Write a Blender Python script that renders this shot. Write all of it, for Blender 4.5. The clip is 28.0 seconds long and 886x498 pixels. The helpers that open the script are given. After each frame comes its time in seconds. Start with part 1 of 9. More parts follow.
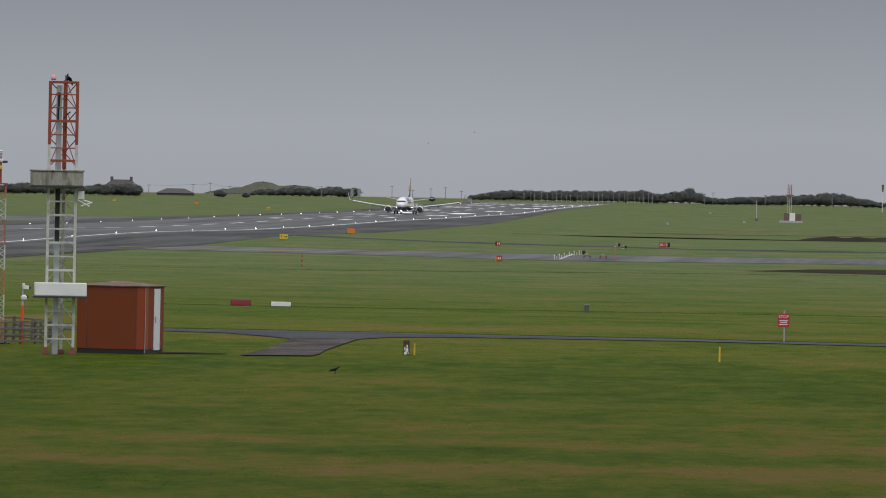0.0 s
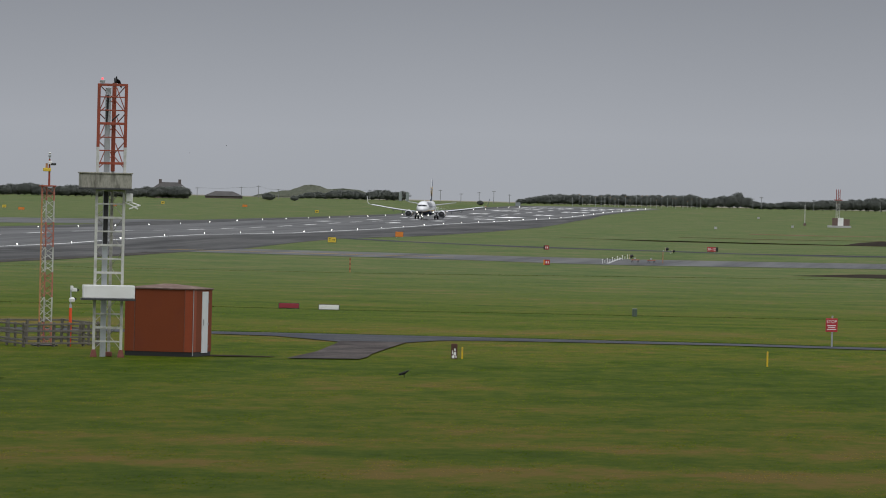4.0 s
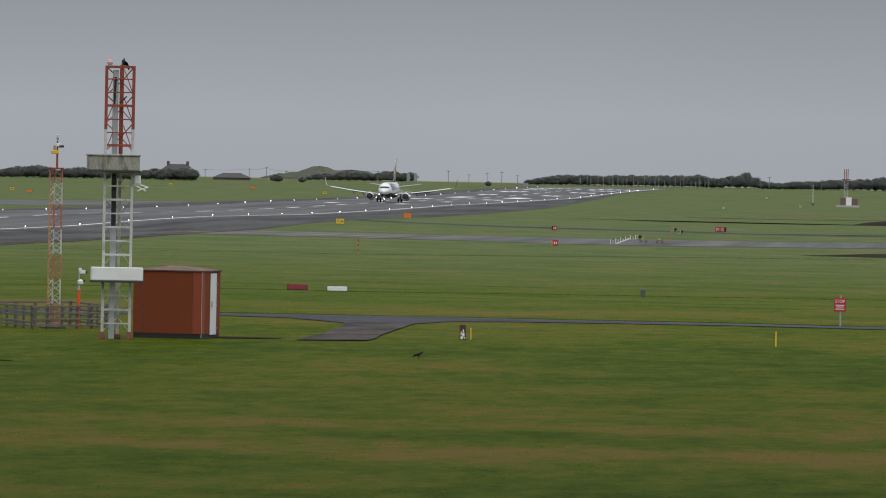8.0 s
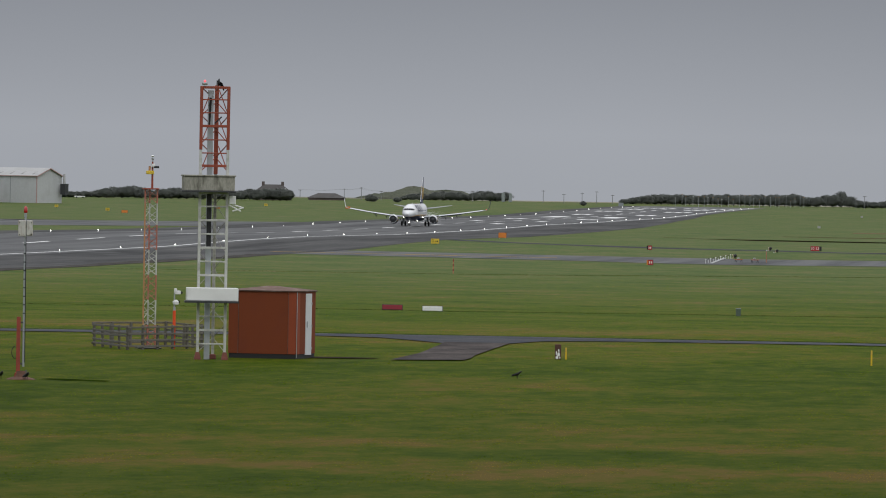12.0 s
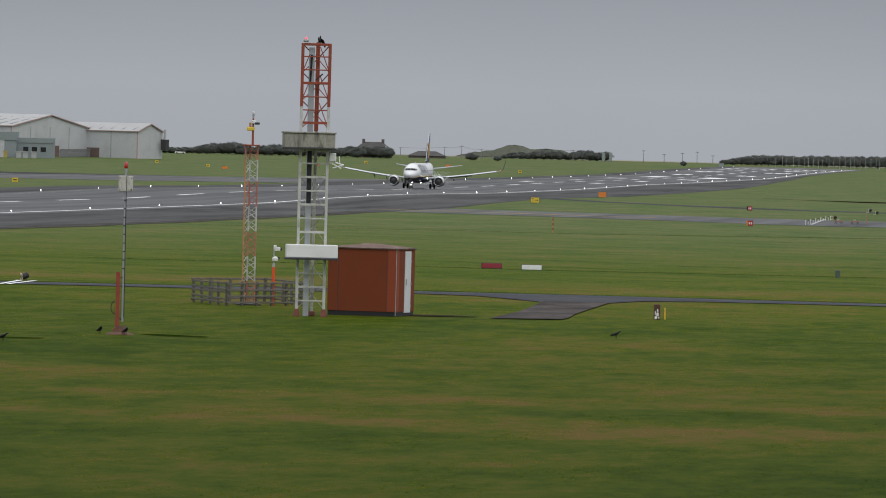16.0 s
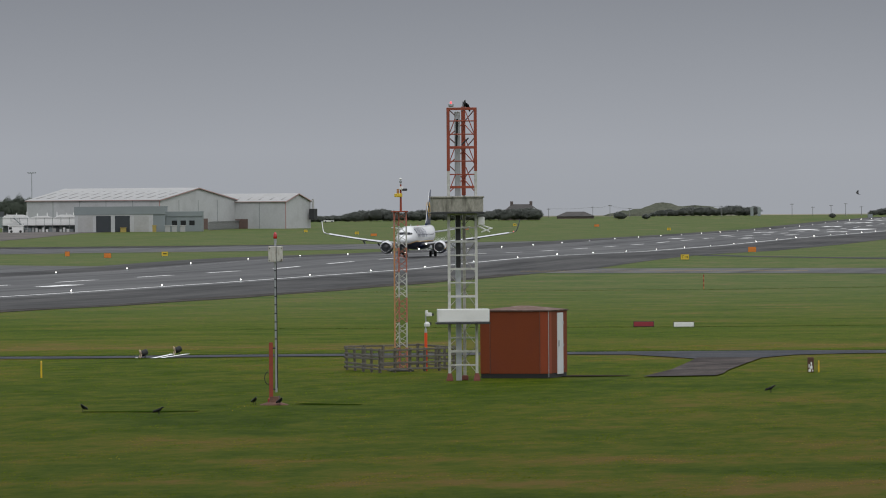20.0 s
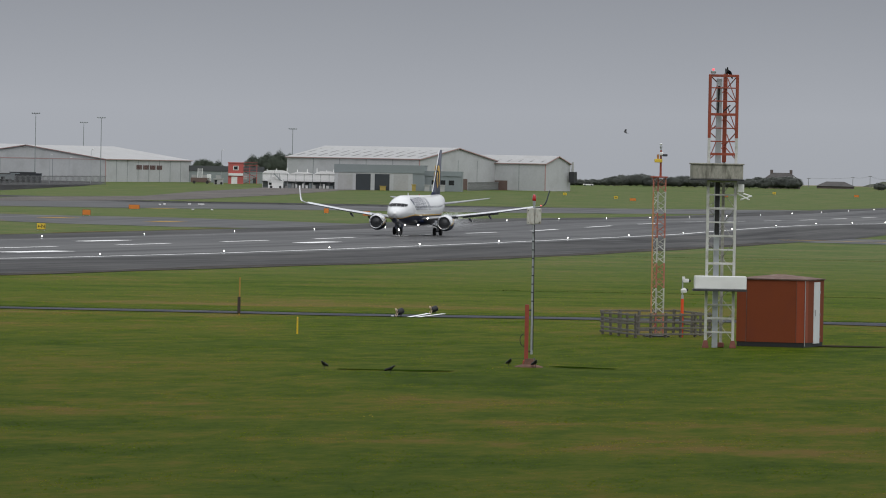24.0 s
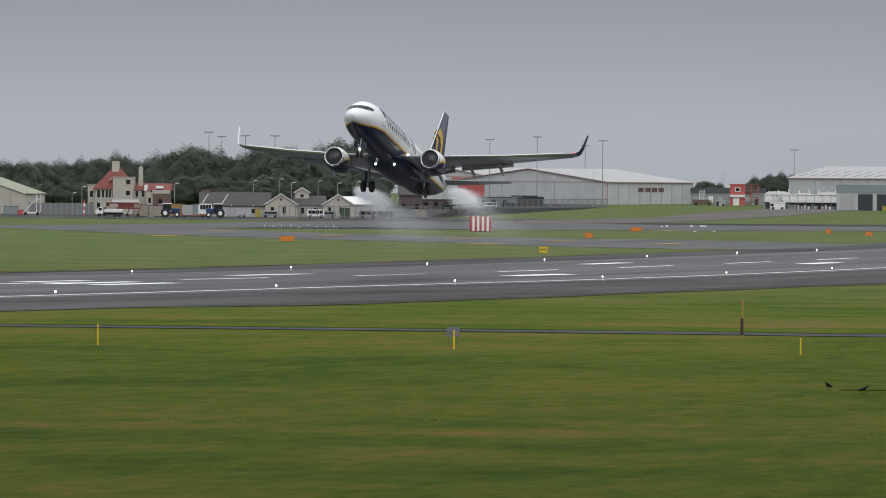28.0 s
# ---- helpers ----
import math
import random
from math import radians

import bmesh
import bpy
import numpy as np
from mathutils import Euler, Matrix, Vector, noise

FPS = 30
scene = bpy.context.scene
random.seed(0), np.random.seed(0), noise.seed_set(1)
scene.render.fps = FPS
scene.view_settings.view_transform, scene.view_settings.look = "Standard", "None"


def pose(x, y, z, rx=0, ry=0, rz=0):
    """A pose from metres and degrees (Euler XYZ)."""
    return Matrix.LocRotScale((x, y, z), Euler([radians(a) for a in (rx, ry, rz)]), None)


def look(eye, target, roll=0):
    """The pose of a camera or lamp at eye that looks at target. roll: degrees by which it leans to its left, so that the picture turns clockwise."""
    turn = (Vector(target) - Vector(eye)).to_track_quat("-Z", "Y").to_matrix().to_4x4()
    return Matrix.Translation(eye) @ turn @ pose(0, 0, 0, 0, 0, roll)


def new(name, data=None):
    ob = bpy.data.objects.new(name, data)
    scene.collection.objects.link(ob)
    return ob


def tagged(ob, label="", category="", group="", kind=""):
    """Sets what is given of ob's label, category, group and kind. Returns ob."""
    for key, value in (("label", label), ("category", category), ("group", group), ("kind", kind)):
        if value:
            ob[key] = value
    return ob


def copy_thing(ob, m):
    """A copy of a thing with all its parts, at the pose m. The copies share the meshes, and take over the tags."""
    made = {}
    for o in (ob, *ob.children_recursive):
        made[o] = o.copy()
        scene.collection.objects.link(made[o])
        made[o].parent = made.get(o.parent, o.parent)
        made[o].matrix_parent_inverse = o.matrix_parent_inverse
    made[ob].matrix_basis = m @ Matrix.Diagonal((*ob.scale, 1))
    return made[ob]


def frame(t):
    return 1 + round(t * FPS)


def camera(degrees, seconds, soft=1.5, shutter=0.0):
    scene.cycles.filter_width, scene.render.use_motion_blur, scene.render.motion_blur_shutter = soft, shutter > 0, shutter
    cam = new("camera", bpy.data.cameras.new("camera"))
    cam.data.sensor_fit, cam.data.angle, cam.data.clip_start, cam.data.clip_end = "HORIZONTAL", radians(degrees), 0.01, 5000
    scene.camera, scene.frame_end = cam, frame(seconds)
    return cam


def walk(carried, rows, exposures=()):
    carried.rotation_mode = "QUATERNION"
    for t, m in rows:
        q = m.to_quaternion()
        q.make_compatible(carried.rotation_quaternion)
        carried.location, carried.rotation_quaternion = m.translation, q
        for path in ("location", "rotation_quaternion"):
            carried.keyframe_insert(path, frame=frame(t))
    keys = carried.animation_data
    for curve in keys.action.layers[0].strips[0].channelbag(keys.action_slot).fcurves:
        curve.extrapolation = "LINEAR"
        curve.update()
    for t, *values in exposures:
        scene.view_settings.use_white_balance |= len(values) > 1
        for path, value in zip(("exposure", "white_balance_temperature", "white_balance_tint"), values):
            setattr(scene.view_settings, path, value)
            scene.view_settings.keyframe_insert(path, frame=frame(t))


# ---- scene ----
cam = camera(7.280, 28.0, 1.0)
CAM_ROWS = [
    (0, pose(0, 0, 9.65, 89.471, -1.128, 4.202)), (0.5, pose(0, 0, 9.65, 89.521, -1.193, 4.300)), (1, pose(0, 0, 9.65, 89.492, -1.366, 4.156)),
    (1.5, pose(0, 0, 9.65, 89.438, -1.319, 4.211)), (2, pose(0, 0, 9.65, 89.388, -1.289, 4.109)), (2.5, pose(0, 0, 9.65, 89.375, -1.330, 4.233)),
    (3, pose(0, 0, 9.65, 89.530, -1.311, 4.238)), (3.5, pose(0, 0, 9.65, 89.540, -1.258, 4.493)), (5.5, pose(0, 0, 9.65, 89.255, -1.349, 4.680)),
    (6, pose(0, 0, 9.65, 89.295, -1.335, 4.580)), (6.5, pose(0, 0, 9.65, 89.301, -1.262, 4.731)), (7, pose(0, 0, 9.65, 89.197, -1.198, 4.553)),
    (7.5, pose(0, 0, 9.65, 89.200, -1.129, 4.774)), (8, pose(0, 0, 9.65, 89.335, -1.124, 4.665)), (8.5, pose(0, 0, 9.65, 89.440, -1.135, 4.722)),
    (9, pose(0, 0, 9.65, 89.480, -1.242, 4.887)), (9.5, pose(0, 0, 9.65, 89.544, -1.237, 4.729)), (10, pose(0, 0, 9.65, 89.529, -1.138, 5.020)),
    (10.5, pose(0, 0, 9.65, 89.522, -1.054, 5.028)), (11, pose(0, 0, 9.65, 89.552, -0.993, 5.247)), (11.5, pose(0, 0, 9.65, 89.399, -1.061, 5.291)),
    (12, pose(0, 0, 9.65, 89.484, -0.996, 5.446)), (12.5, pose(0, 0, 9.65, 89.369, -0.982, 5.572)), (14.5, pose(0, 0, 9.65, 89.415, -1.320, 5.979)),
    (15, pose(0, 0, 9.65, 89.315, -1.397, 6.071)), (15.5, pose(0, 0, 9.65, 89.183, -1.527, 6.151)), (16, pose(0, 0, 9.65, 89.125, -1.494, 6.272)),
    (16.5, pose(0, 0, 9.65, 89.190, -1.442, 6.359)), (17, pose(0, 0, 9.65, 89.296, -1.379, 6.472)), (17.5, pose(0, 0, 9.65, 89.543, -0.946, 6.868)),
    (18, pose(0, 0, 9.65, 89.671, -0.616, 6.858)), (18.5, pose(0, 0, 9.65, 89.785, -0.091, 6.993)), (19, pose(0, 0, 9.65, 89.732, 0.071, 7.288)),
    (19.5, pose(0, 0, 9.65, 89.640, 0.412, 7.381)), (20, pose(0, 0, 9.65, 89.627, 0.410, 7.489)), (20.5, pose(0, 0, 9.65, 89.404, -0.175, 7.797)),
    (22.5, pose(0, 0, 9.65, 89.423, -0.871, 8.743)), (23, pose(0, 0, 9.65, 89.292, -0.839, 9.124)), (23.5, pose(0, 0, 9.65, 89.337, -1.107, 9.419)),
    (24, pose(0, 0, 9.65, 89.312, -1.072, 9.627)), (24.5, pose(0, 0, 9.65, 89.374, -1.038, 9.877)), (25, pose(0, 0, 9.65, 89.397, -0.855, 10.176)),
    (25.5, pose(0, 0, 9.65, 89.481, -0.631, 10.798)), (26, pose(0, 0, 9.65, 89.285, -0.476, 11.193)), (26.5, pose(0, 0, 9.65, 89.132, -0.422, 11.727)),
    (27, pose(0, 0, 9.65, 89.234, -0.564, 12.255)), (27.5, pose(0, 0, 9.65, 89.382, -0.583, 13.243)), (28, pose(0, 0, 9.65, 89.436, -0.520, 13.753)),
]
walk(cam, CAM_ROWS, [(0, -0.07), (6, -0.03), (8, -0.03), (10, -0.08), (14, -0.06), (16, 0.02), (17, 0.02), (19, -0.10), (20.5, -0.10), (24, 0.0), (25, 0.02), (26, 0.0), (27, 0.12), (28, 0.13)])

# ---- overcast daylight ----
SUN_EL, SUN_AZ = 48.0, 150.0
world = bpy.data.worlds.new("overcast_sky")
scene.world = world
world.use_nodes = True
wn, wl = world.node_tree.nodes, world.node_tree.links
wn.clear()
w_out = wn.new("ShaderNodeOutputWorld")
w_bg = wn.new("ShaderNodeBackground")
w_sky = wn.new("ShaderNodeTexSky")
w_sky.sky_type, w_sky.sun_disc = "NISHITA", False
w_sky.sun_elevation, w_sky.sun_rotation = radians(SUN_EL), radians(SUN_AZ)
w_sky.air_density, w_sky.dust_density = 1.0, 6.0
w_hsv = wn.new("ShaderNodeHueSaturation")
w_hsv.inputs["Saturation"].default_value = 0.0
w_co = wn.new("ShaderNodeTexCoord")
w_sep = wn.new("ShaderNodeSeparateXYZ")
w_deck = wn.new("ShaderNodeValToRGB")          # cloud deck, brighter overhead than at the horizon
w_deck.color_ramp.elements[0].position, w_deck.color_ramp.elements[0].color = 0.0, (0.403, 0.424, 0.464, 1)
w_deck.color_ramp.elements[1].position, w_deck.color_ramp.elements[1].color = 1.0, (1.14, 1.17, 1.22, 1)
for p_, c_ in ((0.008, (0.413, 0.434, 0.476)), (0.032, (0.274, 0.292, 0.330)), (0.10, (0.50, 0.52, 0.55)), (0.45, (0.98, 1.01, 1.06))):
    w_deck.color_ramp.elements.new(p_).color = (*c_, 1)
w_noise = wn.new("ShaderNodeTexNoise")
w_noise.inputs["Scale"].default_value, w_noise.inputs["Detail"].default_value = 9.0, 3.0
w_nr = wn.new("ShaderNodeMapRange")
w_nr.inputs["To Min"].default_value, w_nr.inputs["To Max"].default_value = 0.93, 1.07
w_mul = wn.new("ShaderNodeMix")
w_mul.data_type, w_mul.blend_type = "RGBA", "MULTIPLY"
w_mul.inputs["Factor"].default_value = 1.0
w_mix = wn.new("ShaderNodeMix")
w_mix.data_type = "RGBA"
w_mix.inputs["Factor"].default_value = 0.9
w_dim = wn.new("ShaderNodeMix")
w_dim.data_type, w_dim.blend_type = "RGBA", "MULTIPLY"
w_dim.inputs["Factor"].default_value = 1.0
w_dim.inputs["B"].default_value = (0.1, 0.1, 0.1, 1)
wl.new(w_sky.outputs[0], w_hsv.inputs["Color"])
wl.new(w_co.outputs["Generated"], w_sep.inputs[0])
wl.new(w_co.outputs["Generated"], w_noise.inputs["Vector"])
wl.new(w_sep.outputs["Z"], w_deck.inputs[0])
wl.new(w_noise.outputs["Fac"], w_nr.inputs["Value"])
wl.new(w_deck.outputs["Color"], w_mul.inputs["A"])
wl.new(w_nr.outputs[0], w_mul.inputs["B"])
wl.new(w_hsv.outputs["Color"], w_dim.inputs["A"])
wl.new(w_dim.outputs["Result"], w_mix.inputs["A"])
wl.new(w_mul.outputs["Result"], w_mix.inputs["B"])
wl.new(w_mix.outputs["Result"], w_bg.inputs["Color"])
w_bg.inputs["Strength"].default_value = 1.0
wl.new(w_bg.outputs[0], w_out.inputs[0])

sun = new("sun", bpy.data.lights.new("sun", "SUN"))
sun.data.energy, sun.data.angle, sun.data.color = 0.5, radians(40), (1.0, 0.98, 0.95)
sun.matrix_world = look((0, 0, 0), (-math.sin(radians(SUN_AZ)), -math.cos(radians(SUN_AZ)), -math.tan(radians(SUN_EL))))
scene.view_settings.exposure = 0.0


# ---- materials ----
def mat(name, color, rough=0.7, metal=0.0, vary=0.12, scale=3.0, fine=40.0, bump=0.15, dirt=None, dirt_amount=0.35, space="Object", coat=0.0, stretch=(1, 1, 1), gloss=0.5):
    """Base colour broken up at two scales, with optional dirt and fine relief."""
    m = bpy.data.materials.new(name)
    m.use_nodes = True
    n, l = m.node_tree.nodes, m.node_tree.links
    b = n["Principled BSDF"]
    b.inputs["Roughness"].default_value, b.inputs["Metallic"].default_value = rough, metal
    b.inputs["Coat Weight"].default_value = coat
    b.inputs["Specular IOR Level"].default_value = gloss
    if space == "World":
        co = n.new("ShaderNodeNewGeometry").outputs["Position"]
    else:
        co = n.new("ShaderNodeTexCoord").outputs[space]
    mp = n.new("ShaderNodeMapping")
    mp.inputs["Scale"].default_value = stretch
    l.new(co, mp.inputs["Vector"])
    big, small = n.new("ShaderNodeTexNoise"), n.new("ShaderNodeTexNoise")
    big.inputs["Scale"].default_value, small.inputs["Scale"].default_value = scale, fine
    big.inputs["Detail"].default_value, small.inputs["Detail"].default_value = 4, 3
    for t in (big, small):
        l.new(mp.outputs[0], t.inputs["Vector"])
    add = n.new("ShaderNodeMath")
    add.operation = "ADD"
    l.new(big.outputs["Fac"], add.inputs[0])
    l.new(small.outputs["Fac"], add.inputs[1])
    r = n.new("ShaderNodeMapRange")
    r.inputs["From Min"].default_value, r.inputs["From Max"].default_value = 0.6, 1.4
    r.inputs["To Min"].default_value, r.inputs["To Max"].default_value = 1 - vary, 1 + vary
    l.new(add.outputs[0], r.inputs["Value"])
    mul = n.new("ShaderNodeMix")
    mul.data_type, mul.blend_type = "RGBA", "MULTIPLY"
    mul.inputs["Factor"].default_value = 1.0
    mul.inputs["A"].default_value = (*color, 1)
    l.new(r.outputs[0], mul.inputs["B"])
    out = mul.outputs["Result"]
    if dirt:
        dn = n.new("ShaderNodeTexNoise")
        dn.inputs["Scale"].default_value, dn.inputs["Detail"].default_value = scale * 1.7, 6
        l.new(mp.outputs[0], dn.inputs["Vector"])
        dr = n.new("ShaderNodeMapRange")
        dr.inputs["From Min"].default_value, dr.inputs["From Max"].default_value = 0.5, 0.7
        dr.inputs["To Max"].default_value = dirt_amount
        l.new(dn.outputs["Fac"], dr.inputs["Value"])
        dm = n.new("ShaderNodeMix")
        dm.data_type = "RGBA"
        dm.inputs["B"].default_value = (*dirt, 1)
        l.new(dr.outputs[0], dm.inputs["Factor"])
        l.new(out, dm.inputs["A"])
        out = dm.outputs["Result"]
    l.new(out, b.inputs["Base Color"])
    if bump:
        bp = n.new("ShaderNodeBump")
        bp.inputs["Strength"].default_value, bp.inputs["Distance"].default_value = bump, 0.02
        l.new(small.outputs["Fac"], bp.inputs["Height"])
        l.new(bp.outputs[0], b.inputs["Normal"])
    return m


def glow(name, color, strength):
    m = bpy.data.materials.new(name)
    m.use_nodes = True
    b = m.node_tree.nodes["Principled BSDF"]
    b.inputs["Base Color"].default_value = (*color, 1)
    b.inputs["Emission Color"].default_value = (*color, 1)
    b.inputs["Emission Strength"].default_value = strength
    return m


def ground_mat(name, colors, patch_scale, fine_scale, stretch, rough, bump, gloss=0.0):
    """Ground cover: a ramp over two noises in world space, plus long streaks."""
    m = bpy.data.materials.new(name)
    m.use_nodes = True
    n, l = m.node_tree.nodes, m.node_tree.links
    b = n["Principled BSDF"]
    b.inputs["Roughness"].default_value = rough
    b.inputs["Specular IOR Level"].default_value = gloss
    g = n.new("ShaderNodeNewGeometry")
    mp = n.new("ShaderNodeMapping")
    mp.inputs["Rotation"].default_value = (0, 0, radians(stretch[2]))
    mp.inputs["Scale"].default_value = (stretch[0], stretch[1], 1)
    l.new(g.outputs["Position"], mp.inputs["Vector"])
    a, c, d = n.new("ShaderNodeTexNoise"), n.new("ShaderNodeTexNoise"), n.new("ShaderNodeTexNoise")
    a.inputs["Scale"].default_value, a.inputs["Detail"].default_value, a.inputs["Roughness"].default_value = patch_scale, 8, 0.66
    c.inputs["Scale"].default_value, c.inputs["Detail"].default_value = fine_scale, 5
    d.inputs["Scale"].default_value, d.inputs["Detail"].default_value = fine_scale * 6, 3
    l.new(mp.outputs[0], a.inputs["Vector"])
    l.new(mp.outputs[0], c.inputs["Vector"])
    l.new(g.outputs["Position"], d.inputs["Vector"])
    mix = n.new("ShaderNodeMath")
    mix.operation = "MULTIPLY_ADD"
    mix.inputs[1].default_value = 0.35
    l.new(c.outputs["Fac"], mix.inputs[0])
    l.new(a.outputs["Fac"], mix.inputs[2])
    sub = n.new("ShaderNodeMath")
    sub.operation = "SUBTRACT"
    sub.inputs[1].default_value = 0.175
    l.new(mix.outputs[0], sub.inputs[0])
    ramp = n.new("ShaderNodeValToRGB")
    e = ramp.color_ramp.elements
    e[0].position, e[0].color = colors[0][0], (*colors[0][1], 1)
    e[1].position, e[1].color = colors[-1][0], (*colors[-1][1], 1)
    for p, col in colors[1:-1]:
        e.new(p).color = (*col, 1)
    l.new(sub.outputs[0], ramp.inputs[0])
    r = n.new("ShaderNodeMapRange")
    r.inputs["From Min"].default_value, r.inputs["From Max"].default_value = 0.3, 0.7
    r.inputs["To Min"].default_value, r.inputs["To Max"].default_value = 0.80, 1.2
    l.new(d.outputs["Fac"], r.inputs["Value"])
    mul = n.new("ShaderNodeMix")
    mul.data_type, mul.blend_type = "RGBA", "MULTIPLY"
    mul.inputs["Factor"].default_value = 1.0
    l.new(ramp.outputs["Color"], mul.inputs["A"])
    l.new(r.outputs[0], mul.inputs["B"])
    l.new(mul.outputs["Result"], b.inputs["Base Color"])
    if gloss > 0.005:  # wetter and drier streaks
        wet = n.new("ShaderNodeMapRange")
        for k, v in (("From Min", 0.35), ("From Max", 0.65), ("To Min", gloss * 0.35), ("To Max", gloss * 1.65)):
            wet.inputs[k].default_value = v
        l.new(a.outputs["Fac"], wet.inputs["Value"])
        l.new(wet.outputs[0], b.inputs["Specular IOR Level"])
    bp = n.new("ShaderNodeBump")
    bp.inputs["Strength"].default_value, bp.inputs["Distance"].default_value = bump, 0.05
    l.new(d.outputs["Fac"], bp.inputs["Height"])
    l.new(bp.outputs[0], b.inputs["Normal"])
    return m


def grass_mat(name, colors, gloss, lift=1.0):
    """Mown grass: broad dry patches, clumps drawn out along the mowing, fine grain; dry belts lie beside the road."""
    m = bpy.data.materials.new(name)
    m.use_nodes = True
    n, l = m.node_tree.nodes, m.node_tree.links
    b = n["Principled BSDF"]
    b.inputs["Roughness"].default_value, b.inputs["Specular IOR Level"].default_value = 0.5, gloss
    g = n.new("ShaderNodeNewGeometry")

    def field(sx, sy, turn, scale, detail, rough):
        mp, no = n.new("ShaderNodeMapping"), n.new("ShaderNodeTexNoise")
        mp.inputs["Rotation"].default_value = (0, 0, radians(turn))
        mp.inputs["Scale"].default_value = (sx, sy, 1)
        no.inputs["Scale"].default_value, no.inputs["Detail"].default_value, no.inputs["Roughness"].default_value = scale, detail, rough
        l.new(g.outputs["Position"], mp.inputs["Vector"])
        l.new(mp.outputs[0], no.inputs["Vector"])
        return no.outputs["Fac"]

    def calc(op, x, y):
        c = n.new("ShaderNodeMath")
        c.operation = op
        for k, v in enumerate((x, y)):
            if isinstance(v, (int, float)):
                c.inputs[k].default_value = v
            else:
                l.new(v, c.inputs[k])
        return c.outputs[0]

    broad, clump, fine = field(0.7, 0.55, 0, 0.10, 5, 0.62), field(1.0, 0.36, 0, 0.9, 6, 0.74), field(1, 0.3, 0, 3.2, 4, 0.65)
    sep, mr, belt = n.new("ShaderNodeSeparateXYZ"), n.new("ShaderNodeMapRange"), n.new("ShaderNodeValToRGB")
    l.new(g.outputs["Position"], sep.inputs[0])
    mr.inputs["From Min"].default_value, mr.inputs["From Max"].default_value = 100, 500
    l.new(sep.outputs["Y"], mr.inputs["Value"])
    l.new(mr.outputs[0], belt.inputs[0])
    el = belt.color_ramp.elements
    el[0].position, el[0].color = 0.0, (0.45, 0.45, 0.45, 1)
    el[1].position, el[1].color = 1.0, (0.5, 0.5, 0.5, 1)
    for y, v in ((140, 0.46), (166, 0.40), (171, 0.82), (174, 0.92), (177, 0.50), (183, 0.16), (186, 0.50), (188, 0.98), (191, 0.82), (194, 0.46), (204, 0.52), (212, 0.36), (262, 0.34), (282, 0.46), (296, 0.66), (310, 0.62), (338, 0.56), (346, 0.92), (356, 0.76), (372, 0.52), (430, 0.44)):
        el.new((y - 100) / 400).color = (v, v, v, 1)
    blot = field(0.6, 0.30, 0, 0.20, 4, 0.6)
    v = calc("ADD", calc("ADD", calc("MULTIPLY", broad, 0.42), calc("MULTIPLY", clump, 0.58)), calc("MULTIPLY", calc("SUBTRACT", blot, 0.5), 0.34))
    v = calc("ADD", calc("MULTIPLY", calc("SUBTRACT", v, 0.5), 1.40), 0.49)
    v = calc("ADD", v, calc("MULTIPLY", calc("MULTIPLY", calc("SUBTRACT", belt.outputs["Color"], 0.5), calc("ADD", calc("MULTIPLY", blot, 1.2), 0.1)), 0.36))
    v = calc("ADD", v, calc("MULTIPLY", calc("SUBTRACT", fine, 0.5), 0.24))
    ramp = n.new("ShaderNodeValToRGB")
    e = ramp.color_ramp.elements
    e[0].position, e[0].color = colors[0][0], (*[c * lift for c in colors[0][1]], 1)
    e[1].position, e[1].color = colors[-1][0], (*[c * lift for c in colors[-1][1]], 1)
    for p, col in colors[1:-1]:
        e.new(p).color = (*[c * lift for c in col], 1)
    l.new(v, ramp.inputs[0])
    # near grass is darkened for lens vignette, far grass paled and blued for haze
    haze_tint, tint = n.new("ShaderNodeValToRGB"), n.new("ShaderNodeMix")
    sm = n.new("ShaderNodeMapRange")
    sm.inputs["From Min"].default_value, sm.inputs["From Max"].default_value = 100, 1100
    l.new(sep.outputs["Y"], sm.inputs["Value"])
    l.new(sm.outputs[0], haze_tint.inputs[0])
    se = haze_tint.color_ramp.elements
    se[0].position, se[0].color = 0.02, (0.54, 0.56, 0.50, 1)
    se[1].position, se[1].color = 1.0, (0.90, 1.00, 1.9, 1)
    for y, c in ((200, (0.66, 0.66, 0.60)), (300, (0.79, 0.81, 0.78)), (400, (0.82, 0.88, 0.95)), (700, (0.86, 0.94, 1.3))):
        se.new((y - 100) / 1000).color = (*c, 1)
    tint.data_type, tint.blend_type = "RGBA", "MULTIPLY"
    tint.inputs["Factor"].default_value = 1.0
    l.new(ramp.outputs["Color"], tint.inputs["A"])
    l.new(haze_tint.outputs["Color"], tint.inputs["B"])
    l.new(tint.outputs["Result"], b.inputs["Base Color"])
    # gloss climbs past the runway so the far grass pales as in haze
    wet = n.new("ShaderNodeMapRange")
    for k, v in (("From Min", 480), ("From Max", 850), ("To Min", gloss), ("To Max", gloss * 8)):
        wet.inputs[k].default_value = v
    l.new(sep.outputs["Y"], wet.inputs["Value"])
    l.new(wet.outputs[0], b.inputs["Specular IOR Level"])
    bp = n.new("ShaderNodeBump")
    bp.inputs["Strength"].default_value, bp.inputs["Distance"].default_value = 0.5, 0.05
    l.new(fine, bp.inputs["Height"])
    l.new(bp.outputs[0], b.inputs["Normal"])
    return m


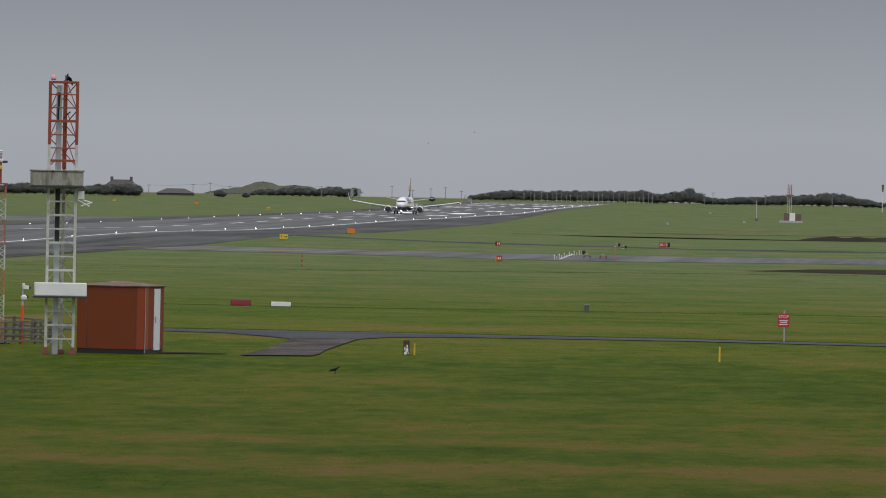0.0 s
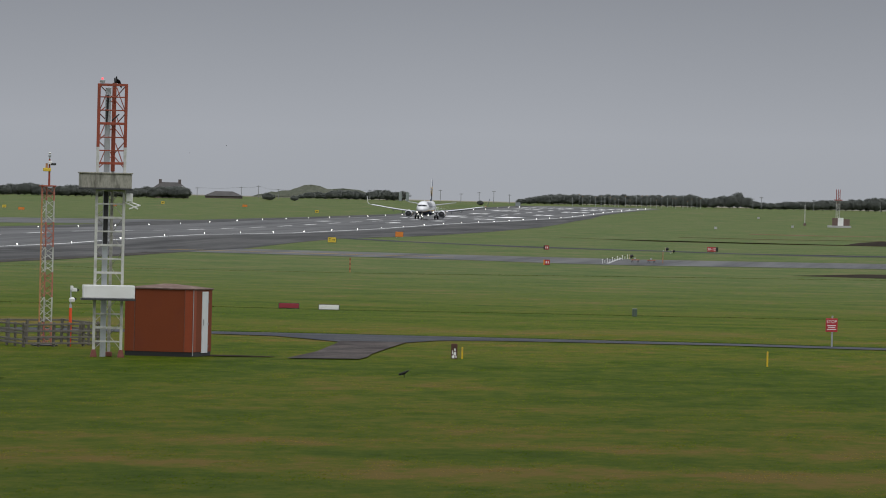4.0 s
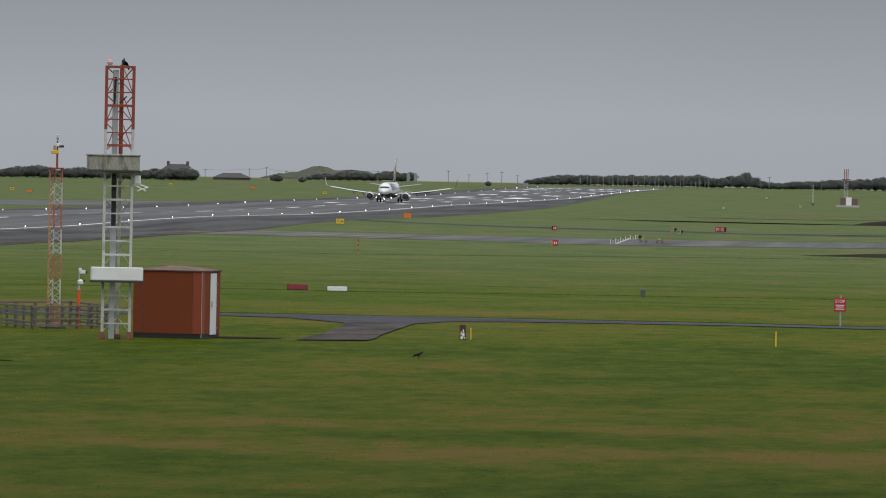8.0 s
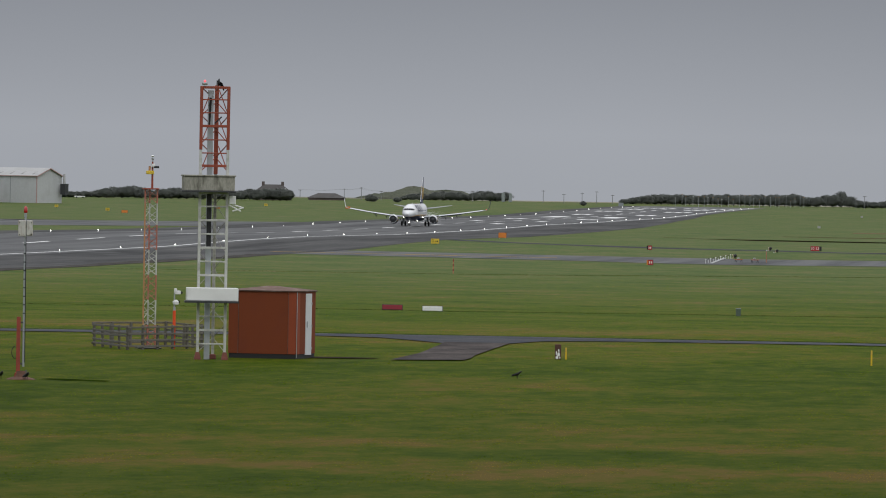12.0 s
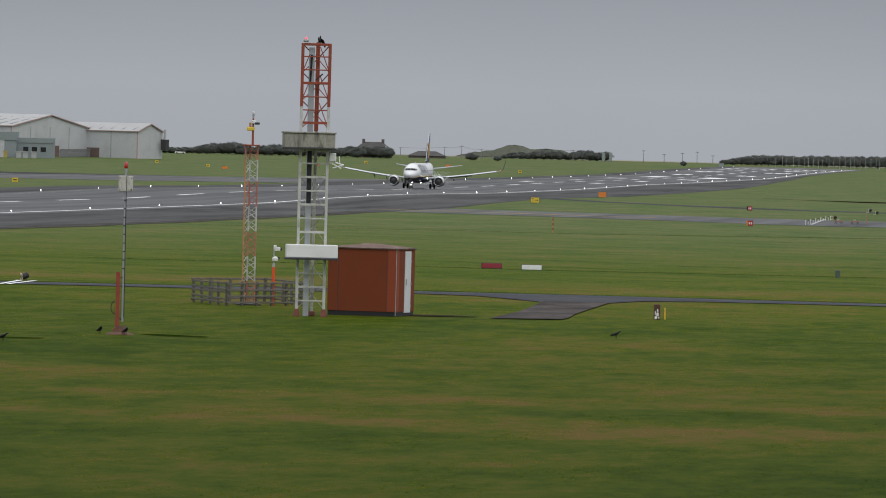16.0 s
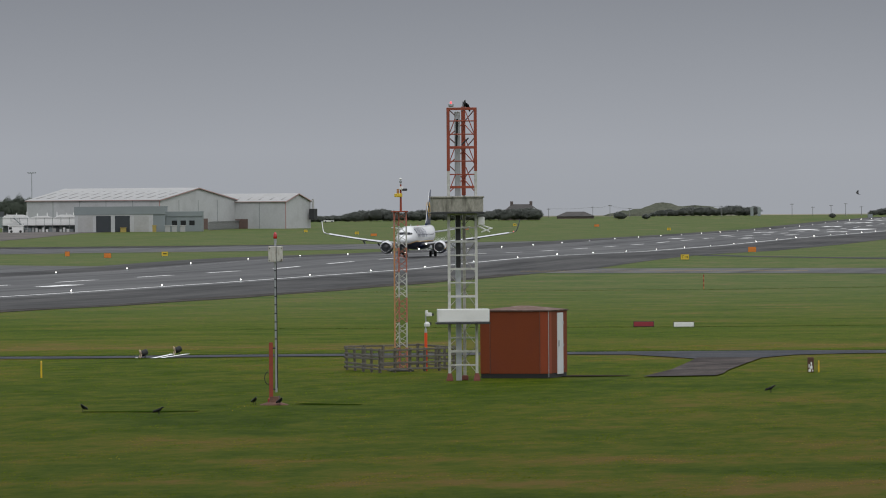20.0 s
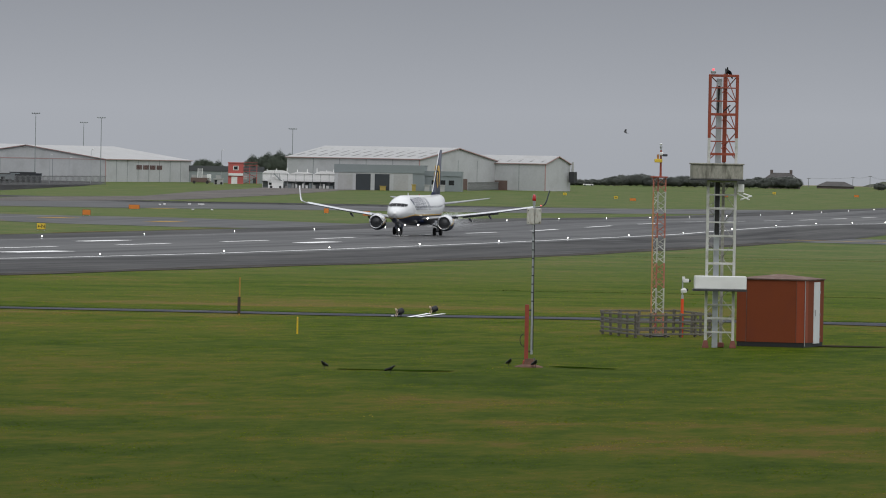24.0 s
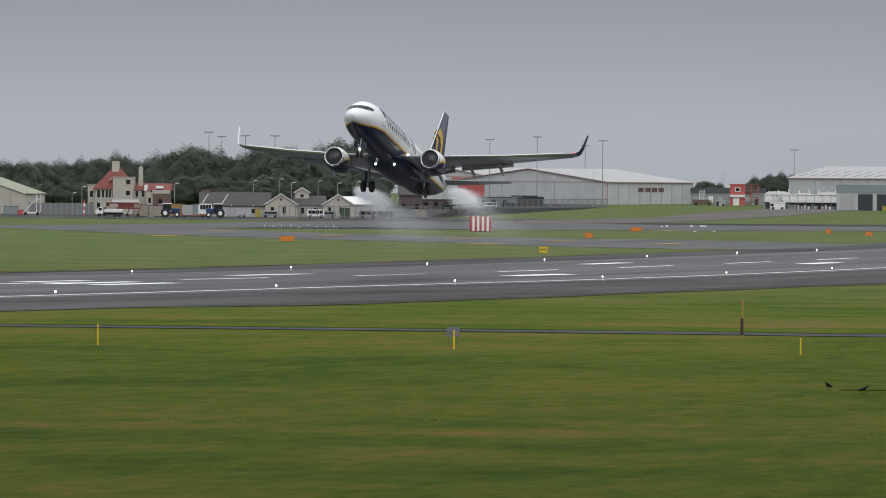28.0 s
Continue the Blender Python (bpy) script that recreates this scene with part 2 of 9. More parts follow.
TURF = [(0.28, (0.043, 0.073, 0.007)), (0.41, (0.069, 0.101, 0.010)), (0.51, (0.097, 0.118, 0.014)), (0.60, (0.130, 0.122, 0.022)), (0.69, (0.172, 0.124, 0.038))]
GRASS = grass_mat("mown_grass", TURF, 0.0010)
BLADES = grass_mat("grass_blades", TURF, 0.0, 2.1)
b_n, b_l = BLADES.node_tree.nodes, BLADES.node_tree.links
b_tr, b_mx = b_n.new("ShaderNodeBsdfTranslucent"), b_n.new("ShaderNodeMixShader")
b_mx.inputs["Fac"].default_value = 0.5
b_geo, b_tone, b_mul = b_n.new("ShaderNodeNewGeometry"), b_n.new("ShaderNodeMapRange"), b_n.new("ShaderNodeMix")   # each blade has its own tone
b_tone.inputs["To Min"].default_value, b_tone.inputs["To Max"].default_value = 0.86, 1.16
b_mul.data_type, b_mul.blend_type = "RGBA", "MULTIPLY"
b_mul.inputs["Factor"].default_value = 1.0
b_l.new(b_geo.outputs["Random Per Island"], b_tone.inputs["Value"])
b_l.new(b_n["Principled BSDF"].inputs["Base Color"].links[0].from_socket, b_mul.inputs["A"])
b_l.new(b_tone.outputs[0], b_mul.inputs["B"])
b_l.new(b_mul.outputs["Result"], b_n["Principled BSDF"].inputs["Base Color"])
b_l.new(b_mul.outputs["Result"], b_tr.inputs["Color"])
b_l.new(b_n["Principled BSDF"].outputs[0], b_mx.inputs[1])
b_l.new(b_tr.outputs[0], b_mx.inputs[2])
b_l.new(b_mx.outputs[0], b_n["Material Output"].inputs["Surface"])
ASPHALT = ground_mat("wet_asphalt", [(0.28, (0.024, 0.024, 0.025)), (0.5, (0.046, 0.046, 0.047)), (0.72, (0.080, 0.078, 0.076))], 0.09, 0.5, (2.2, 0.05, 0), 0.34, 0.06, 0.016)
SHOULDER = ground_mat("worn_shoulder_asphalt", [(0.30, (0.022, 0.022, 0.023)), (0.5, (0.038, 0.037, 0.037)), (0.70, (0.066, 0.063, 0.059))], 0.10, 0.5, (1.6, 0.10, 0), 0.42, 0.08, 0.010)
ROADTAR = ground_mat("perimeter_road_asphalt", [(0.25, (0.055, 0.057, 0.063)), (0.5, (0.080, 0.083, 0.092)), (0.75, (0.110, 0.110, 0.116))], 0.15, 1.2, (1, 1, 0), 0.7, 0.1, 0.001)
SPURTAR = ground_mat("worn_brown_asphalt", [(0.25, (0.045, 0.040, 0.040)), (0.5, (0.085, 0.076, 0.074)), (0.75, (0.14, 0.12, 0.11))], 0.4, 2.0, (1, 0.5, 0), 0.8, 0.1, 0.001)
GRAVEL = ground_mat("gravelly_asphalt", [(0.25, (0.045, 0.043, 0.041)), (0.5, (0.075, 0.071, 0.067)), (0.75, (0.125, 0.115, 0.105))], 0.5, 3.0, (1, 0.3, 0), 0.9, 0.3, 0.0005)
PATCHTAR = ground_mat("patch_asphalt", [(0.25, (0.034, 0.034, 0.035)), (0.5, (0.044, 0.044, 0.045)), (0.75, (0.058, 0.057, 0.056))], 0.3, 2.0, (1, 0.4, 0), 0.42, 0.1, 0.012)
CONCRETE = ground_mat("old_pale_pavement", [(0.25, (0.105, 0.100, 0.098)), (0.5, (0.150, 0.140, 0.134)), (0.75, (0.20, 0.182, 0.168))], 0.05, 0.3, (1, 0.4, 0), 0.75, 0.1)
EARTH = ground_mat("bare_earth", [(0.25, (0.026, 0.024, 0.022)), (0.5, (0.045, 0.038, 0.032)), (0.75, (0.080, 0.064, 0.048))], 0.1, 0.6, (0.6, 1, 0), 0.95, 0.6)
WORN = ground_mat("worn_brown_grass", [(0.25, (0.060, 0.062, 0.026)), (0.5, (0.090, 0.078, 0.042)), (0.75, (0.12, 0.095, 0.06))], 0.08, 0.6, (0.6, 1, 0), 0.95, 0.4)
# sandy heath colour, lightened to carry distance haze
HEATH = ground_mat("hazed_dune_heath", [(0.25, (0.20, 0.195, 0.15)), (0.5, (0.27, 0.255, 0.20)), (0.75, (0.36, 0.33, 0.27))], 0.02, 0.12, (0.6, 0.2, 0), 0.9, 0.3)
SAND = ground_mat("sandy_scraped_soil", [(0.25, (0.12, 0.09, 0.06)), (0.5, (0.19, 0.14, 0.09)), (0.75, (0.10, 0.11, 0.04))], 0.08, 0.6, (0.6, 1, 0), 0.95, 0.4)
LINE = mat("road_paint_white", (0.86, 0.86, 0.85), 0.5, vary=0.08, scale=0.3, fine=2.0, bump=0.0, dirt=(0.4, 0.4, 0.4), dirt_amount=0.12, space="World", gloss=0.0)
LINE_WORN = mat("worn_road_paint", (0.34, 0.34, 0.34), 0.5, vary=0.25, scale=0.2, fine=1.2, bump=0.0, dirt=(0.10, 0.10, 0.10), dirt_amount=0.7, space="World", gloss=0.0)
LINE_Y = mat("road_paint_yellow", (0.62, 0.40, 0.10), 0.6, vary=0.2, scale=0.3, fine=2.0, bump=0.0, space="World", gloss=0.0)
WHITE = mat("aircraft_white", (0.80, 0.81, 0.82), 0.22, vary=0.03, scale=0.6, fine=4, bump=0.0, coat=0.4)
NAVY = mat("aircraft_navy", (0.014, 0.022, 0.058), 0.36, vary=0.08, scale=0.6, fine=4, bump=0.0, gloss=0.3)
INK = mat("livery_ink", (0.010, 0.016, 0.055), 0.7, vary=0.05, scale=0.6, fine=4, bump=0.0, gloss=0.02)
GOLD = mat("aircraft_yellow", (0.72, 0.43, 0.05), 0.3, vary=0.04, bump=0.0)
WINGGREY = mat("wing_grey", (0.30, 0.31, 0.33), 0.36, vary=0.06, scale=0.8, fine=6, bump=0.0)
DARKGREY = mat("dark_grey_metal", (0.05, 0.052, 0.056), 0.45, 0.3, vary=0.1)
STEEL = mat("bare_steel", (0.30, 0.31, 0.32), 0.4, 0.6, vary=0.1, bump=0.05)
LIPMETAL = mat("polished_intake_lip", (0.70, 0.71, 0.73), 0.18, 1.0, vary=0.03, bump=0.0)
RUBBER = mat("black_rubber", (0.022, 0.022, 0.023), 0.8, vary=0.15, bump=0.1)
COCKPIT = mat("cockpit_glazing", (0.012, 0.013, 0.016), 0.3, vary=0.05, bump=0.0, gloss=0.2)
GLASSDARK = mat("dark_glazing", (0.010, 0.012, 0.015), 0.08, vary=0.05, bump=0.0, coat=0.5)
MASTRED = mat("mast_orange_red_paint", (0.27, 0.052, 0.024), 0.55, vary=0.22, scale=1.2, fine=14, dirt=(0.16, 0.05, 0.03), dirt_amount=0.5)
MASTWHITE = mat("mast_white_paint", (0.50, 0.50, 0.47), 0.5, vary=0.16, scale=1.2, fine=14, dirt=(0.20, 0.19, 0.16), dirt_amount=0.6)
MASTORANGE = mat("faded_orange_paint", (0.46, 0.22, 0.10), 0.55, vary=0.2, scale=1.5, fine=12, dirt=(0.22, 0.12, 0.05), dirt_amount=0.5)
HUTRED = mat("hut_brick_red_sheet", (0.185, 0.046, 0.018), 0.6, gloss=0.15, vary=0.07, scale=0.7, fine=18, bump=0.05, dirt=(0.15, 0.04, 0.025), dirt_amount=0.35)
HUTTRIM = mat("hut_red_corner_trim", (0.27, 0.060, 0.026), 0.55, gloss=0.2, vary=0.08, scale=1.0, fine=18, bump=0.05)
HUTROOF = mat("hut_roof_felt", (0.15, 0.088, 0.070), 0.9, vary=0.2, scale=1.5, fine=18, dirt=(0.30, 0.25, 0.22), dirt_amount=0.4)
HUTWHITE = mat("white_door_panel", (0.66, 0.68, 0.70), 0.4, vary=0.05, bump=0.0)
RADOME = mat("white_radome", (0.76, 0.76, 0.75), 0.35, vary=0.05, scale=0.8, bump=0.0, dirt=(0.5, 0.5, 0.47), dirt_amount=0.25)
TRAY = mat("weathered_grey_cladding", (0.29, 0.28, 0.24), 0.85, vary=0.35, scale=1.6, fine=14, dirt=(0.075, 0.072, 0.055), dirt_amount=0.95, stretch=(1.6, 1.6, 0.5))
MASTFADED = mat("mast_faded_red_paint", (0.40, 0.135, 0.095), 0.6, vary=0.25, scale=1.5, fine=14, dirt=(0.35, 0.27, 0.22), dirt_amount=0.5)
STAINEDBOX = mat("rust_stained_white_box", (0.50, 0.49, 0.45), 0.6, vary=0.2, scale=3, fine=16, dirt=(0.20, 0.11, 0.06), dirt_amount=0.6, stretch=(2, 2, 0.6))
MASTOLD = mat("mast_grimy_white_paint", (0.36, 0.35, 0.31), 0.7, vary=0.3, scale=1.5, fine=14, dirt=(0.12, 0.11, 0.09), dirt_amount=0.7)
GALV = mat("galvanised_steel", (0.42, 0.44, 0.46), 0.45, 0.6, vary=0.1, scale=2)
CABLE = mat("black_cable", (0.012, 0.012, 0.013), 0.6, vary=0.1, bump=0.0)
OLDWOOD = mat("weathered_fence_wood", (0.125, 0.115, 0.098), 0.9, vary=0.35, scale=2.0, fine=22, bump=0.5, stretch=(1, 1, 1))
REDEARTH = mat("reddish_earth", (0.115, 0.058, 0.040), 0.95, vary=0.3, scale=2, fine=10, bump=0.4)
RUSTSHOE = mat("rusty_base_shoe", (0.17, 0.055, 0.040), 0.8, vary=0.25, scale=3)
POSTRED = mat("red_painted_post", (0.27, 0.045, 0.024), 0.55, vary=0.15, scale=2, dirt=(0.12, 0.03, 0.02), dirt_amount=0.5)
FLUO = mat("fluorescent_orange_red", (0.72, 0.075, 0.012), 0.5, vary=0.06, bump=0.0)
SIGNY = mat("sign_yellow", (0.68, 0.48, 0.045), 0.5, vary=0.06, bump=0.0)
SIGNO = mat("sign_orange", (0.65, 0.20, 0.030), 0.5, vary=0.1, bump=0.0)
SIGNR = mat("sign_red", (0.40, 0.022, 0.030), 0.5, vary=0.08, bump=0.0)
MAROON = mat("maroon_board", (0.27, 0.025, 0.040), 0.55, vary=0.1, bump=0.0)
BLACK = mat("sign_black", (0.012, 0.012, 0.012), 0.6, vary=0.05, bump=0.0)
PAINTW = mat("white_paint", (0.78, 0.78, 0.77), 0.5, vary=0.06, bump=0.0, dirt=(0.45, 0.43, 0.4), dirt_amount=0.25)
PAINTY = mat("yellow_post_paint", (0.66, 0.43, 0.020), 0.5, vary=0.08, bump=0.0)
GREYBOX = mat("grey_cabinet", (0.24, 0.27, 0.27), 0.6, vary=0.1)
BULB_R = glow("red_beacon_glow", (1.0, 0.12, 0.14), 0.9)
RED_GLASS = mat("red_lens", (0.42, 0.012, 0.012), 0.15, vary=0.05, bump=0.0, coat=0.6)
BULB_W = glow("white_lamp_glow", (1.0, 0.97, 0.90), 10.0)
BULB_L = glow("landing_light_glow", (1.0, 0.96, 0.86), 11.0)
CLADGREY = mat("pale_grey_sheeting", (0.47, 0.48, 0.49), 0.55, vary=0.08, scale=0.12, fine=1.2, bump=0.0, dirt=(0.30, 0.30, 0.30), dirt_amount=0.3)
CLADROOF = mat("pale_roof_sheeting", (0.40, 0.40, 0.40), 0.6, vary=0.1, scale=0.15, fine=1.5, bump=0.0, dirt=(0.36, 0.35, 0.33), dirt_amount=0.5)
ROOFLIGHT = mat("grimy_rooflight", (0.20, 0.20, 0.195), 0.5, vary=0.15, scale=0.3, bump=0.0)
TRIMRED = mat("red_building_trim", (0.40, 0.26, 0.25), 0.6, vary=0.1, bump=0.0)
SIGNDARK = mat("dark_brown_lettering", (0.11, 0.055, 0.05), 0.6, vary=0.1, bump=0.0)
CLADRED = mat("red_sheeting", (0.46, 0.10, 0.09), 0.55, vary=0.06, scale=0.2, bump=0.0)
CLADBLUEGREY = mat("blue_grey_sheeting", (0.22, 0.25, 0.26), 0.55, vary=0.08, scale=0.2, bump=0.0)
DOORDARK = mat("dark_doorway", (0.035, 0.042, 0.050), 0.5, vary=0.15, scale=0.2, bump=0.0)
ROUGHCAST = mat("cream_roughcast", (0.46, 0.43, 0.375), 0.9, vary=0.1, scale=0.4, fine=5, bump=0.1)
TILERED = mat("red_clay_tiles", (0.20, 0.062, 0.050), 0.8, vary=0.2, scale=0.6, fine=6, bump=0.2)
SLATE = mat("grey_slate_roof", (0.075, 0.070, 0.068), 0.85, vary=0.25, scale=0.5, fine=4, bump=0.1)
PAINTGREEN = mat("pale_olive_roof", (0.27, 0.285, 0.20), 0.6, vary=0.12, scale=0.3, bump=0.0)
YARDORANGE = mat("dull_orange_paint", (0.36, 0.20, 0.075), 0.6, vary=0.15, bump=0.0)
LOADERRED = mat("faded_dark_red_paint", (0.20, 0.055, 0.055), 0.7, vary=0.25, scale=0.8, bump=0.0)
CRATE = mat("weathered_crate_wood", (0.33, 0.295, 0.25), 0.85, vary=0.3, scale=0.8, fine=6)
YARDGREEN = mat("dull_green_paint", (0.07, 0.10, 0.075), 0.5, vary=0.1, bump=0.0)
YARDYELLOW = mat("dull_yellow_paint", (0.40, 0.30, 0.08), 0.6, vary=0.15, bump=0.0)
SOOTBRICK = mat("sooty_brick", (0.105, 0.085, 0.08), 0.9, vary=0.2, scale=0.6, fine=6)
BRICKDULL = mat("dull_brick", (0.145, 0.098, 0.085), 0.9, vary=0.2, scale=0.6, fine=6)
FENCEGREY = mat("grey_mesh_fence", (0.19, 0.195, 0.195), 0.7, vary=0.1, bump=0.0)
BARK = mat("tree_bark", (0.06, 0.05, 0.04), 0.95, vary=0.3)


def leaf_mat(name, color):
    """Leaves that let part of the light through."""
    m = mat(name, color, 0.7, vary=0.16, scale=0.22, fine=0.6, bump=0.0, gloss=0.25)
    n, l = m.node_tree.nodes, m.node_tree.links
    b = n["Principled BSDF"]
    tr, mx = n.new("ShaderNodeBsdfTranslucent"), n.new("ShaderNodeMixShader")
    mx.inputs["Fac"].default_value = 0.5
    br = n.new("ShaderNodeBrightContrast")
    br.inputs["Bright"].default_value = 0.14
    l.new(b.inputs["Base Color"].links[0].from_socket, br.inputs["Color"])
    l.new(br.outputs[0], tr.inputs["Color"])
    l.new(b.outputs[0], mx.inputs[1])
    l.new(tr.outputs[0], mx.inputs[2])
    l.new(mx.outputs[0], n["Material Output"].inputs["Surface"])
    return m


LEAF = leaf_mat("tree_leaves", (0.122, 0.146, 0.112))
# paler, greyer leaf colour that stands in for haze over the far woods
LEAFFAR = leaf_mat("hazed_wood_leaves", (0.140, 0.152, 0.136))
CROW = mat("crow_feathers", (0.010, 0.010, 0.012), 0.5, vary=0.1, bump=0.0)
TRACTORBLUE = mat("tractor_blue", (0.02, 0.055, 0.17), 0.4, vary=0.05, bump=0.0)
DUNE = ground_mat("dune_scrub", [(0.25, (0.075, 0.085, 0.062)), (0.5, (0.10, 0.108, 0.082)), (0.75, (0.14, 0.14, 0.11))], 0.03, 0.2, (1, 1, 0), 0.95, 0.4)


# ---- mesh helpers ----
def mesh_of(bm, name, material, smooth=False):
    me = bpy.data.meshes.new(name)
    bm.normal_update()
    bm.to_mesh(me)
    bm.free()
    for m in (material if isinstance(material, (list, tuple)) else [material]):
        me.materials.append(m)
    if smooth:
        for p in me.polygons:
            p.use_smooth = True
    return me


def part(name, bm, material, parent, label="", smooth=False):
    ob = new(name, mesh_of(bm, name, material, smooth))
    ob.parent = parent
    if label:
        ob["label"] = label
    return ob


def thing(name, m, label, category, group="", kind=""):
    ob = new(name)
    ob.empty_display_size = 0.3
    ob.matrix_basis = m
    return tagged(ob, label, category, group, kind)


def shared(name, me, parent, m=None, label=""):
    ob = new(name, me)
    ob.parent = parent
    if m is not None:
        ob.matrix_basis = m
    if label:
        ob["label"] = label
    return ob


def box(x0, x1, y0, y1, z0, z1, bevel=0.0, bm=None):
    own = bmesh.new()
    v = [own.verts.new(p) for p in ((x0, y0, z0), (x1, y0, z0), (x1, y1, z0), (x0, y1, z0), (x0, y0, z1), (x1, y0, z1), (x1, y1, z1), (x0, y1, z1))]
    for f in ((3, 2, 1, 0), (4, 5, 6, 7), (0, 1, 5, 4), (1, 2, 6, 5), (2, 3, 7, 6), (3, 0, 4, 7)):
        own.faces.new([v[i] for i in f])
    if bevel:
        bmesh.ops.bevel(own, geom=own.edges[:], offset=bevel, segments=1, affect="EDGES")
    return merged(own, bm)


def merged(own, bm):
    """Adds one bmesh to another, or returns it alone."""
    if bm is None:
        return own
    me = bpy.data.meshes.new("tmp")
    own.to_mesh(me)
    own.free()
    bm.from_mesh(me)
    bpy.data.meshes.remove(me)
    return bm


def rod(a, b, r0, r1=None, seg=8, bm=None, caps=True):
    """A round bar from a to b."""
    bm = bm or bmesh.new()
    a, b = Vector(a), Vector(b)
    r1 = r0 if r1 is None else r1
    d = (b - a).normalized()
    u = d.orthogonal().normalized()
    w = d.cross(u)
    rings = []
    for p, r in ((a, r0), (b, r1)):
        rings.append([bm.verts.new(p + r * (math.cos(2 * math.pi * k / seg) * u + math.sin(2 * math.pi * k / seg) * w)) for k in range(seg)])
    for k in range(seg):
        bm.faces.new((rings[0][k], rings[0][(k + 1) % seg], rings[1][(k + 1) % seg], rings[1][k]))
    if caps:
        bm.faces.new(rings[0][::-1])
        bm.faces.new(rings[1])
    return bm


def lathe(profile, axis_point=(0, 0, 0), axis="z", seg=20, bm=None):
    """Turns (radius, height) pairs round an axis."""
    bm = bm or bmesh.new()
    o = Vector(axis_point)
    rings = []
    for r, h in profile:
        ring = []
        for k in range(seg):
            c, s = r * math.cos(2 * math.pi * k / seg), r * math.sin(2 * math.pi * k / seg)
            p = {"z": (c, s, h), "y": (c, h, -s), "x": (h, c, s)}[axis]
            ring.append(bm.verts.new(o + Vector(p)))
        rings.append(ring)
    for a, b in zip(rings, rings[1:]):
        for k in range(seg):
            bm.faces.new((a[k], a[(k + 1) % seg], b[(k + 1) % seg], b[k]))
    if profile[0][0] > 1e-6:
        bm.faces.new(rings[0][::-1])
    if profile[-1][0] > 1e-6:
        bm.faces.new(rings[-1])
    bmesh.ops.remove_doubles(bm, verts=bm.verts[:], dist=1e-5)
    bmesh.ops.recalc_face_normals(bm, faces=bm.faces[:])
    return bm


def loft(rings, closed=True, cap=True, bm=None):
    """Skin over rings of equally many points."""
    bm = bm or bmesh.new()
    vs = [[bm.verts.new(p) for p in r] for r in rings]
    n = len(vs[0])
    for a, b in zip(vs, vs[1:]):
        for k in range(n if closed else n - 1):
            bm.faces.new((a[k], a[(k + 1) % n], b[(k + 1) % n], b[k]))
    if closed and cap:
        bm.faces.new(vs[0][::-1])
        bm.faces.new(vs[-1])
    bmesh.ops.recalc_face_normals(bm, faces=bm.faces[:])
    return bm


def prism(outline, y0, y1, bm=None):
    """An outline in x and z pushed from y0 to y1."""
    return loft([[(x, y0, z) for x, z in outline], [(x, y1, z) for x, z in outline]], bm=bm)


# ---- terrain ----
ZY = [-400, 400, 470, 530, 590, 650, 710, 770, 830, 890, 1000, 1072, 1132, 1192, 1252, 1312, 1420, 1600, 1800, 2000, 2300, 2600, 2900, 3300, 3600, 5200]
ZZ = [1.67, 1.67, 1.20, .87, .56, .22, -.02, -.18, -.28, -.36, -.42, -.46, -.2, -.02, .04, -.14, -.46, -.46, 0, .05, .4, 1.9, 2.8, 3.45, 2.8, 0]


def terr(x, y):
    s = min(max((470 - math.hypot(x, y)) / 170, 0), 1)
    return float(np.interp(y, ZY, ZZ)) + 0.95 * s * s * (3 - 2 * s)


def polar(az, r):
    x, y = r * math.sin(radians(az)), r * math.cos(radians(az))
    return x, y, terr(x, y)


def stand(az, r, turn=0.0, lift=0.0):
    """A pose on the ground, its front turned to the viewing spot and then by turn."""
    x, y, z = polar(az, r)
    return pose(x, y, z + lift, 0, 0, -az + turn)


Y_LINES = [-300, -200, -100, 0, 50] + list(range(100, 600, 10)) + list(range(600, 3000, 20)) + list(range(3000, 5000, 100)) + [4950]
X_LINES = [-2600, -2200, -1800, -1500, -1200, -1000, -850, -750, -650, -550, -450, -350, -300, -250] + list(range(-200, 110, 10)) + [150, 250, 400, 700, 1100, 1600, 2200]


def build_ground():
    verts = [(x, y, terr(x, y)) for y in Y_LINES for x in X_LINES]
    n = len(X_LINES)
    faces = [(j * n + i, j * n + i + 1, (j + 1) * n + i + 1, (j + 1) * n + i) for j in range(len(Y_LINES) - 1) for i in range(n - 1)]
    me = bpy.data.meshes.new("ground")
    me.from_pydata(verts, [], faces)
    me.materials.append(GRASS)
    for p in me.polygons:
        p.use_smooth = True
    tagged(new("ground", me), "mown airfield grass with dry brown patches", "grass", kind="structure")


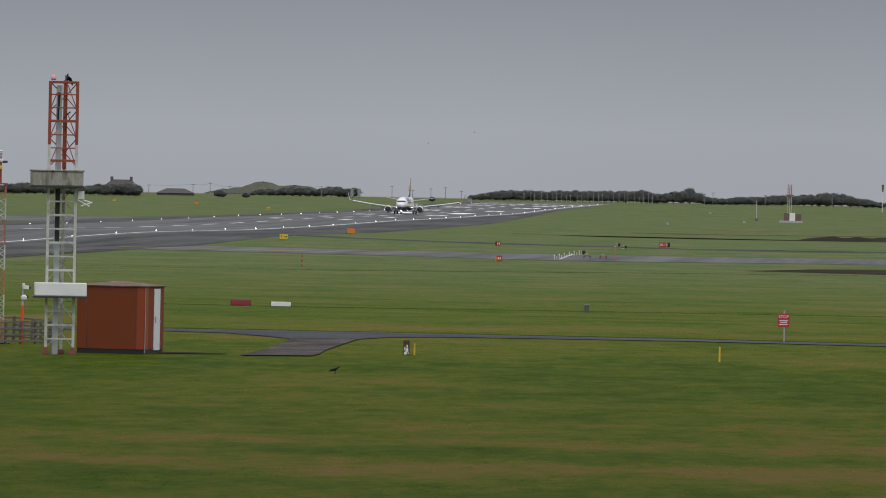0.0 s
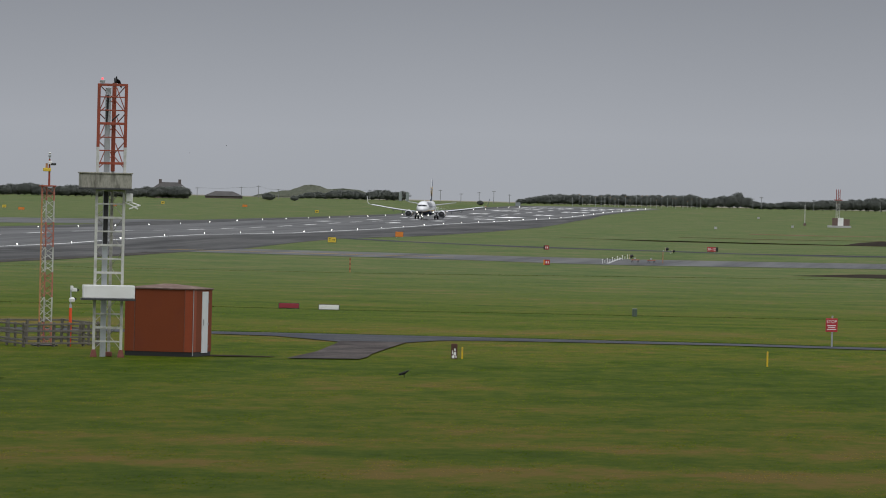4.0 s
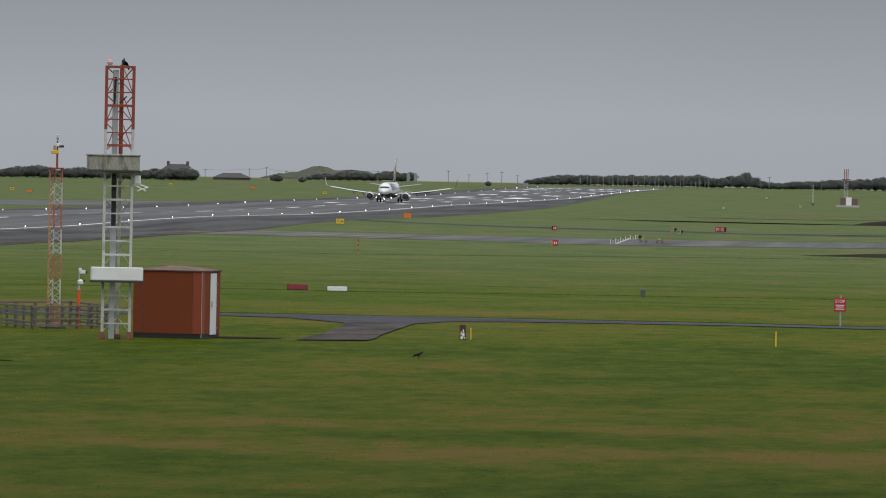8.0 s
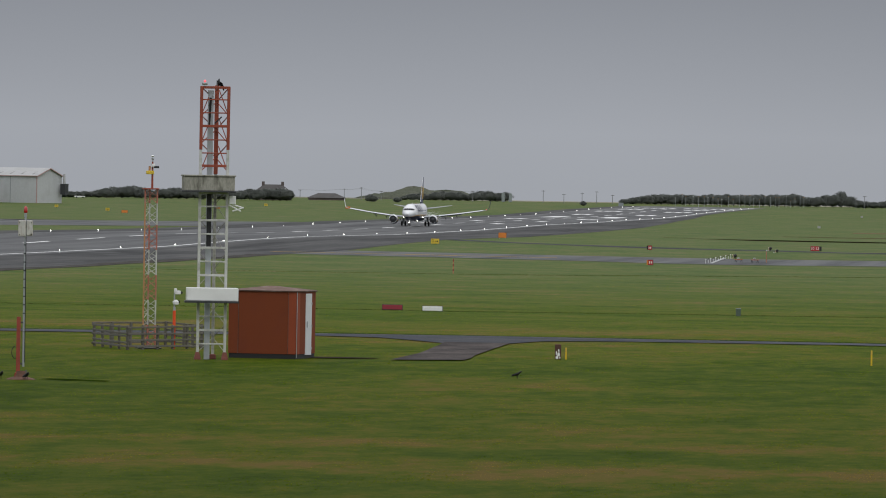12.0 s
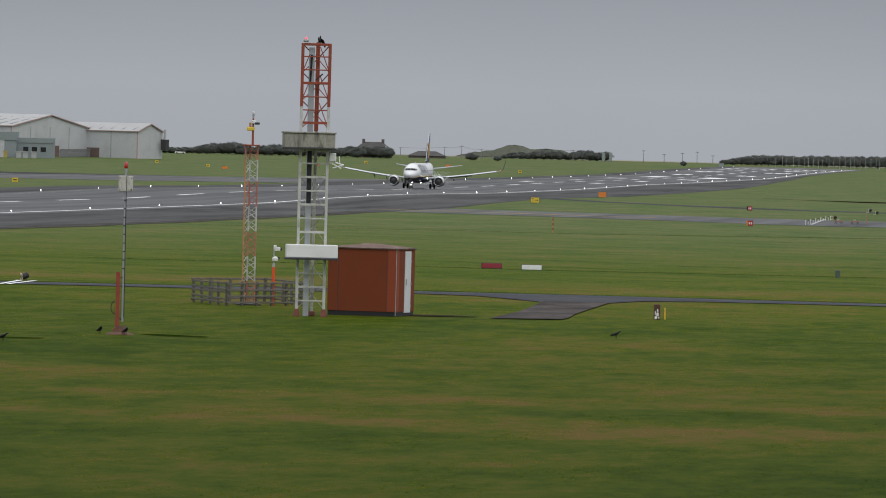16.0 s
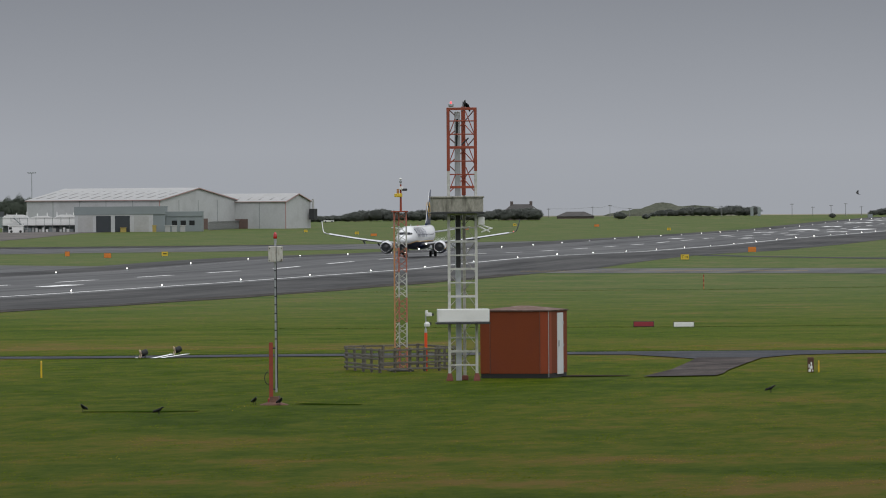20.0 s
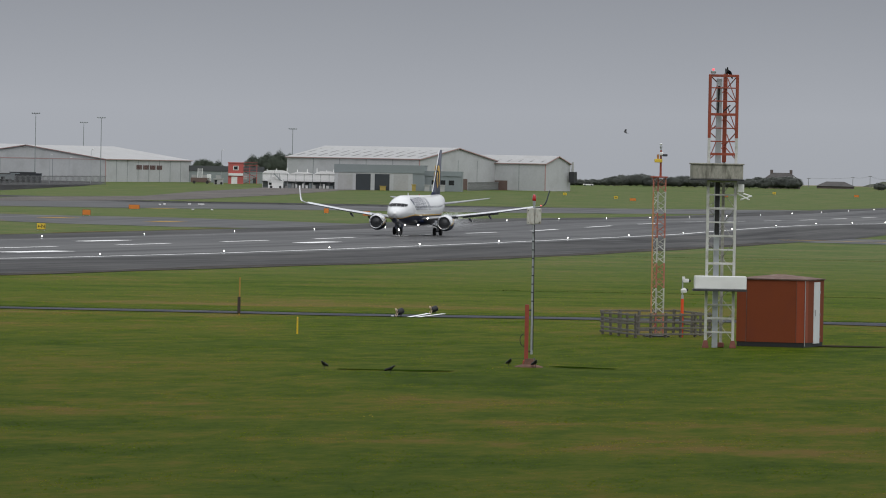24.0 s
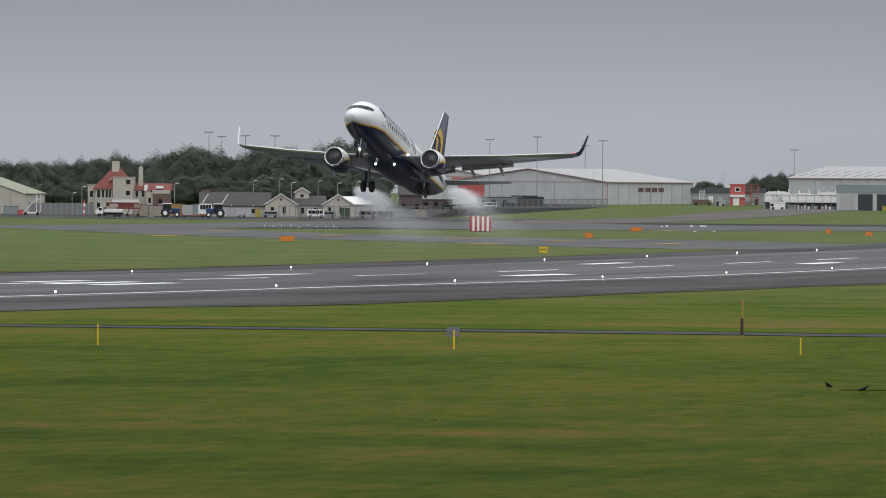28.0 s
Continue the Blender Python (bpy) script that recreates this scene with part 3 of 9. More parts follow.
def sheet(name, outline, lift, material, label, category, kind="structure"):
    """A flat pavement laid on the terrain, cut along the terrain's lines."""
    bm = bmesh.new()
    vs = [bm.verts.new((x, y, 0)) for x, y in outline]
    f = bm.faces.new(vs)
    if f.normal.z < 0:
        f.normal_flip()
    bmesh.ops.triangulate(bm, faces=bm.faces[:])
    ys, xs = [p[1] for p in outline], [p[0] for p in outline]
    for y in Y_LINES:
        if min(ys) < y < max(ys):
            bmesh.ops.bisect_plane(bm, geom=bm.verts[:] + bm.edges[:] + bm.faces[:], plane_co=(0, y, 0), plane_no=(0, 1, 0))
    if min(math.hypot(*p) for p in outline) < 480:
        for x in X_LINES:
            if min(xs) < x < max(xs):
                bmesh.ops.bisect_plane(bm, geom=bm.verts[:] + bm.edges[:] + bm.faces[:], plane_co=(x, 0, 0), plane_no=(1, 0, 0))
    for v in bm.verts:
        v.co.z = terr(v.co.x, v.co.y) + lift
    bm.normal_update()
    for f in bm.faces:
        if f.normal.z < 0:
            f.normal_flip()
    return tagged(new(name, mesh_of(bm, name, material)), label, category, kind=kind)


NEAR_X, RUNWAY_W = -143.9, 47.0
MID_X = NEAR_X - RUNWAY_W / 2
CROWN = 0.14
FIRST_Y = 472.7


def runway_z(x, y):
    """Height of the cambered runway."""
    return terr(x, y) + 0.03 + CROWN * max(0.0, 1 - abs(x - MID_X) / (RUNWAY_W / 2 + 1.5))


def runway_strip(name, xs, y0, y1, lift, material, parent=None, label="", category="", kind=""):
    ys = [y0] + [y for y in Y_LINES if y0 < y < y1] + [y1]
    verts = [(x, y, runway_z(x, y) + lift) for y in ys for x in xs]
    n = len(xs)
    faces = [(j * n + i, j * n + i + 1, (j + 1) * n + i + 1, (j + 1) * n + i) for j in range(len(ys) - 1) for i in range(n - 1)]
    me = bpy.data.meshes.new(name)
    me.from_pydata(verts, [], faces)
    me.materials.append(material)
    ob = new(name, me)
    ob.parent = parent
    return tagged(ob, label, category, kind=kind)


# ---- setting: runway, taxiways, roads ----
ROAD_NEAR = [(-160, 313), (-98, 315), (-77.4, 317.4), (-67.6, 318), (-59, 317.5), (-52, 319.5), (-47.6, 320.4), (-36.5, 322.3), (-33.4, 320.6), (-31.4, 315.6), (-29.6, 310.8), (-26.7, 311.4), (-25.7, 318.6), (-23.6, 321.4), (-20.5, 322.4), (-12, 324), (-5.3, 322), (70, 316)]
ROAD_FAR = [(-160, 318), (-98, 320), (-78, 322.4), (-68.6, 323.6), (-60, 323.4), (-53, 325.5), (-48.5, 326.8), (-37.2, 328.8), (-34.2, 329.4), (-31.3, 330), (-28.4, 330.2), (-26.6, 330.2), (-21, 329.8), (-12, 329.6), (-5.4, 327.6), (70, 321)]
SPUR = [(-28.5, 278), (-28.5, 290), (-29.2, 306), (-29.6, 312.5), (-26.6, 312.5), (-26.3, 300), (-26.0, 288), (-25.7, 283), (-25.7, 279.5)]
# deep verge green, also lent to the hut's painted shade and the dips
LUSH = grass_mat("lush_grass", [(0.30, (0.026, 0.050, 0.008)), (0.50, (0.038, 0.068, 0.011)), (0.72, (0.054, 0.086, 0.016))], 0.0)


def build_pavements():
    rw = runway_strip("runway", [NEAR_X - RUNWAY_W - 1.5, MID_X, NEAR_X + 1.5], 250, 2890, 0, ASPHALT, None, "wet grey asphalt runway with worn white markings", "runway", "structure")
    runway_strip("shoulder", [NEAR_X + 1.5, -116], 250, 1060, 0, SHOULDER, None, "dark worn asphalt shoulder beside the runway", "pavement", "structure")
    sheet("shoulder_far", [(-192.4, 250), (-192.4, 2890), (-200, 2890), (-203, 1900), (-206, 1300), (-205, 1050), (-206, 800), (-200, 640), (-200, 250)], 0.03, SHOULDER, "dark worn asphalt shoulder beside the runway", "pavement")
    sheet("shoulder_near", [(-142.4, 1060), (-116, 1060), (-116.4, 1085), (-117.2, 1150), (-118, 1260), (-118.2, 1440), (-118.4, 1600), (-117.6, 1780), (-124, 1960), (-130, 2120), (-139.5, 2430), (-140.4, 2890), (-142.4, 2890)], 0.03, SHOULDER, "dark worn asphalt shoulder beside the runway", "pavement")
    sheet("taxiway_near", [(-116, 990), (-111, 986), (-92, 977), (-75, 966), (-60, 950), (-50, 946), (-36, 958), (-22.5, 970), (-10, 978), (60, 996), (60, 1092), (-11, 1062), (-24, 1051), (-39, 1042), (-54, 1034), (-68, 1038), (-81, 1043), (-99, 1052), (-116, 1058)], 0.034, ASPHALT, "grey asphalt taxiway across the grass", "taxiway")
    sheet("service_road_far", [(-117.4, 1240), (-104.5, 1206), (-93, 1184), (-79, 1162), (-67, 1154), (-56, 1149), (-43, 1136), (-26, 1132), (-12, 1148), (60, 1186), (60, 1198), (-12, 1160), (-26, 1144), (-43, 1148), (-55, 1161), (-67, 1166), (-79, 1174), (-93, 1197), (-104.5, 1220), (-117.6, 1262)], 0.03, ROADTAR, "narrow grey service road", "road")
    sheet("drain_line", [(-94, 1481), (-84, 1455), (-71, 1425), (-48, 1421), (-15, 1438), (40, 1460), (40, 1465), (-15, 1443), (-48, 1426), (-71, 1430), (-84, 1460), (-94, 1486)], 0.03, WORN, "dark shallow drain line across the grass", "drain")
    sheet("taxiway_lower", [(-205, 1040), (-216, 1034), (-238, 1051), (-267, 1093), (-300, 1115), (-338, 1161), (-391, 1249), (-436, 1301), (-700, 1480), (-720, 1640), (-500, 1420), (-463, 1379), (-426, 1359), (-371, 1321),
                            (-341, 1245), (-313, 1201), (-288, 1176), (-262, 1159), (-243, 1161), (-231, 1151), (-204, 1122)], 0.034, ASPHALT, "grey asphalt taxiway joining the runway", "taxiway")
    sheet("taxiway_upper", [(-426, 1360), (-371, 1321), (-378, 1402), (-368, 1431), (-344, 1407), (-317, 1403), (-300, 1432), (-265, 1480), (-236, 1510), (-205, 1590), (-204, 1760), (-245, 1700), (-289, 1623), (-337, 1612), (-369, 1630), (-402, 1643), (-420, 1633), (-429, 1569), (-423, 1487)],
          0.04, ASPHALT, "grey asphalt taxiway with yellow marks", "taxiway")
    sheet("apron", [(-402, 1644), (-420, 1634), (-462, 1626), (-511, 1632), (-760, 1560), (-900, 1900), (-640, 1840), (-487, 1830), (-429, 1760), (-395, 1740)], 0.046, SHOULDER, "dark asphalt apron before the buildings", "apron")
    sheet("concrete_road", [(-380, 1560), (-398, 1716), (-391, 1765), (-388, 1810), (-436, 2115), (-466, 2370), (-470, 2470), (-440, 2500), (-380, 2520), (-420, 2420), (-428, 2315), (-392, 2037), (-359, 1756), (-356, 1683), (-366, 1587)], 0.052, CONCRETE, "pale brownish pavement rising to the hangars", "road")
    sheet("perimeter_road", ROAD_NEAR + ROAD_FAR[::-1], 0.03, ROADTAR, "narrow grey perimeter road between grass", "road")
    sheet("road_spur", SPUR, 0.045, SPURTAR, "worn brownish asphalt spur to the hut", "road")
    # dark sheet painted as the hut's soft shade on the grass
    sheet("hut_shade", [(-32.0, 279.0), (-32.0, 281.2), (-30.9, 281.6), (-30.0, 280.9), (-30.2, 279.6), (-31.2, 278.7)], 0.012, LUSH, "dark green patch painted as shade beside the equipment hut", "verge")
    sheet("lush_verge", ROAD_FAR + [(x, y + 3.2 + 0.8 * math.sin(x * 0.3)) for x, y in ROAD_FAR[::-1]], 0.012, LUSH, "lush dark green grass verge beside the road", "verge")
    # dark earth colour laid as the shade line off the hut's base
    sheet("hut_shade_strip", [(-31.9, 278.9), (-31.0, 279.0), (-30.2, 279.3), (-29.3, 279.8), (-29.2, 280.6), (-30.1, 280.9), (-31.0, 281.1), (-31.9, 280.9)], 0.03, EARTH, "dark strip painted as shade along the equipment hut's base", "ground strip")
    # flat strips of darker grass; the dip's shade is put into their green
    for pts in ([(-43.2, 233.6), (-41.8, 233.7), (-40.5, 233.2), (-39.3, 234.2), (-39.3, 234.9), (-40.6, 234.4), (-41.8, 234.6), (-43.2, 234.3)], [(-37.2, 242.4), (-36.0, 241.0), (-34.7, 241.0), (-34.6, 241.7), (-35.9, 241.9), (-37.0, 243.2)]):
        sheet("shaded_dip", pts, 0.018, LUSH, "narrow dip of darker grass, its shade put into the colour", "trench")
    sheet("yard", [polar(*p)[:2] for p in ((-15.4, 1786), (-13.88, 1786), (-13.66, 2280), (-12.46, 2430), (-12.4, 2540), (-13.4, 2600), (-14.4, 2560), (-15.4, 2060))], 0.03, SHOULDER, "dark asphalt yard behind the security fence", "yard")
    sheet("bare_earth", [(-26, 862), (-18, 900), (-9, 912), (30, 930), (30, 850), (-9, 852)], 0.03, EARTH, "dark bare earth patch in the grass", "earth")
    sheet("scraped_soil", [(-62, 1704), (-50, 1702), (-40, 1704), (-18, 1742), (20, 1770), (20, 1792), (-18, 1758), (-40, 1722), (-52, 1730), (-62, 1724)], 0.03, SAND, "sandy scraped soil strip in the grass", "earth")
    sheet("worn_track", [(-73, 1570), (-60, 1560), (-48, 1566), (-30, 1590), (20, 1620), (20, 1634), (-30, 1606), (-48, 1584), (-60, 1580), (-73, 1582)], 0.03, WORN, "worn brownish track in the grass", "earth")
    # dune heath beyond the runway's end, out to the shore, paled for haze
    sheet("dune_heath", [(-2590, 3190), (2190, 3190), (2190, 4940), (-2590, 4940)], 0.04, HEATH, "sandy dune heath beyond the airfield, paled to look hazy", "heath")

    for x0, y0, y1 in ((-206.8, 660, 1035),):
        ys = list(range(int(y0), int(y1), 20)) + [y1]
        rim = [(x0 + 0.5 * math.sin(y * 0.11), y) for y in ys] + [(x0 - 0.9 + 0.5 * math.sin(y * 0.07 + 2), y) for y in reversed(ys)]
        sheet("verge", rim, 0.042, SAND, "thin sandy verge between runway and grass", "verge")

    ys = list(range(420, 985, 15))
    sheet("gravel_rim", [(-119.2 + 0.8 * math.sin(y * 0.05) + 0.5 * math.sin(y * 0.21), y) for y in ys] + [(-115.6 + 0.4 * math.sin(y * 0.09), y) for y in reversed(ys)], 0.038, GRAVEL, "rough gravelly rim of the runway shoulder", "verge")
    rnd = random.Random(21)
    for k in range(16):
        x, y = rnd.uniform(-140, -121), 450 + 34 * k + rnd.uniform(-8, 8)
        w, l_ = rnd.uniform(1.0, 3.2), rnd.uniform(5, 16)
        runway_strip("repair_patch", [x - w, x + w], y, y + l_, 0.008, PATCHTAR, None, "darker asphalt repair patch on the shoulder", "pavement", "structure")

    # runway paint
    runway_strip("edge_line", [NEAR_X - 1.45, NEAR_X - 0.85], 250, 2880, 0.012, LINE, rw)
    runway_strip("edge_line", [NEAR_X - RUNWAY_W + 0.85, NEAR_X - RUNWAY_W + 1.4], 250, 2880, 0.012, LINE_WORN, rw, "worn greyish edge line")
    for k in range(-6, 36):
        y = 588 + 60 * k
        if y < 2700:
            runway_strip("centre_dash", [MID_X - 0.42, MID_X, MID_X + 0.42], y, y + 29, 0.012, LINE, rw)
    for x, y0, y1, wide in ((-157.6, 672, 698, 2.6), (-159.6, 838, 860, 2.4), (-161.0, 540, 563, 1.8), (-165.2, 541, 566, 1.8), (-171.5, 552, 573, 1.8), (-177.4, 641, 668, 2.6), (-180.0, 806, 830, 2.4), (-158.5, 395, 420, 1.8), (-163.0, 395, 420, 1.8), (-172, 395, 420, 1.8)):
        runway_strip("touchdown_mark", [x - wide / 2, x + wide / 2], y0, y1, 0.012, LINE, rw)
    for y, bars, long, wide in ((1810, 1, 24, 2.5), (1955, 1, 24, 2.5), (2105, 2, 24, 2.5), (2236, 1, 60, 6.0), (2375, 2, 24, 2.5), (2525, 3, 24, 2.5), (2640, 3, 24, 2.5)):
        for side in (-1, 1):
            for b in range(bars):
                x = MID_X + side * (9.2 + b * 3.4)
                runway_strip("touchdown_mark", [x - wide / 2, x + wide / 2], y - long / 2, y + long / 2, 0.012, LINE, rw)
    for b in range(6):
        for side in (-1, 1):
            x = MID_X + side * (3.0 + b * 3.5)
            runway_strip("threshold_bar", [x - 0.9, x + 0.9], 2725, 2755, 0.012, LINE, rw)


def dashes(label, rows):
    for x, y, turn, long, wide in rows:
        bm = box(-wide / 2, wide / 2, -long / 2, long / 2, 0, 0.01)
        ob = new("taxi_mark", mesh_of(bm, "taxi_mark", LINE_Y))
        ob.matrix_basis = pose(x, y, terr(x, y) + 0.06, 0, 0, turn)
        tagged(ob, label, "road marking", group="taxiway paint", kind="structure")


def build_edge_light():
    """Raised runway edge light: base, stem and glowing lens."""
    t = thing("runway_light", pose(0, 0, 0), "raised white runway edge light, switched on", "light", "runway edge lights")
    part("base", lathe([(0.16, 0.0), (0.16, 0.04), (0.07, 0.07), (0.05, 0.09), (0.05, 0.24)], seg=10), GALV, t)
    part("lens", lathe([(0.0, 0.24), (0.05, 0.26), (0.068, 0.31), (0.055, 0.36), (0.0, 0.385)], seg=10), BULB_W, t, "glowing clear lens", True)
    return t


def build_lights():
    first = build_edge_light()
    first.matrix_basis = pose(NEAR_X, FIRST_Y - 120, runway_z(NEAR_X, FIRST_Y - 120))
    for k in range(-2, 40):
        y = FIRST_Y + 60 * k
        for x in (NEAR_X, NEAR_X - RUNWAY_W):
            if (k, x) != (-2, NEAR_X):
                copy_thing(first, pose(x, y, runway_z(x, y)))


# ---- the airliner ----
def ring_at(y, n_up, n_low, zc, rw, ru, rd, edge):
    """Fuselage section: upper points from -edge to edge over the top, lower points under it (angles from straight down)."""
    up, low = [], []
    for k in range(n_up + 1):
        a = edge + (2 * math.pi - 2 * edge) * k / n_up
        s, c = math.sin(a), -math.cos(a)
        up.append((rw * s, y, zc + (ru if c > 0 else rd) * c))
    for k in range(n_low + 1):
        a = -edge + 2 * edge * k / n_low
        s, c = math.sin(a), -math.cos(a)
        low.append((rw * s, y, zc + (ru if c > 0 else rd) * c))
    return up, low


def wing_section(x, y_le, chord, z, thick):
    pts = [(1.0, 0.0), (0.75, 0.35), (0.45, 0.58), (0.2, 0.55), (0.06, 0.34), (0.0, 0.0), (0.06, -0.26), (0.2, -0.38), (0.45, -0.36), (0.75, -0.18)]
    return [(x, y_le + chord * a, z + thick * b) for a, b in pts]


FUS = [  # y, centre z, half width, up, down, dividing angle
    (-19.62, 2.78, 0.05, 0.05, 0.05, 4), (-19.52, 2.79, 0.31, 0.29, 0.30, 4), (-19.3, 2.81, 0.53, 0.46, 0.50, 4), (-19.1, 2.83, 0.67, 0.57, 0.62, 6), (-18.5, 2.90, 0.99, 0.79, 0.92, 34), (-17.9, 2.95, 1.21, 0.94, 1.13, 47), (-17.4, 2.99, 1.35, 1.28, 1.27, 54), (-16.9, 3.04, 1.46, 1.60, 1.40, 59),
    (-16.1, 3.10, 1.61, 1.84, 1.58, 65), (-15.0, 3.16, 1.76, 2.00, 1.78, 69), (-13.5, 3.20, 1.86, 2.10, 1.90, 72), (-11.5, 3.20, 1.88, 2.12, 1.95, 72), (-5, 3.20, 1.88, 2.12, 1.98, 72), (2, 3.20, 1.88, 2.12, 1.98, 72), (6, 3.20, 1.88, 2.12, 1.95, 72),
    (9, 3.32, 1.84, 2.02, 1.88, 70), (12, 3.66, 1.64, 1.74, 1.64, 64), (14.5, 4.02, 1.32, 1.42, 1.36, 56), (16.5, 4.32, 0.98, 1.10, 1.02, 50), (17.9, 4.50, 0.62, 0.74, 0.66, 46), (18.5, 4.58, 0.34, 0.42, 0.36, 46)]


def build_wheel(parent, x, y, r, wide):
    bm = lathe([(r * 0.55, -wide / 2), (r * 0.86, -wide / 2), (r, -wide * 0.3), (r, wide * 0.3), (r * 0.86, wide / 2), (r * 0.55, wide / 2)], (x, y, r), "x", 18)
    w = part("wheel", lathe([(0.0, -wide * 0.42), (r * 0.25, -wide * 0.46), (r * 0.56, -wide * 0.4), (r * 0.56, wide * 0.4), (r * 0.25, wide * 0.46), (0.0, wide * 0.42)], (x, y, r), "x", 14), STEEL, parent)
    part("tyre", bm, RUBBER, w, smooth=False)
    return w


GEAR = []


def build_airliner():
    a = thing("airliner", pose(MID_X, 2125, 0), "white and navy twin-engine jet airliner with yellow stripe, taking off", "airplane")
    ups, lows = [], []
    for y, zc, rw, ru, rd, e in FUS:
        u, l = ring_at(y, 26, 14, zc, rw, ru, rd, radians(e))
        ups.append(u)
        lows.append(l)
    bm = loft(ups, closed=False)
    part("fuselage", bm, WHITE, a, "glossy white upper fuselage", True)
    part("belly", loft(lows[3:], closed=False), NAVY, a, "navy blue underside", True)
    part("chin", loft(lows[:4], closed=False), WHITE, a, "white nose radome underside", True)
    for side in (1, -1):
        strip = []
        for (y, zc, rw, ru, rd, e) in FUS[3:]:
            row = []
            for da in (-2.5, 0, 2.5):
                an = radians(e + da * min(2.4, 1.88 / rw))
                row.append((side * (rw + 0.012) * math.sin(an), y, zc - ((rd if math.cos(an) > 0 else ru) + 0.012) * math.cos(an)))
            strip.append(row)
        part("stripe", loft(strip, closed=False), GOLD, a, "yellow cheat line", True)

    def skin(y, ang, off=0.015):
        """A point on the skin at y and an angle from straight down."""
        ys = [f[0] for f in FUS]
        zc, rw, ru, rd = (np.interp(y, ys, [f[k] for f in FUS]) for k in (1, 2, 3, 4))
        s, c = math.sin(radians(ang)), -math.cos(radians(ang))
        return ((rw + off) * s, y, zc + ((ru if c > 0 else rd) + off) * c)

    def on_nose(x, z):
        """The point of the nose's skin at x and z, found along the fuselage."""
        ys = [f[0] for f in FUS]
        lo, hi = -19.4, -14.0
        for _ in range(30):
            y = (lo + hi) / 2
            zc, rw, ru = (np.interp(y, ys, [f[k] for f in FUS]) for k in (1, 2, 3))
            if (x / rw) ** 2 + ((z - zc) / ru) ** 2 > 1:
                lo = y
            else:
                hi = y
        return (x * 1.012, hi - 0.035, z + 0.012)

    # cockpit panes
    for side in (1, -1):
        for x0, x1, zb0, zb1, zt0, zt1 in ((0.02, 0.56, 3.78, 3.77, 4.22, 4.20), (0.585, 1.02, 3.77, 3.75, 4.20, 4.17), (1.045, 1.32, 3.76, 3.80, 4.15, 4.06)):
            g = []
            for v_ in np.linspace(0, 1, 4):
                g.append([on_nose(side * (x0 + (x1 - x0) * u_), (zb0 + (zb1 - zb0) * u_) * (1 - v_) + (zt0 + (zt1 - zt0) * u_) * v_) for u_ in np.linspace(0, 1, 6)])
            part("cockpit_window", loft(g, closed=False), COCKPIT, a)
        # cabin windows
        wb = bmesh.new()
        for k in range(44):
            y = -13.2 + 0.52 * k + (0.3 if k > 22 else 0)
            loft([[skin(y, side * 101, 0.012), skin(y, side * 108, 0.012)], [skin(y + 0.2, side * 101, 0.012), skin(y + 0.2, side * 108, 0.012)]], closed=False, bm=wb)
        tagged(part("cabin_windows", wb, GLASSDARK, a), kind="stuff")
        # lettering of the livery as plain slanted strokes
        def stroke(y0, y1, a0, a1, wide):
            g = []
            for f in np.linspace(0, 1, 5):
                an, y = a0 + (a1 - a0) * f, y0 + (y1 - y0) * f
                g.append([skin(y - wide / 2, side * an, 0.02), skin(y + wide / 2, side * an, 0.02)])
            part("livery_bar", loft(g, closed=False), INK, a)

        for k in range(7):
            y = -12.6 + 1.75 * k
            stroke(y, y - 0.25, 92, 150, 0.30)
            if k != 5:
                stroke(y + 0.92, y + (0.30 if k in (2, 4) else 0.66), 92, 150, 0.26)
        stroke(-13.5, -13.7, 112, 140, 0.5)
        # doors
        for y in (-14.6, 14.0 if side > 0 else 13.6):
            fr = bmesh.new()
            for (ya, aa), (yb, ab) in (((y, 84), (y + 0.07, 132)), ((y + 0.86, 84), (y + 0.93, 132)), ((y, 84), (y + 0.93, 86)), ((y, 130), (y + 0.93, 132))):
                loft([[skin(ya, side * an, 0.014) for an in np.linspace(aa, ab, 5)], [skin(yb, side * an, 0.014) for an in np.linspace(aa, ab, 5)]], closed=False, bm=fr)
            part("door_frame", fr, WINGGREY, a)
    # wing root fairing
    part("wing_fairing", loft([[(1.9 * w * math.sin(t), y, 1.75 - 0.70 * h * math.cos(t)) for t in np.linspace(-2.2, 2.2, 15)] for y, w, h in ((-7.5, 0.3, 0.3), (-6, 0.9, 0.8), (-3, 1.12, 1.0), (1, 1.12, 1.0), (4, 0.95, 0.9), (6, 0.4, 0.4))], closed=False), NAVY, a, "navy belly fairing", True)
    for side in (1, -1):
        secs = [(1.2, -6.4, 8.4, 1.95, 0.62), (3.0, -5.2, 6.8, 2.15, 0.5), (5.6, -3.55, 4.85, 2.55, 0.36), (11.0, -0.75, 3.2, 3.35, 0.24), (16.6, 2.05, 1.75, 4.35, 0.13), (17.15, 2.45, 1.45, 4.52, 0.1)]
        part("wing", loft([wing_section(side * x, y, c, z, t) for x, y, c, z, t in secs]), WINGGREY, a, "grey swept wing with pale leading edge", True)
        wl_ = [(17.15, 2.45, 1.45, 4.52), (17.42, 2.75, 1.25, 4.75), (17.6, 3.2, 1.05, 5.3), (17.85, 4.2, 0.55, 6.75)]
        rings = []
        for x, y, c, z in wl_:
            th = 0.07 if z > 4.6 else 0.1
            rings.append([(side * (x + th), y + 0.3 * c, z), (side * x, y, z), (side * (x - th), y + 0.3 * c, z), (side * x, y + c, z)])
        part("winglet", loft(rings), WHITE if side < 0 else NAVY, a, "upturned blended winglet")
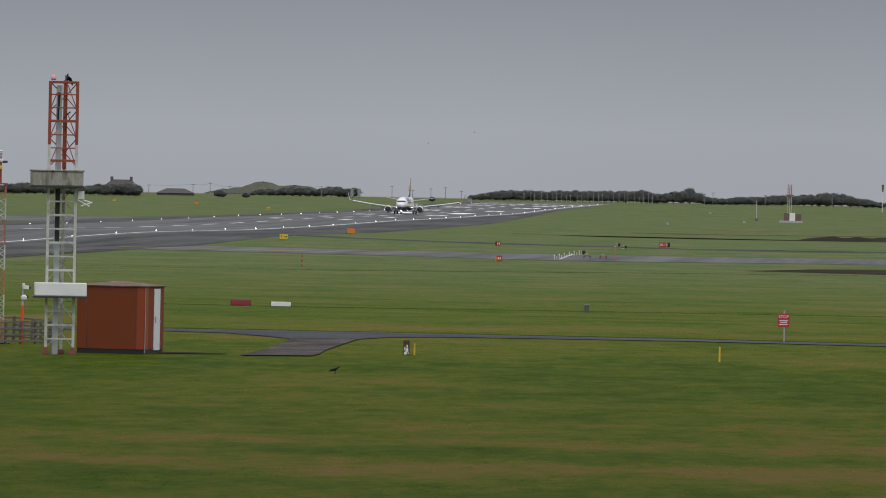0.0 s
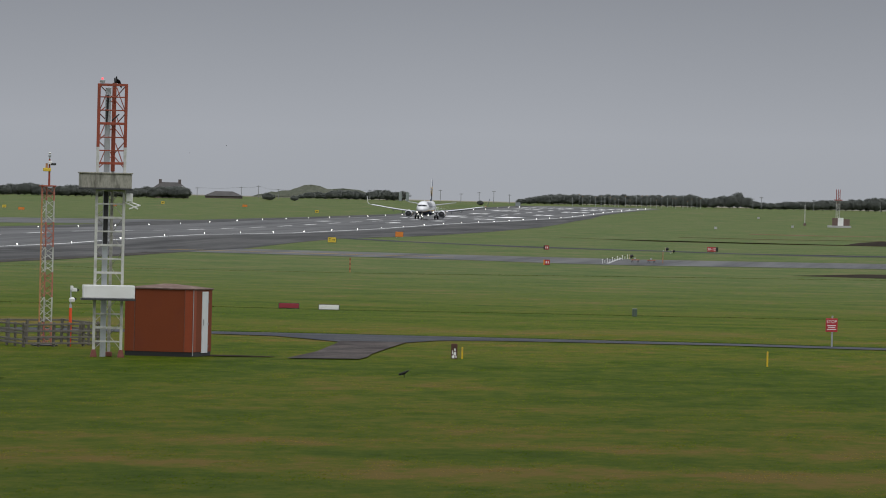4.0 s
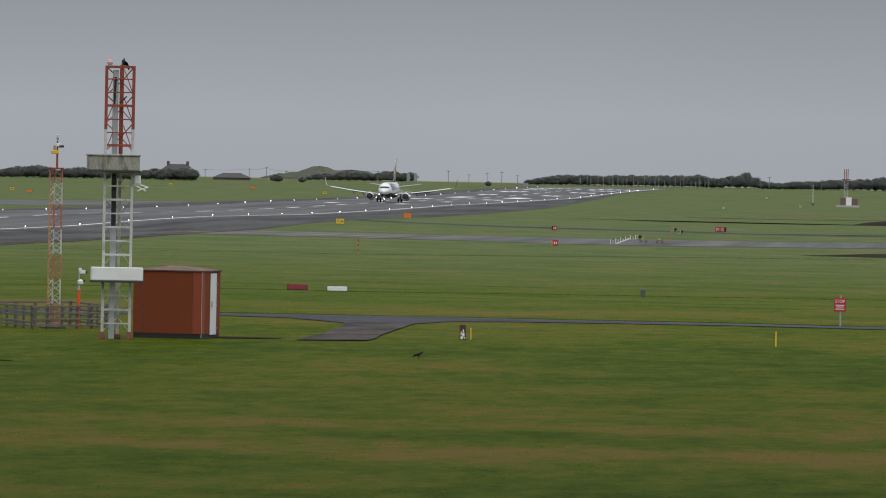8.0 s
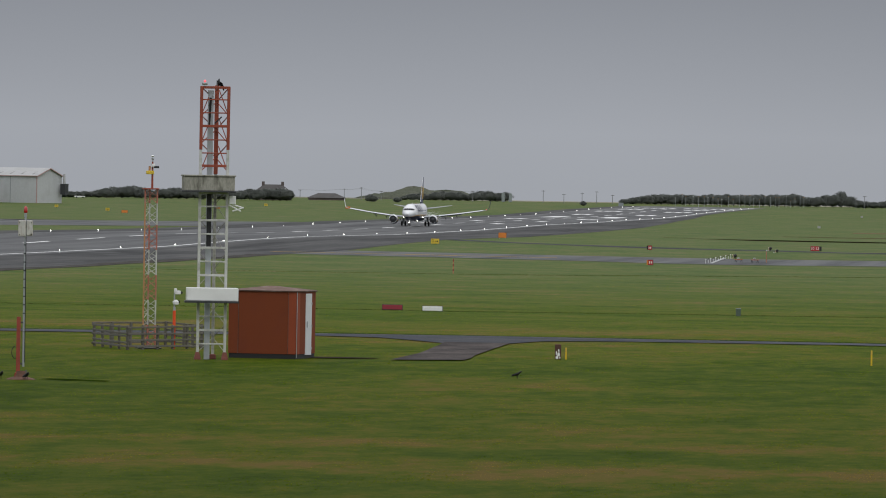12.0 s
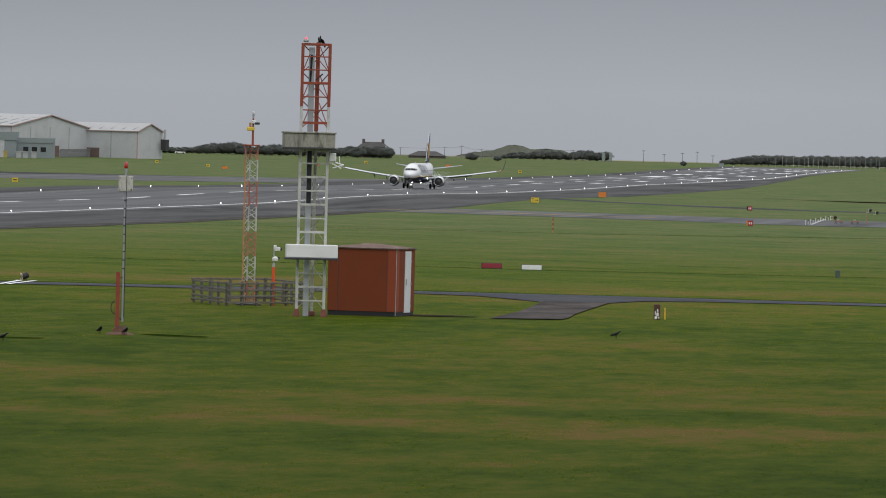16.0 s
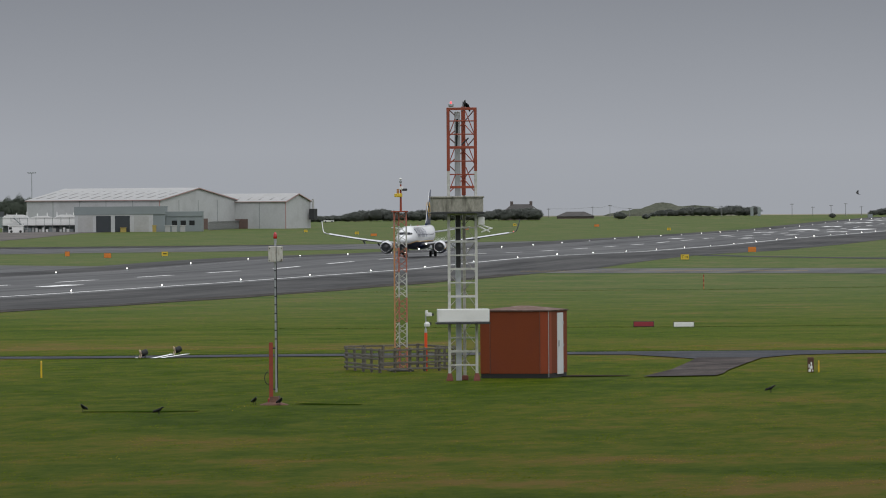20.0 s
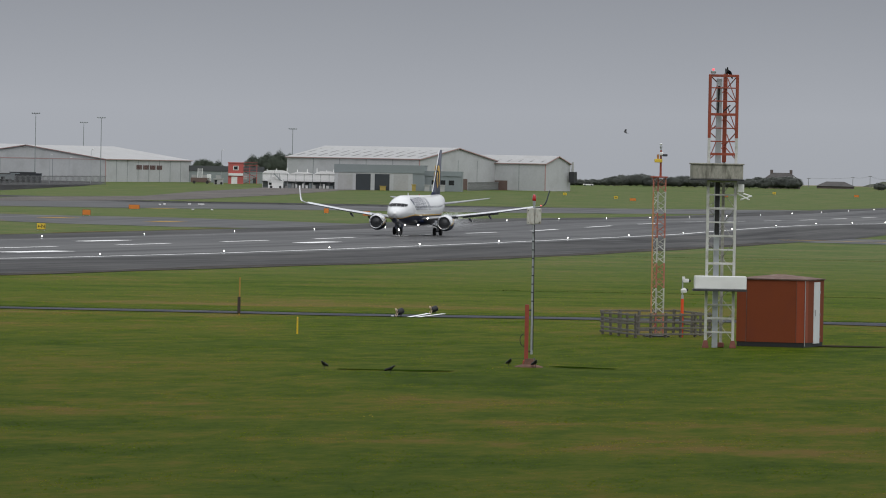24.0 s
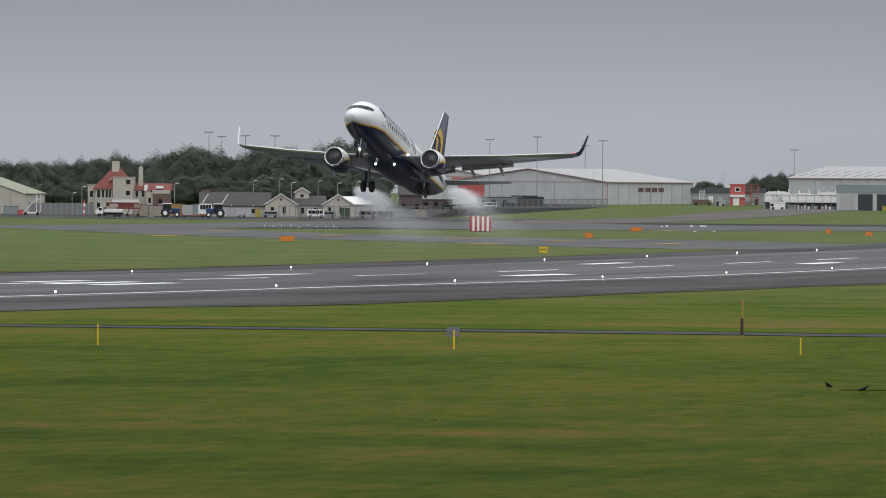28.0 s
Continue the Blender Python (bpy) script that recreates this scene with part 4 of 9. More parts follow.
        part("navigation_light", lathe([(0, -0.12), (0.08, -0.05), (0.1, 0.05), (0, 0.12)], (side * 17.0, 2.42, 4.56), "y", 8), BULB_R if side > 0 else GALV, a)
        # leading edge slats and trailing flaps
        part("slat", loft([[(side * x, y + dy, z + dz) for dy, dz in ((-0.30, -0.12), (-0.34, 0.0), (-0.1, 0.14), (0.25, 0.22), (0.0, 0.0))] for x, y, z in ((6.0, -3.3, 2.56), (11.0, -0.72, 3.33), (16.2, 1.9, 4.26))]), LIPMETAL, a, "bright slat")
        for (xa, ya, za), (xb, yb, zb), ch in (((2.2, 2.0, 1.95), (5.4, 1.3, 2.42), 0.65), ((6.1, 1.25, 2.5), (11.0, 2.35, 3.25), 0.42)):
            part("flap", loft([[(side * x, y, z + 0.1), (side * x, y + ch, z - 0.16), (side * x, y + ch * 0.95, z - 0.2), (side * x, y, z - 0.1)] for x, y, z in ((xa, ya, za), (xb, yb, zb))]), WINGGREY, a, "lowered flap")
        for x, y, z in ((3.9, 2.0, 1.95), (7.2, 1.6, 2.45), (9.9, 2.1, 2.95)):
            part("flap_fairing", loft([[(side * x + r * math.cos(t) * 0.6, yy, zz + r * math.sin(t)) for t in np.linspace(0, 2 * math.pi, 9)[:-1]] for yy, zz, r in ((y - 1.7, z - 0.12, 0.05), (y - 0.7, z - 0.25, 0.2), (y + 0.4, z - 0.40, 0.22), (y + 1.3, z - 0.68, 0.05))]), WINGGREY, a, "", True)
        # engine
        ex, ez = side * 4.83, 1.51
        prof = [(0.80, 0.55), (0.81, 0.2), (0.85, 0.0), (0.91, -0.02), (0.97, 0.10), (1.06, 0.5), (1.13, 1.3), (1.09, 2.4), (0.93, 3.3), (0.89, 3.3), (0.85, 2.6)]
        eng = part("engine", lathe([(r, h - 7.0) for r, h in prof], (ex, 0, ez), "y", 30), WHITE, a, "white engine nacelle with navy underside", True)
        part("intake_lip", lathe([(0.83, -6.82), (0.84, -7.0), (0.89, -7.05), (0.94, -7.0), (1.0, -6.84), (0.985, -6.8), (0.85, -6.75)], (ex, 0, ez), "y", 30), LIPMETAL, eng, "polished metal lip", True)
        part("intake_duct", lathe([(0.825, -6.85), (0.81, -6.6), (0.80, -6.2), (0.785, -6.1)], (ex, 0, ez), "y", 28), DARKGREY, eng, "", True)
        part("fan", lathe([(0.80, -6.28), (0.795, -6.2), (0.25, -6.25), (0.22, -6.35), (0.0, -6.7)], (ex, 0, ez), "y", 24), DARKGREY, eng, "dark fan with spinner", True)
        for nm, m_, lo, hi, off in (("navy_cowl", NAVY, 0.0, 1.0, 0.022), ("yellow_band", GOLD, 1.0, 1.12, 0.024), ("yellow_band", GOLD, -1.12, -1.0, 0.024)):
            strip = []
            for r_, h_, half in ((1.01, 0.22, 66), (1.06, 0.5, 72), (1.13, 1.3, 88), (1.09, 2.4, 112), (0.94, 3.28, 130)):
                angs = np.linspace(-half, half, 17) if lo == 0.0 else np.linspace(half * lo, half * hi, 3)
                strip.append([(ex + (r_ + off) * math.sin(radians(q)), h_ - 7.0, ez - (r_ + off) * math.cos(radians(q))) for q in angs])
            part(nm, loft(strip, closed=False), m_, eng, "navy lower half of the nacelle" if lo == 0.0 else "", True)
        part("exhaust", lathe([(0.6, -4.2), (0.58, -3.2), (0.42, -2.5), (0.2, -2.4), (0.0, -1.8)], (ex, 0, ez), "y", 18), DARKGREY, eng, "", True)
        part("pylon", loft([[(ex - 0.16, y, z0), (ex + 0.16, y, z0), (ex + 0.16, y, z1), (ex - 0.16, y, z1)] for y, z0, z1 in ((-5.9, 2.55, 2.70), (-4.2, 2.3, 2.75), (-2.6, 2.0, 2.55), (-1.0, 2.1, 2.45))]), WHITE, a)
        # tailplane
        stab = loft([wing_section(side * x, y, c, z, t) for x, y, c, z, t in ((0.5, 12.7, 4.2, 4.10, 0.3), (3.8, 15.1, 2.9, 4.40, 0.2), (7.17, 17.4, 1.5, 4.75, 0.09))])
        stab.transform(Matrix.Translation((0, 15.4, 4.25)) @ pose(0, 0, 0, 5) @ Matrix.Translation((0, -15.4, -4.25)))   # trimmed nose-down
        part("tailplane", stab, WINGGREY, a, "grey tailplane", True)
        # main gear
        gx = side * 2.86
        leg = part("main_gear", rod((gx, -0.5, 0.55), (gx, -0.4, 2.75), 0.13, 0.16, 10), STEEL, a, "main landing gear leg")
        GEAR.append(leg)
        rod_b = rod((gx, -0.5, 1.2), (side * 1.4, -0.2, 1.7), 0.07, 0.07, 8)
        part("brace", rod_b, STEEL, leg)
        part("axle", rod((gx - 0.62, -0.5, 0.56), (gx + 0.62, -0.5, 0.56), 0.08, 0.08, 8), DARKGREY, leg)
        part("gear_door", box(gx + side * 0.18, gx + side * 0.24, -1.05, 0.05, 0.9, 2.1, 0.02), NAVY, leg)
        for dx in (-0.43, 0.43):
            GEAR.append(build_wheel(a, gx + dx, -0.5, 0.56, 0.40))
        # landing lights at the wing root
        part("landing_light", lathe([(0.0, -0.06), (0.085, -0.02), (0.10, 0.05)], (side * 2.35, -5.92, 2.1), "y", 12), BULB_L, a, "bright landing light")
        part("runway_turnoff_light", lathe([(0.0, -0.06), (0.075, -0.02), (0.09, 0.05)], (side * 0.95, -5.5, 1.17), "y", 10), BULB_L, a, "bright lamp under the belly")
    # nose gear
    ng = part("nose_gear", rod((0, -15.6, 0.36), (0, -15.28, 2.1), 0.08, 0.1, 10), STEEL, a, "nose landing gear leg")
    GEAR.append(ng)
    part("nose_gear_brace", rod((0, -15.55, 1.0), (0, -14.4, 1.55), 0.05, 0.05, 6), STEEL, ng)
    for side in (-1, 1):
        part("nose_gear_door", box(side * 0.42, side * 0.46, -16.3, -14.9, 1.0, 1.6, 0.01), NAVY, ng)
    part("taxi_light", lathe([(0.0, -0.06), (0.08, -0.02), (0.095, 0.05)], (0, -15.75, 0.86), "y", 12), BULB_L, ng, "bright taxi light")
    for dx in (-0.21, 0.21):
        GEAR.append(build_wheel(a, dx, -15.6, 0.34, 0.2))
    # fin with rudder and emblem
    part("fin", loft([[(0.0, y0, z), (w, y0 + 0.35 * c, z), (w * 0.8, y0 + 0.7 * c, z), (0, y0 + c, z), (-w * 0.8, y0 + 0.7 * c, z), (-w, y0 + 0.35 * c, z)] for y0, c, w, z in ((8.4, 9.4, 0.16, 5.0), (11.2, 6.6, 0.20, 5.8), (12.7, 5.4, 0.17, 7.4), (16.6, 2.2, 0.08, 11.8))]), NAVY, a, "navy tail fin", True)
    part("fin_leading_edge", loft([[(-0.04, y - 0.03, z), (0, y - 0.08, z), (0.04, y - 0.03, z), (0.05, y + 0.12, z), (-0.05, y + 0.12, z)] for y, z in ((11.25, 5.8), (12.7, 7.4), (16.6, 11.82))]), WHITE, a)
    for side in (-1, 1):
        for poly in ([(14.9, 8.9), (15.7, 9.6), (16.5, 9.5), (17.2, 8.6), (16.9, 7.2), (16.3, 6.6), (16.5, 8.0), (16.0, 8.8), (15.4, 8.7)], [(14.7, 8.6), (15.3, 8.5), (15.0, 7.4), (15.5, 6.4), (15.0, 6.4), (14.4, 7.4)]):
            part("fin_emblem", loft([[(side * 0.19, y - 0.9, z) for y, z in poly], [(side * 0.215, y - 0.9, z) for y, z in poly]]), GOLD, a, "plain yellow emblem")
    part("antenna", box(-0.02, 0.02, -9.0, -8.5, 5.3, 5.65), WHITE, a)
    part("tail_skid", box(-0.08, 0.08, 11.2, 12.1, 1.75, 2.05, 0.03), DARKGREY, a)
    part("beacon", lathe([(0.1, 0.0), (0.08, 0.1), (0, 0.14)], (0, 0.5, 5.3), "z", 8), RED_GLASS, a)
    return a


# ---- tower with hut ----
def build_tower():
    t = thing("antenna_tower", stand(-7.331, 276.0, 4) @ Matrix.Diagonal((1, 1, 1.008, 1)), "red and white lattice antenna tower with grey tray and white radome", "tower")
    W, D, TOP, RED = 0.54, 0.95, 10.75, 8.25
    tips = [(-W, 0.0), (W, 0.0)]
    for x, y in tips:
        part("leg", box(x - 0.055, x + 0.055, y - 0.05, y + 0.05, 0.22, 6.62, 0.012), MASTWHITE, t, "white painted leg")
        part("leg", box(x - 0.055, x + 0.055, y - 0.05, y + 0.05, 7.24, RED, 0.012), MASTWHITE, t, "white painted leg")
        part("leg", box(x - 0.06, x + 0.06, y - 0.055, y + 0.055, RED, TOP, 0.015), MASTRED, t, "orange-red angle leg")
        part("foot", loft([[(x - r, y - r, z), (x + r, y - r, z), (x + r, y + r, z), (x - r, y + r, z)] for r, z in ((0.125, 0.0), (0.125, 0.06), (0.085, 0.25), (0.07, 0.3))]), RUSTSHOE, t, "rusty red base shoe")
    part("rear_leg", box(0.07, 0.19, D - 0.05, D + 0.05, 0.1, 7.3, 0.015), MASTOLD, t, "grimy weathered rear leg")
    part("rear_leg", box(0.05, 0.21, D - 0.07, D + 0.07, 7.3, TOP + 0.05, 0.015), MASTRED, t, "orange-red rear leg")
    part("foot", box(0.0, 0.26, D - 0.13, D + 0.13, 0.0, 0.2, 0.03), RUSTSHOE, t, "rusty red base shoe")
    part("cable_duct", box(-0.26, -0.04, 0.28, 0.44, 0.0, 10.6, 0.01), GALV, t, "grey vertical cable duct")
    part("cable", box(-0.24, -0.06, 0.22, 0.275, 4.4, 6.7, 0.02), CABLE, t, "black cable bundle")
    part("cable", rod((-0.20, 0.25, 9.2), (-0.16, 0.25, 10.3), 0.035, 0.05, 6), CABLE, t)
    part("cable", rod((0.02, 0.3, 9.3), (0.3, 0.5, 9.55), 0.03, 0.03, 6), CABLE, t)
    z, w_ = 0.62, 0.030
    while z < 6.6:
        if not 2.2 < z < 2.85:
            part("rung", box(-W, W, -0.035, 0.035, z - w_, z + w_, 0.008), MASTWHITE, t)
        z, w_ = z + 0.54, 0.074 - w_
    for k, z in enumerate((7.62, 8.12, 8.64, 9.18, 9.70, 10.22, 10.70)):
        fat = 0.05 if k in (0, 3, 6) else 0.024
        part("rung", box(-W, W, -0.04, 0.04, z - fat, z + fat, 0.008), MASTRED, t)
    for z0, z1, m in ((0.3, 1.4, MASTWHITE), (1.4, 2.5, MASTWHITE), (2.9, 4.2, MASTWHITE), (4.2, 5.5, MASTWHITE), (5.5, 6.7, MASTWHITE), (7.4, 8.5, MASTRED), (8.5, 9.6, MASTRED), (9.6, 10.7, MASTRED)):
        for side in (-1, 1):
            part("brace", rod((side * W, 0.0, z0), (0.13, D, (z0 + z1) / 2), 0.015 if z0 < 7 else 0.022, None, 5), MASTOLD if z0 < 7 else m, t)
            part("brace", rod((0.13, D, (z0 + z1) / 2), (side * W, 0.0, z1), 0.015 if z0 < 7 else 0.022, None, 5), MASTOLD if z0 < 7 else m, t)
        if z0 > 7:
            part("brace", rod((-W, 0.03, z0), (-0.12, 0.4, z1 - 0.1), 0.02, 0.02, 5), m, t)
            part("brace", rod((W, 0.03, z0), (0.2, 0.6, z1 - 0.1), 0.02, 0.02, 5), m, t)
    tray = part("tray", box(-1.22, 0.80, -0.55, 0.75, 6.64, 7.20, 0.02), TRAY, t, "weather-stained grey box tray")
    part("tray_rim", box(-1.26, 0.84, -0.60, 0.80, 7.20, 7.26, 0.012), TRAY, tray)
    part("tray_lip", box(-1.29, 0.84, -0.60, 0.80, 6.58, 6.64, 0.01), DARKGREY, tray)
    rad = part("radome", box(-1.05, 1.00, -0.75, -0.15, 2.32, 2.84, 0.025), RADOME, t, "long white box antenna")
    part("radome_tray", box(-1.11, 1.03, -0.80, -0.05, 2.24, 2.32, 0.01), DARKGREY, rad)
    part("radome_bracket", box(-0.6, 0.6, -0.16, 0.05, 2.4, 2.6, 0.01), GALV, rad)
    lamp = part("obstruction_light", lathe([(0.09, 10.78), (0.11, 10.82), (0.11, 10.88), (0.06, 10.9)], (-0.42, 0.0, 0), "z", 10), GALV, t)
    part("red_lens", lathe([(0.04, 10.9), (0.048, 10.93), (0.04, 10.97), (0.0, 11.0)], (-0.42, 0.0, 0), "z", 10), BULB_R, lamp, "lit red lens", True)
    part("spike", rod((0.13, D, 10.75), (0.13, D, 11.0), 0.03, 0.02, 6), BLACK, t)
    side = part("side_antenna", box(0.62, 0.88, -0.1, 0.02, 6.12, 6.45, 0.02), PAINTW, t, "small white sign box")
    part("bracket", rod((0.6, 0, 6.1), (1.1, 0, 5.85), 0.03, 0.03, 5), PAINTW, side)
    part("bracket", rod((0.75, 0, 6.12), (1.2, 0, 5.98), 0.03, 0.03, 5), PAINTW, side)
    part("bracket", rod((0.75, 0, 5.85), (1.2, 0, 6.0), 0.03, 0.03, 5), PAINTW, side)


def build_hut():
    m = stand(-6.635, 279.0, -16.7)
    h = thing("equipment_hut", m, "brick-red sheet-metal equipment hut with white door strip", "hut")
    W, D, E = 2.83, 2.70, 2.73
    part("plinth", box(-W + 0.02, -0.02, 0.02, D - 0.02, 0.0, 0.20), BLACK, h, "black base")
    part("wall", box(-W + 0.42, -0.34, -0.0, 0.06, 0.19, E - 0.05), HUTRED, h, "brick-red front panel")
    part("wall", box(-W + 0.06, -W, 0.06, D, 0.19, E - 0.05), HUTRED, h)
    part("wall", box(-W, 0, D - 0.06, D, 0.19, E - 0.05), HUTRED, h)
    part("wall", box(-0.05, 0.0, 0.5, D - 0.06, 0.19, E - 0.05), HUTRED, h, "brick-red side panel")
    for x0, x1, m_ in ((-W, -W + 0.40, HUTRED), (-0.32, 0.0, HUTTRIM)):
        part("corner_panel", box(x0, x1, -0.012, 0.05, 0.19, E - 0.05, 0.006), m_, h, "red corner panel")
    part("joint", box(-W + 0.40, -W + 0.412, -0.018, 0.02, 0.19, E - 0.06), HUTROOF, h)
    part("joint", box(-0.332, -0.32, -0.018, 0.02, 0.19, E - 0.06), HUTROOF, h)
    part("downpipe", rod((0.03, 0.02, 0.05), (0.03, 0.02, E - 0.05), 0.016, 0.016, 6), GALV, h)
    part("side_trim", box(-0.05, 0.012, 0.05, 0.5, 0.19, E - 0.05), HUTTRIM, h)
    d = part("door", box(-0.02, 0.03, 1.30, 2.10, 0.14, E - 0.12, 0.01), HUTWHITE, h, "white door")
    part("handle", box(0.03, 0.07, 1.36, 1.44, 1.25, 1.50, 0.01), GALV, d)
    part("eaves_trim", box(-W - 0.06, 0.06, -0.06, D + 0.06, E - 0.05, E - 0.004, 0.01), HUTROOF, h, "thin weathered eaves trim")
    part("lock_plate", box(0.031, 0.04, 1.33, 1.48, 1.02, 1.55, 0.004), HUTWHITE, d, "white lock plate")
    for z0 in (0.4, 1.3, 2.2):
        part("hinge", box(0.03, 0.05, 2.02, 2.12, z0 - 0.05, z0 + 0.05, 0.006), GALV, d)
    bm = bmesh.new()
    q = [bm.verts.new(p) for p in ((-W - 0.08, -0.08, E), (0.08, -0.08, E), (0.08, D + 0.08, E), (-W - 0.08, D + 0.08, E))]
    a, b = bm.verts.new((-W / 2 - 0.2, D / 2, E + 0.17)), bm.verts.new((-W / 2 + 0.2, D / 2, E + 0.17))
    for f in ((q[0], q[1], b, a), (q[1], q[2], b), (q[2], q[3], a, b), (q[3], q[0], a), (q[3], q[2], q[1], q[0])):
        bm.faces.new(f)
    part("roof", bm, HUTROOF, h, "shallow hipped felt roof")


def build_lattice_mast():
    t = thing("weather_mast", stand(-7.846, 292.5, 10), "slim red and white triangular lattice weather mast", "mast")
    R = 0.275
    corners = [(R * math.cos(radians(a)), R * math.sin(radians(a))) for a in (200, 340, 90)]
    bands = [0.0, 0.95, 2.0, 3.05, 4.1, 5.15, 6.05, 6.65]
    part("base_plate", box(-0.5, 0.5, -0.4, 0.5, 0.0, 0.06, 0.01), DARKGREY, t)
    for k, (z0, z1) in enumerate(zip(bands, bands[1:])):
        red = k % 2 == 0
        for i, (x, y) in enumerate(corners):
            m = MASTORANGE if i == 0 and k < 6 else (MASTFADED if red else MASTWHITE)
            part("leg", rod((x, y, z0 + 0.05), (x, y, z1 + 0.05), 0.032, 0.032, 6), m, t)
        n = max(2, round((z1 - z0) / 0.26))
        for i in range(3):
            (xa, ya), (xb, yb) = corners[i], corners[(i + 1) % 3]
            for j in range(n):
                za, zb = z0 + 0.05 + (z1 - z0) * j / n, z0 + 0.05 + (z1 - z0) * (j + 1) / n
                if j % 2:
                    xa_, ya_, xb_, yb_ = xb, yb, xa, ya
                else:
                    xa_, ya_, xb_, yb_ = xa, ya, xb, yb
                part("lacing", rod((xa_, ya_, za), (xb_, yb_, zb), 0.016, 0.016, 4, caps=False), MASTFADED if red else MASTWHITE, t)
    part("top_plate", box(-0.32, 0.32, -0.24, 0.34, 6.68, 6.74, 0.01), MASTRED, t)
    part("top_pole", rod((0.05, 0, 6.7), (0.05, 0, 7.85), 0.05, 0.035, 8), MASTRED, t)
    part("sensor", box(-0.22, 0.10, -0.12, 0.05, 7.32, 7.47, 0.02), SIGNY, t, "yellow instrument box")
    part("sensor", rod((-0.08, -0.05, 7.47), (-0.08, -0.05, 7.66), 0.05, 0.05, 8), MASTORANGE, t)
    part("camera_sensor", box(0.1, 0.3, -0.2, 0.0, 7.58, 7.68, 0.02), DARKGREY, t, "dark camera head")
    part("camera_sensor", box(0.0, 0.14, -0.12, 0.05, 7.62, 7.76, 0.02), PAINTW, t, "white sensor")
    part("anemometer", lathe([(0.03, 7.82), (0.03, 7.92), (0.06, 7.95), (0.06, 8.0), (0.03, 8.03)], (0.05, 0, 0), "z", 10), GALV, t)
    part("anemometer", lathe([(0.02, 8.05), (0.08, 8.09), (0.02, 8.12)], (0.05, 0, 0), "z", 10), PAINTW, t)


def build_fence():
    A, B, C, D = (polar(az, r) for az, r in ((-8.288, 295.5), (-8.018, 289.8), (-7.408, 293.9), (-7.708, 299.5)))
    f = thing("pen_fence", pose(0, 0, 0), "weathered grey wooden post-and-rail fence round the mast", "fence")
    for (p, q), n, rails in (((A, B), 4, 5), ((B, C), 5, 4), ((C, D), 4, 4), ((D, A), 4, 3)):
        p, q = Vector(p), Vector(q)
        d = (q - p).normalized()
        ang = math.degrees(math.atan2(d.y, d.x))
        long = (q - p).length
        for k in range(n):
            o = p + d * (long * k / n)
            ob = part("post", box(-0.055, 0.055, -0.05, 0.05, -0.05, 1.0 + 0.05 * random.random(), 0.012), OLDWOOD, f)
            ob.matrix_basis = pose(o.x, o.y, o.z, random.uniform(-2, 2), random.uniform(-2, 2), ang)
        for k in range(rails):
            z = 0.14 + k * (0.80 / (rails - 1))
            ob = part("rail", box(-0.1, long + 0.1, -0.10, -0.055, z - 0.038, z + 0.038, 0.008), OLDWOOD, f)
            ob.matrix_basis = pose(p.x, p.y, p.z + random.uniform(-0.03, 0.03), 0, random.uniform(-0.4, 0.4), ang)


def build_sensor_post():
    t = thing("sensor_post", stand(-7.638, 292.5), "bright orange-red post with white sensors on top", "post")
    part("post", rod((0, 0, 0), (0, 0, 1.62), 0.065, 0.065, 12), FLUO, t, "fluorescent orange-red post")
    part("stub", rod((0, 0, 1.62), (0, 0, 2.55), 0.03, 0.03, 8), GALV, t)
    part("collar", rod((0, 0, 1.6), (0, 0, 1.78), 0.06, 0.05, 8), GALV, t)
    part("sensor", box(0.02, 0.26, -0.08, 0.08, 2.3, 2.46, 0.02), PAINTW, t, "white sensor head")
    part("sensor", box(-0.02, 0.1, -0.08, 0.08, 2.36, 2.55, 0.02), PAINTW, t)
    part("sensor", lathe([(0.0, 1.85), (0.12, 1.88), (0.14, 2.0), (0.06, 2.06), (0.0, 2.08)], (0.06, 0, 0), "z", 10), PAINTW, t, "round white sensor")
    part("lens", box(0.24, 0.34, -0.05, 0.05, 2.33, 2.42, 0.01), BLACK, t)
    part("lens", box(0.14, 0.24, -0.05, 0.05, 1.95, 2.05, 0.01), BLACK, t)


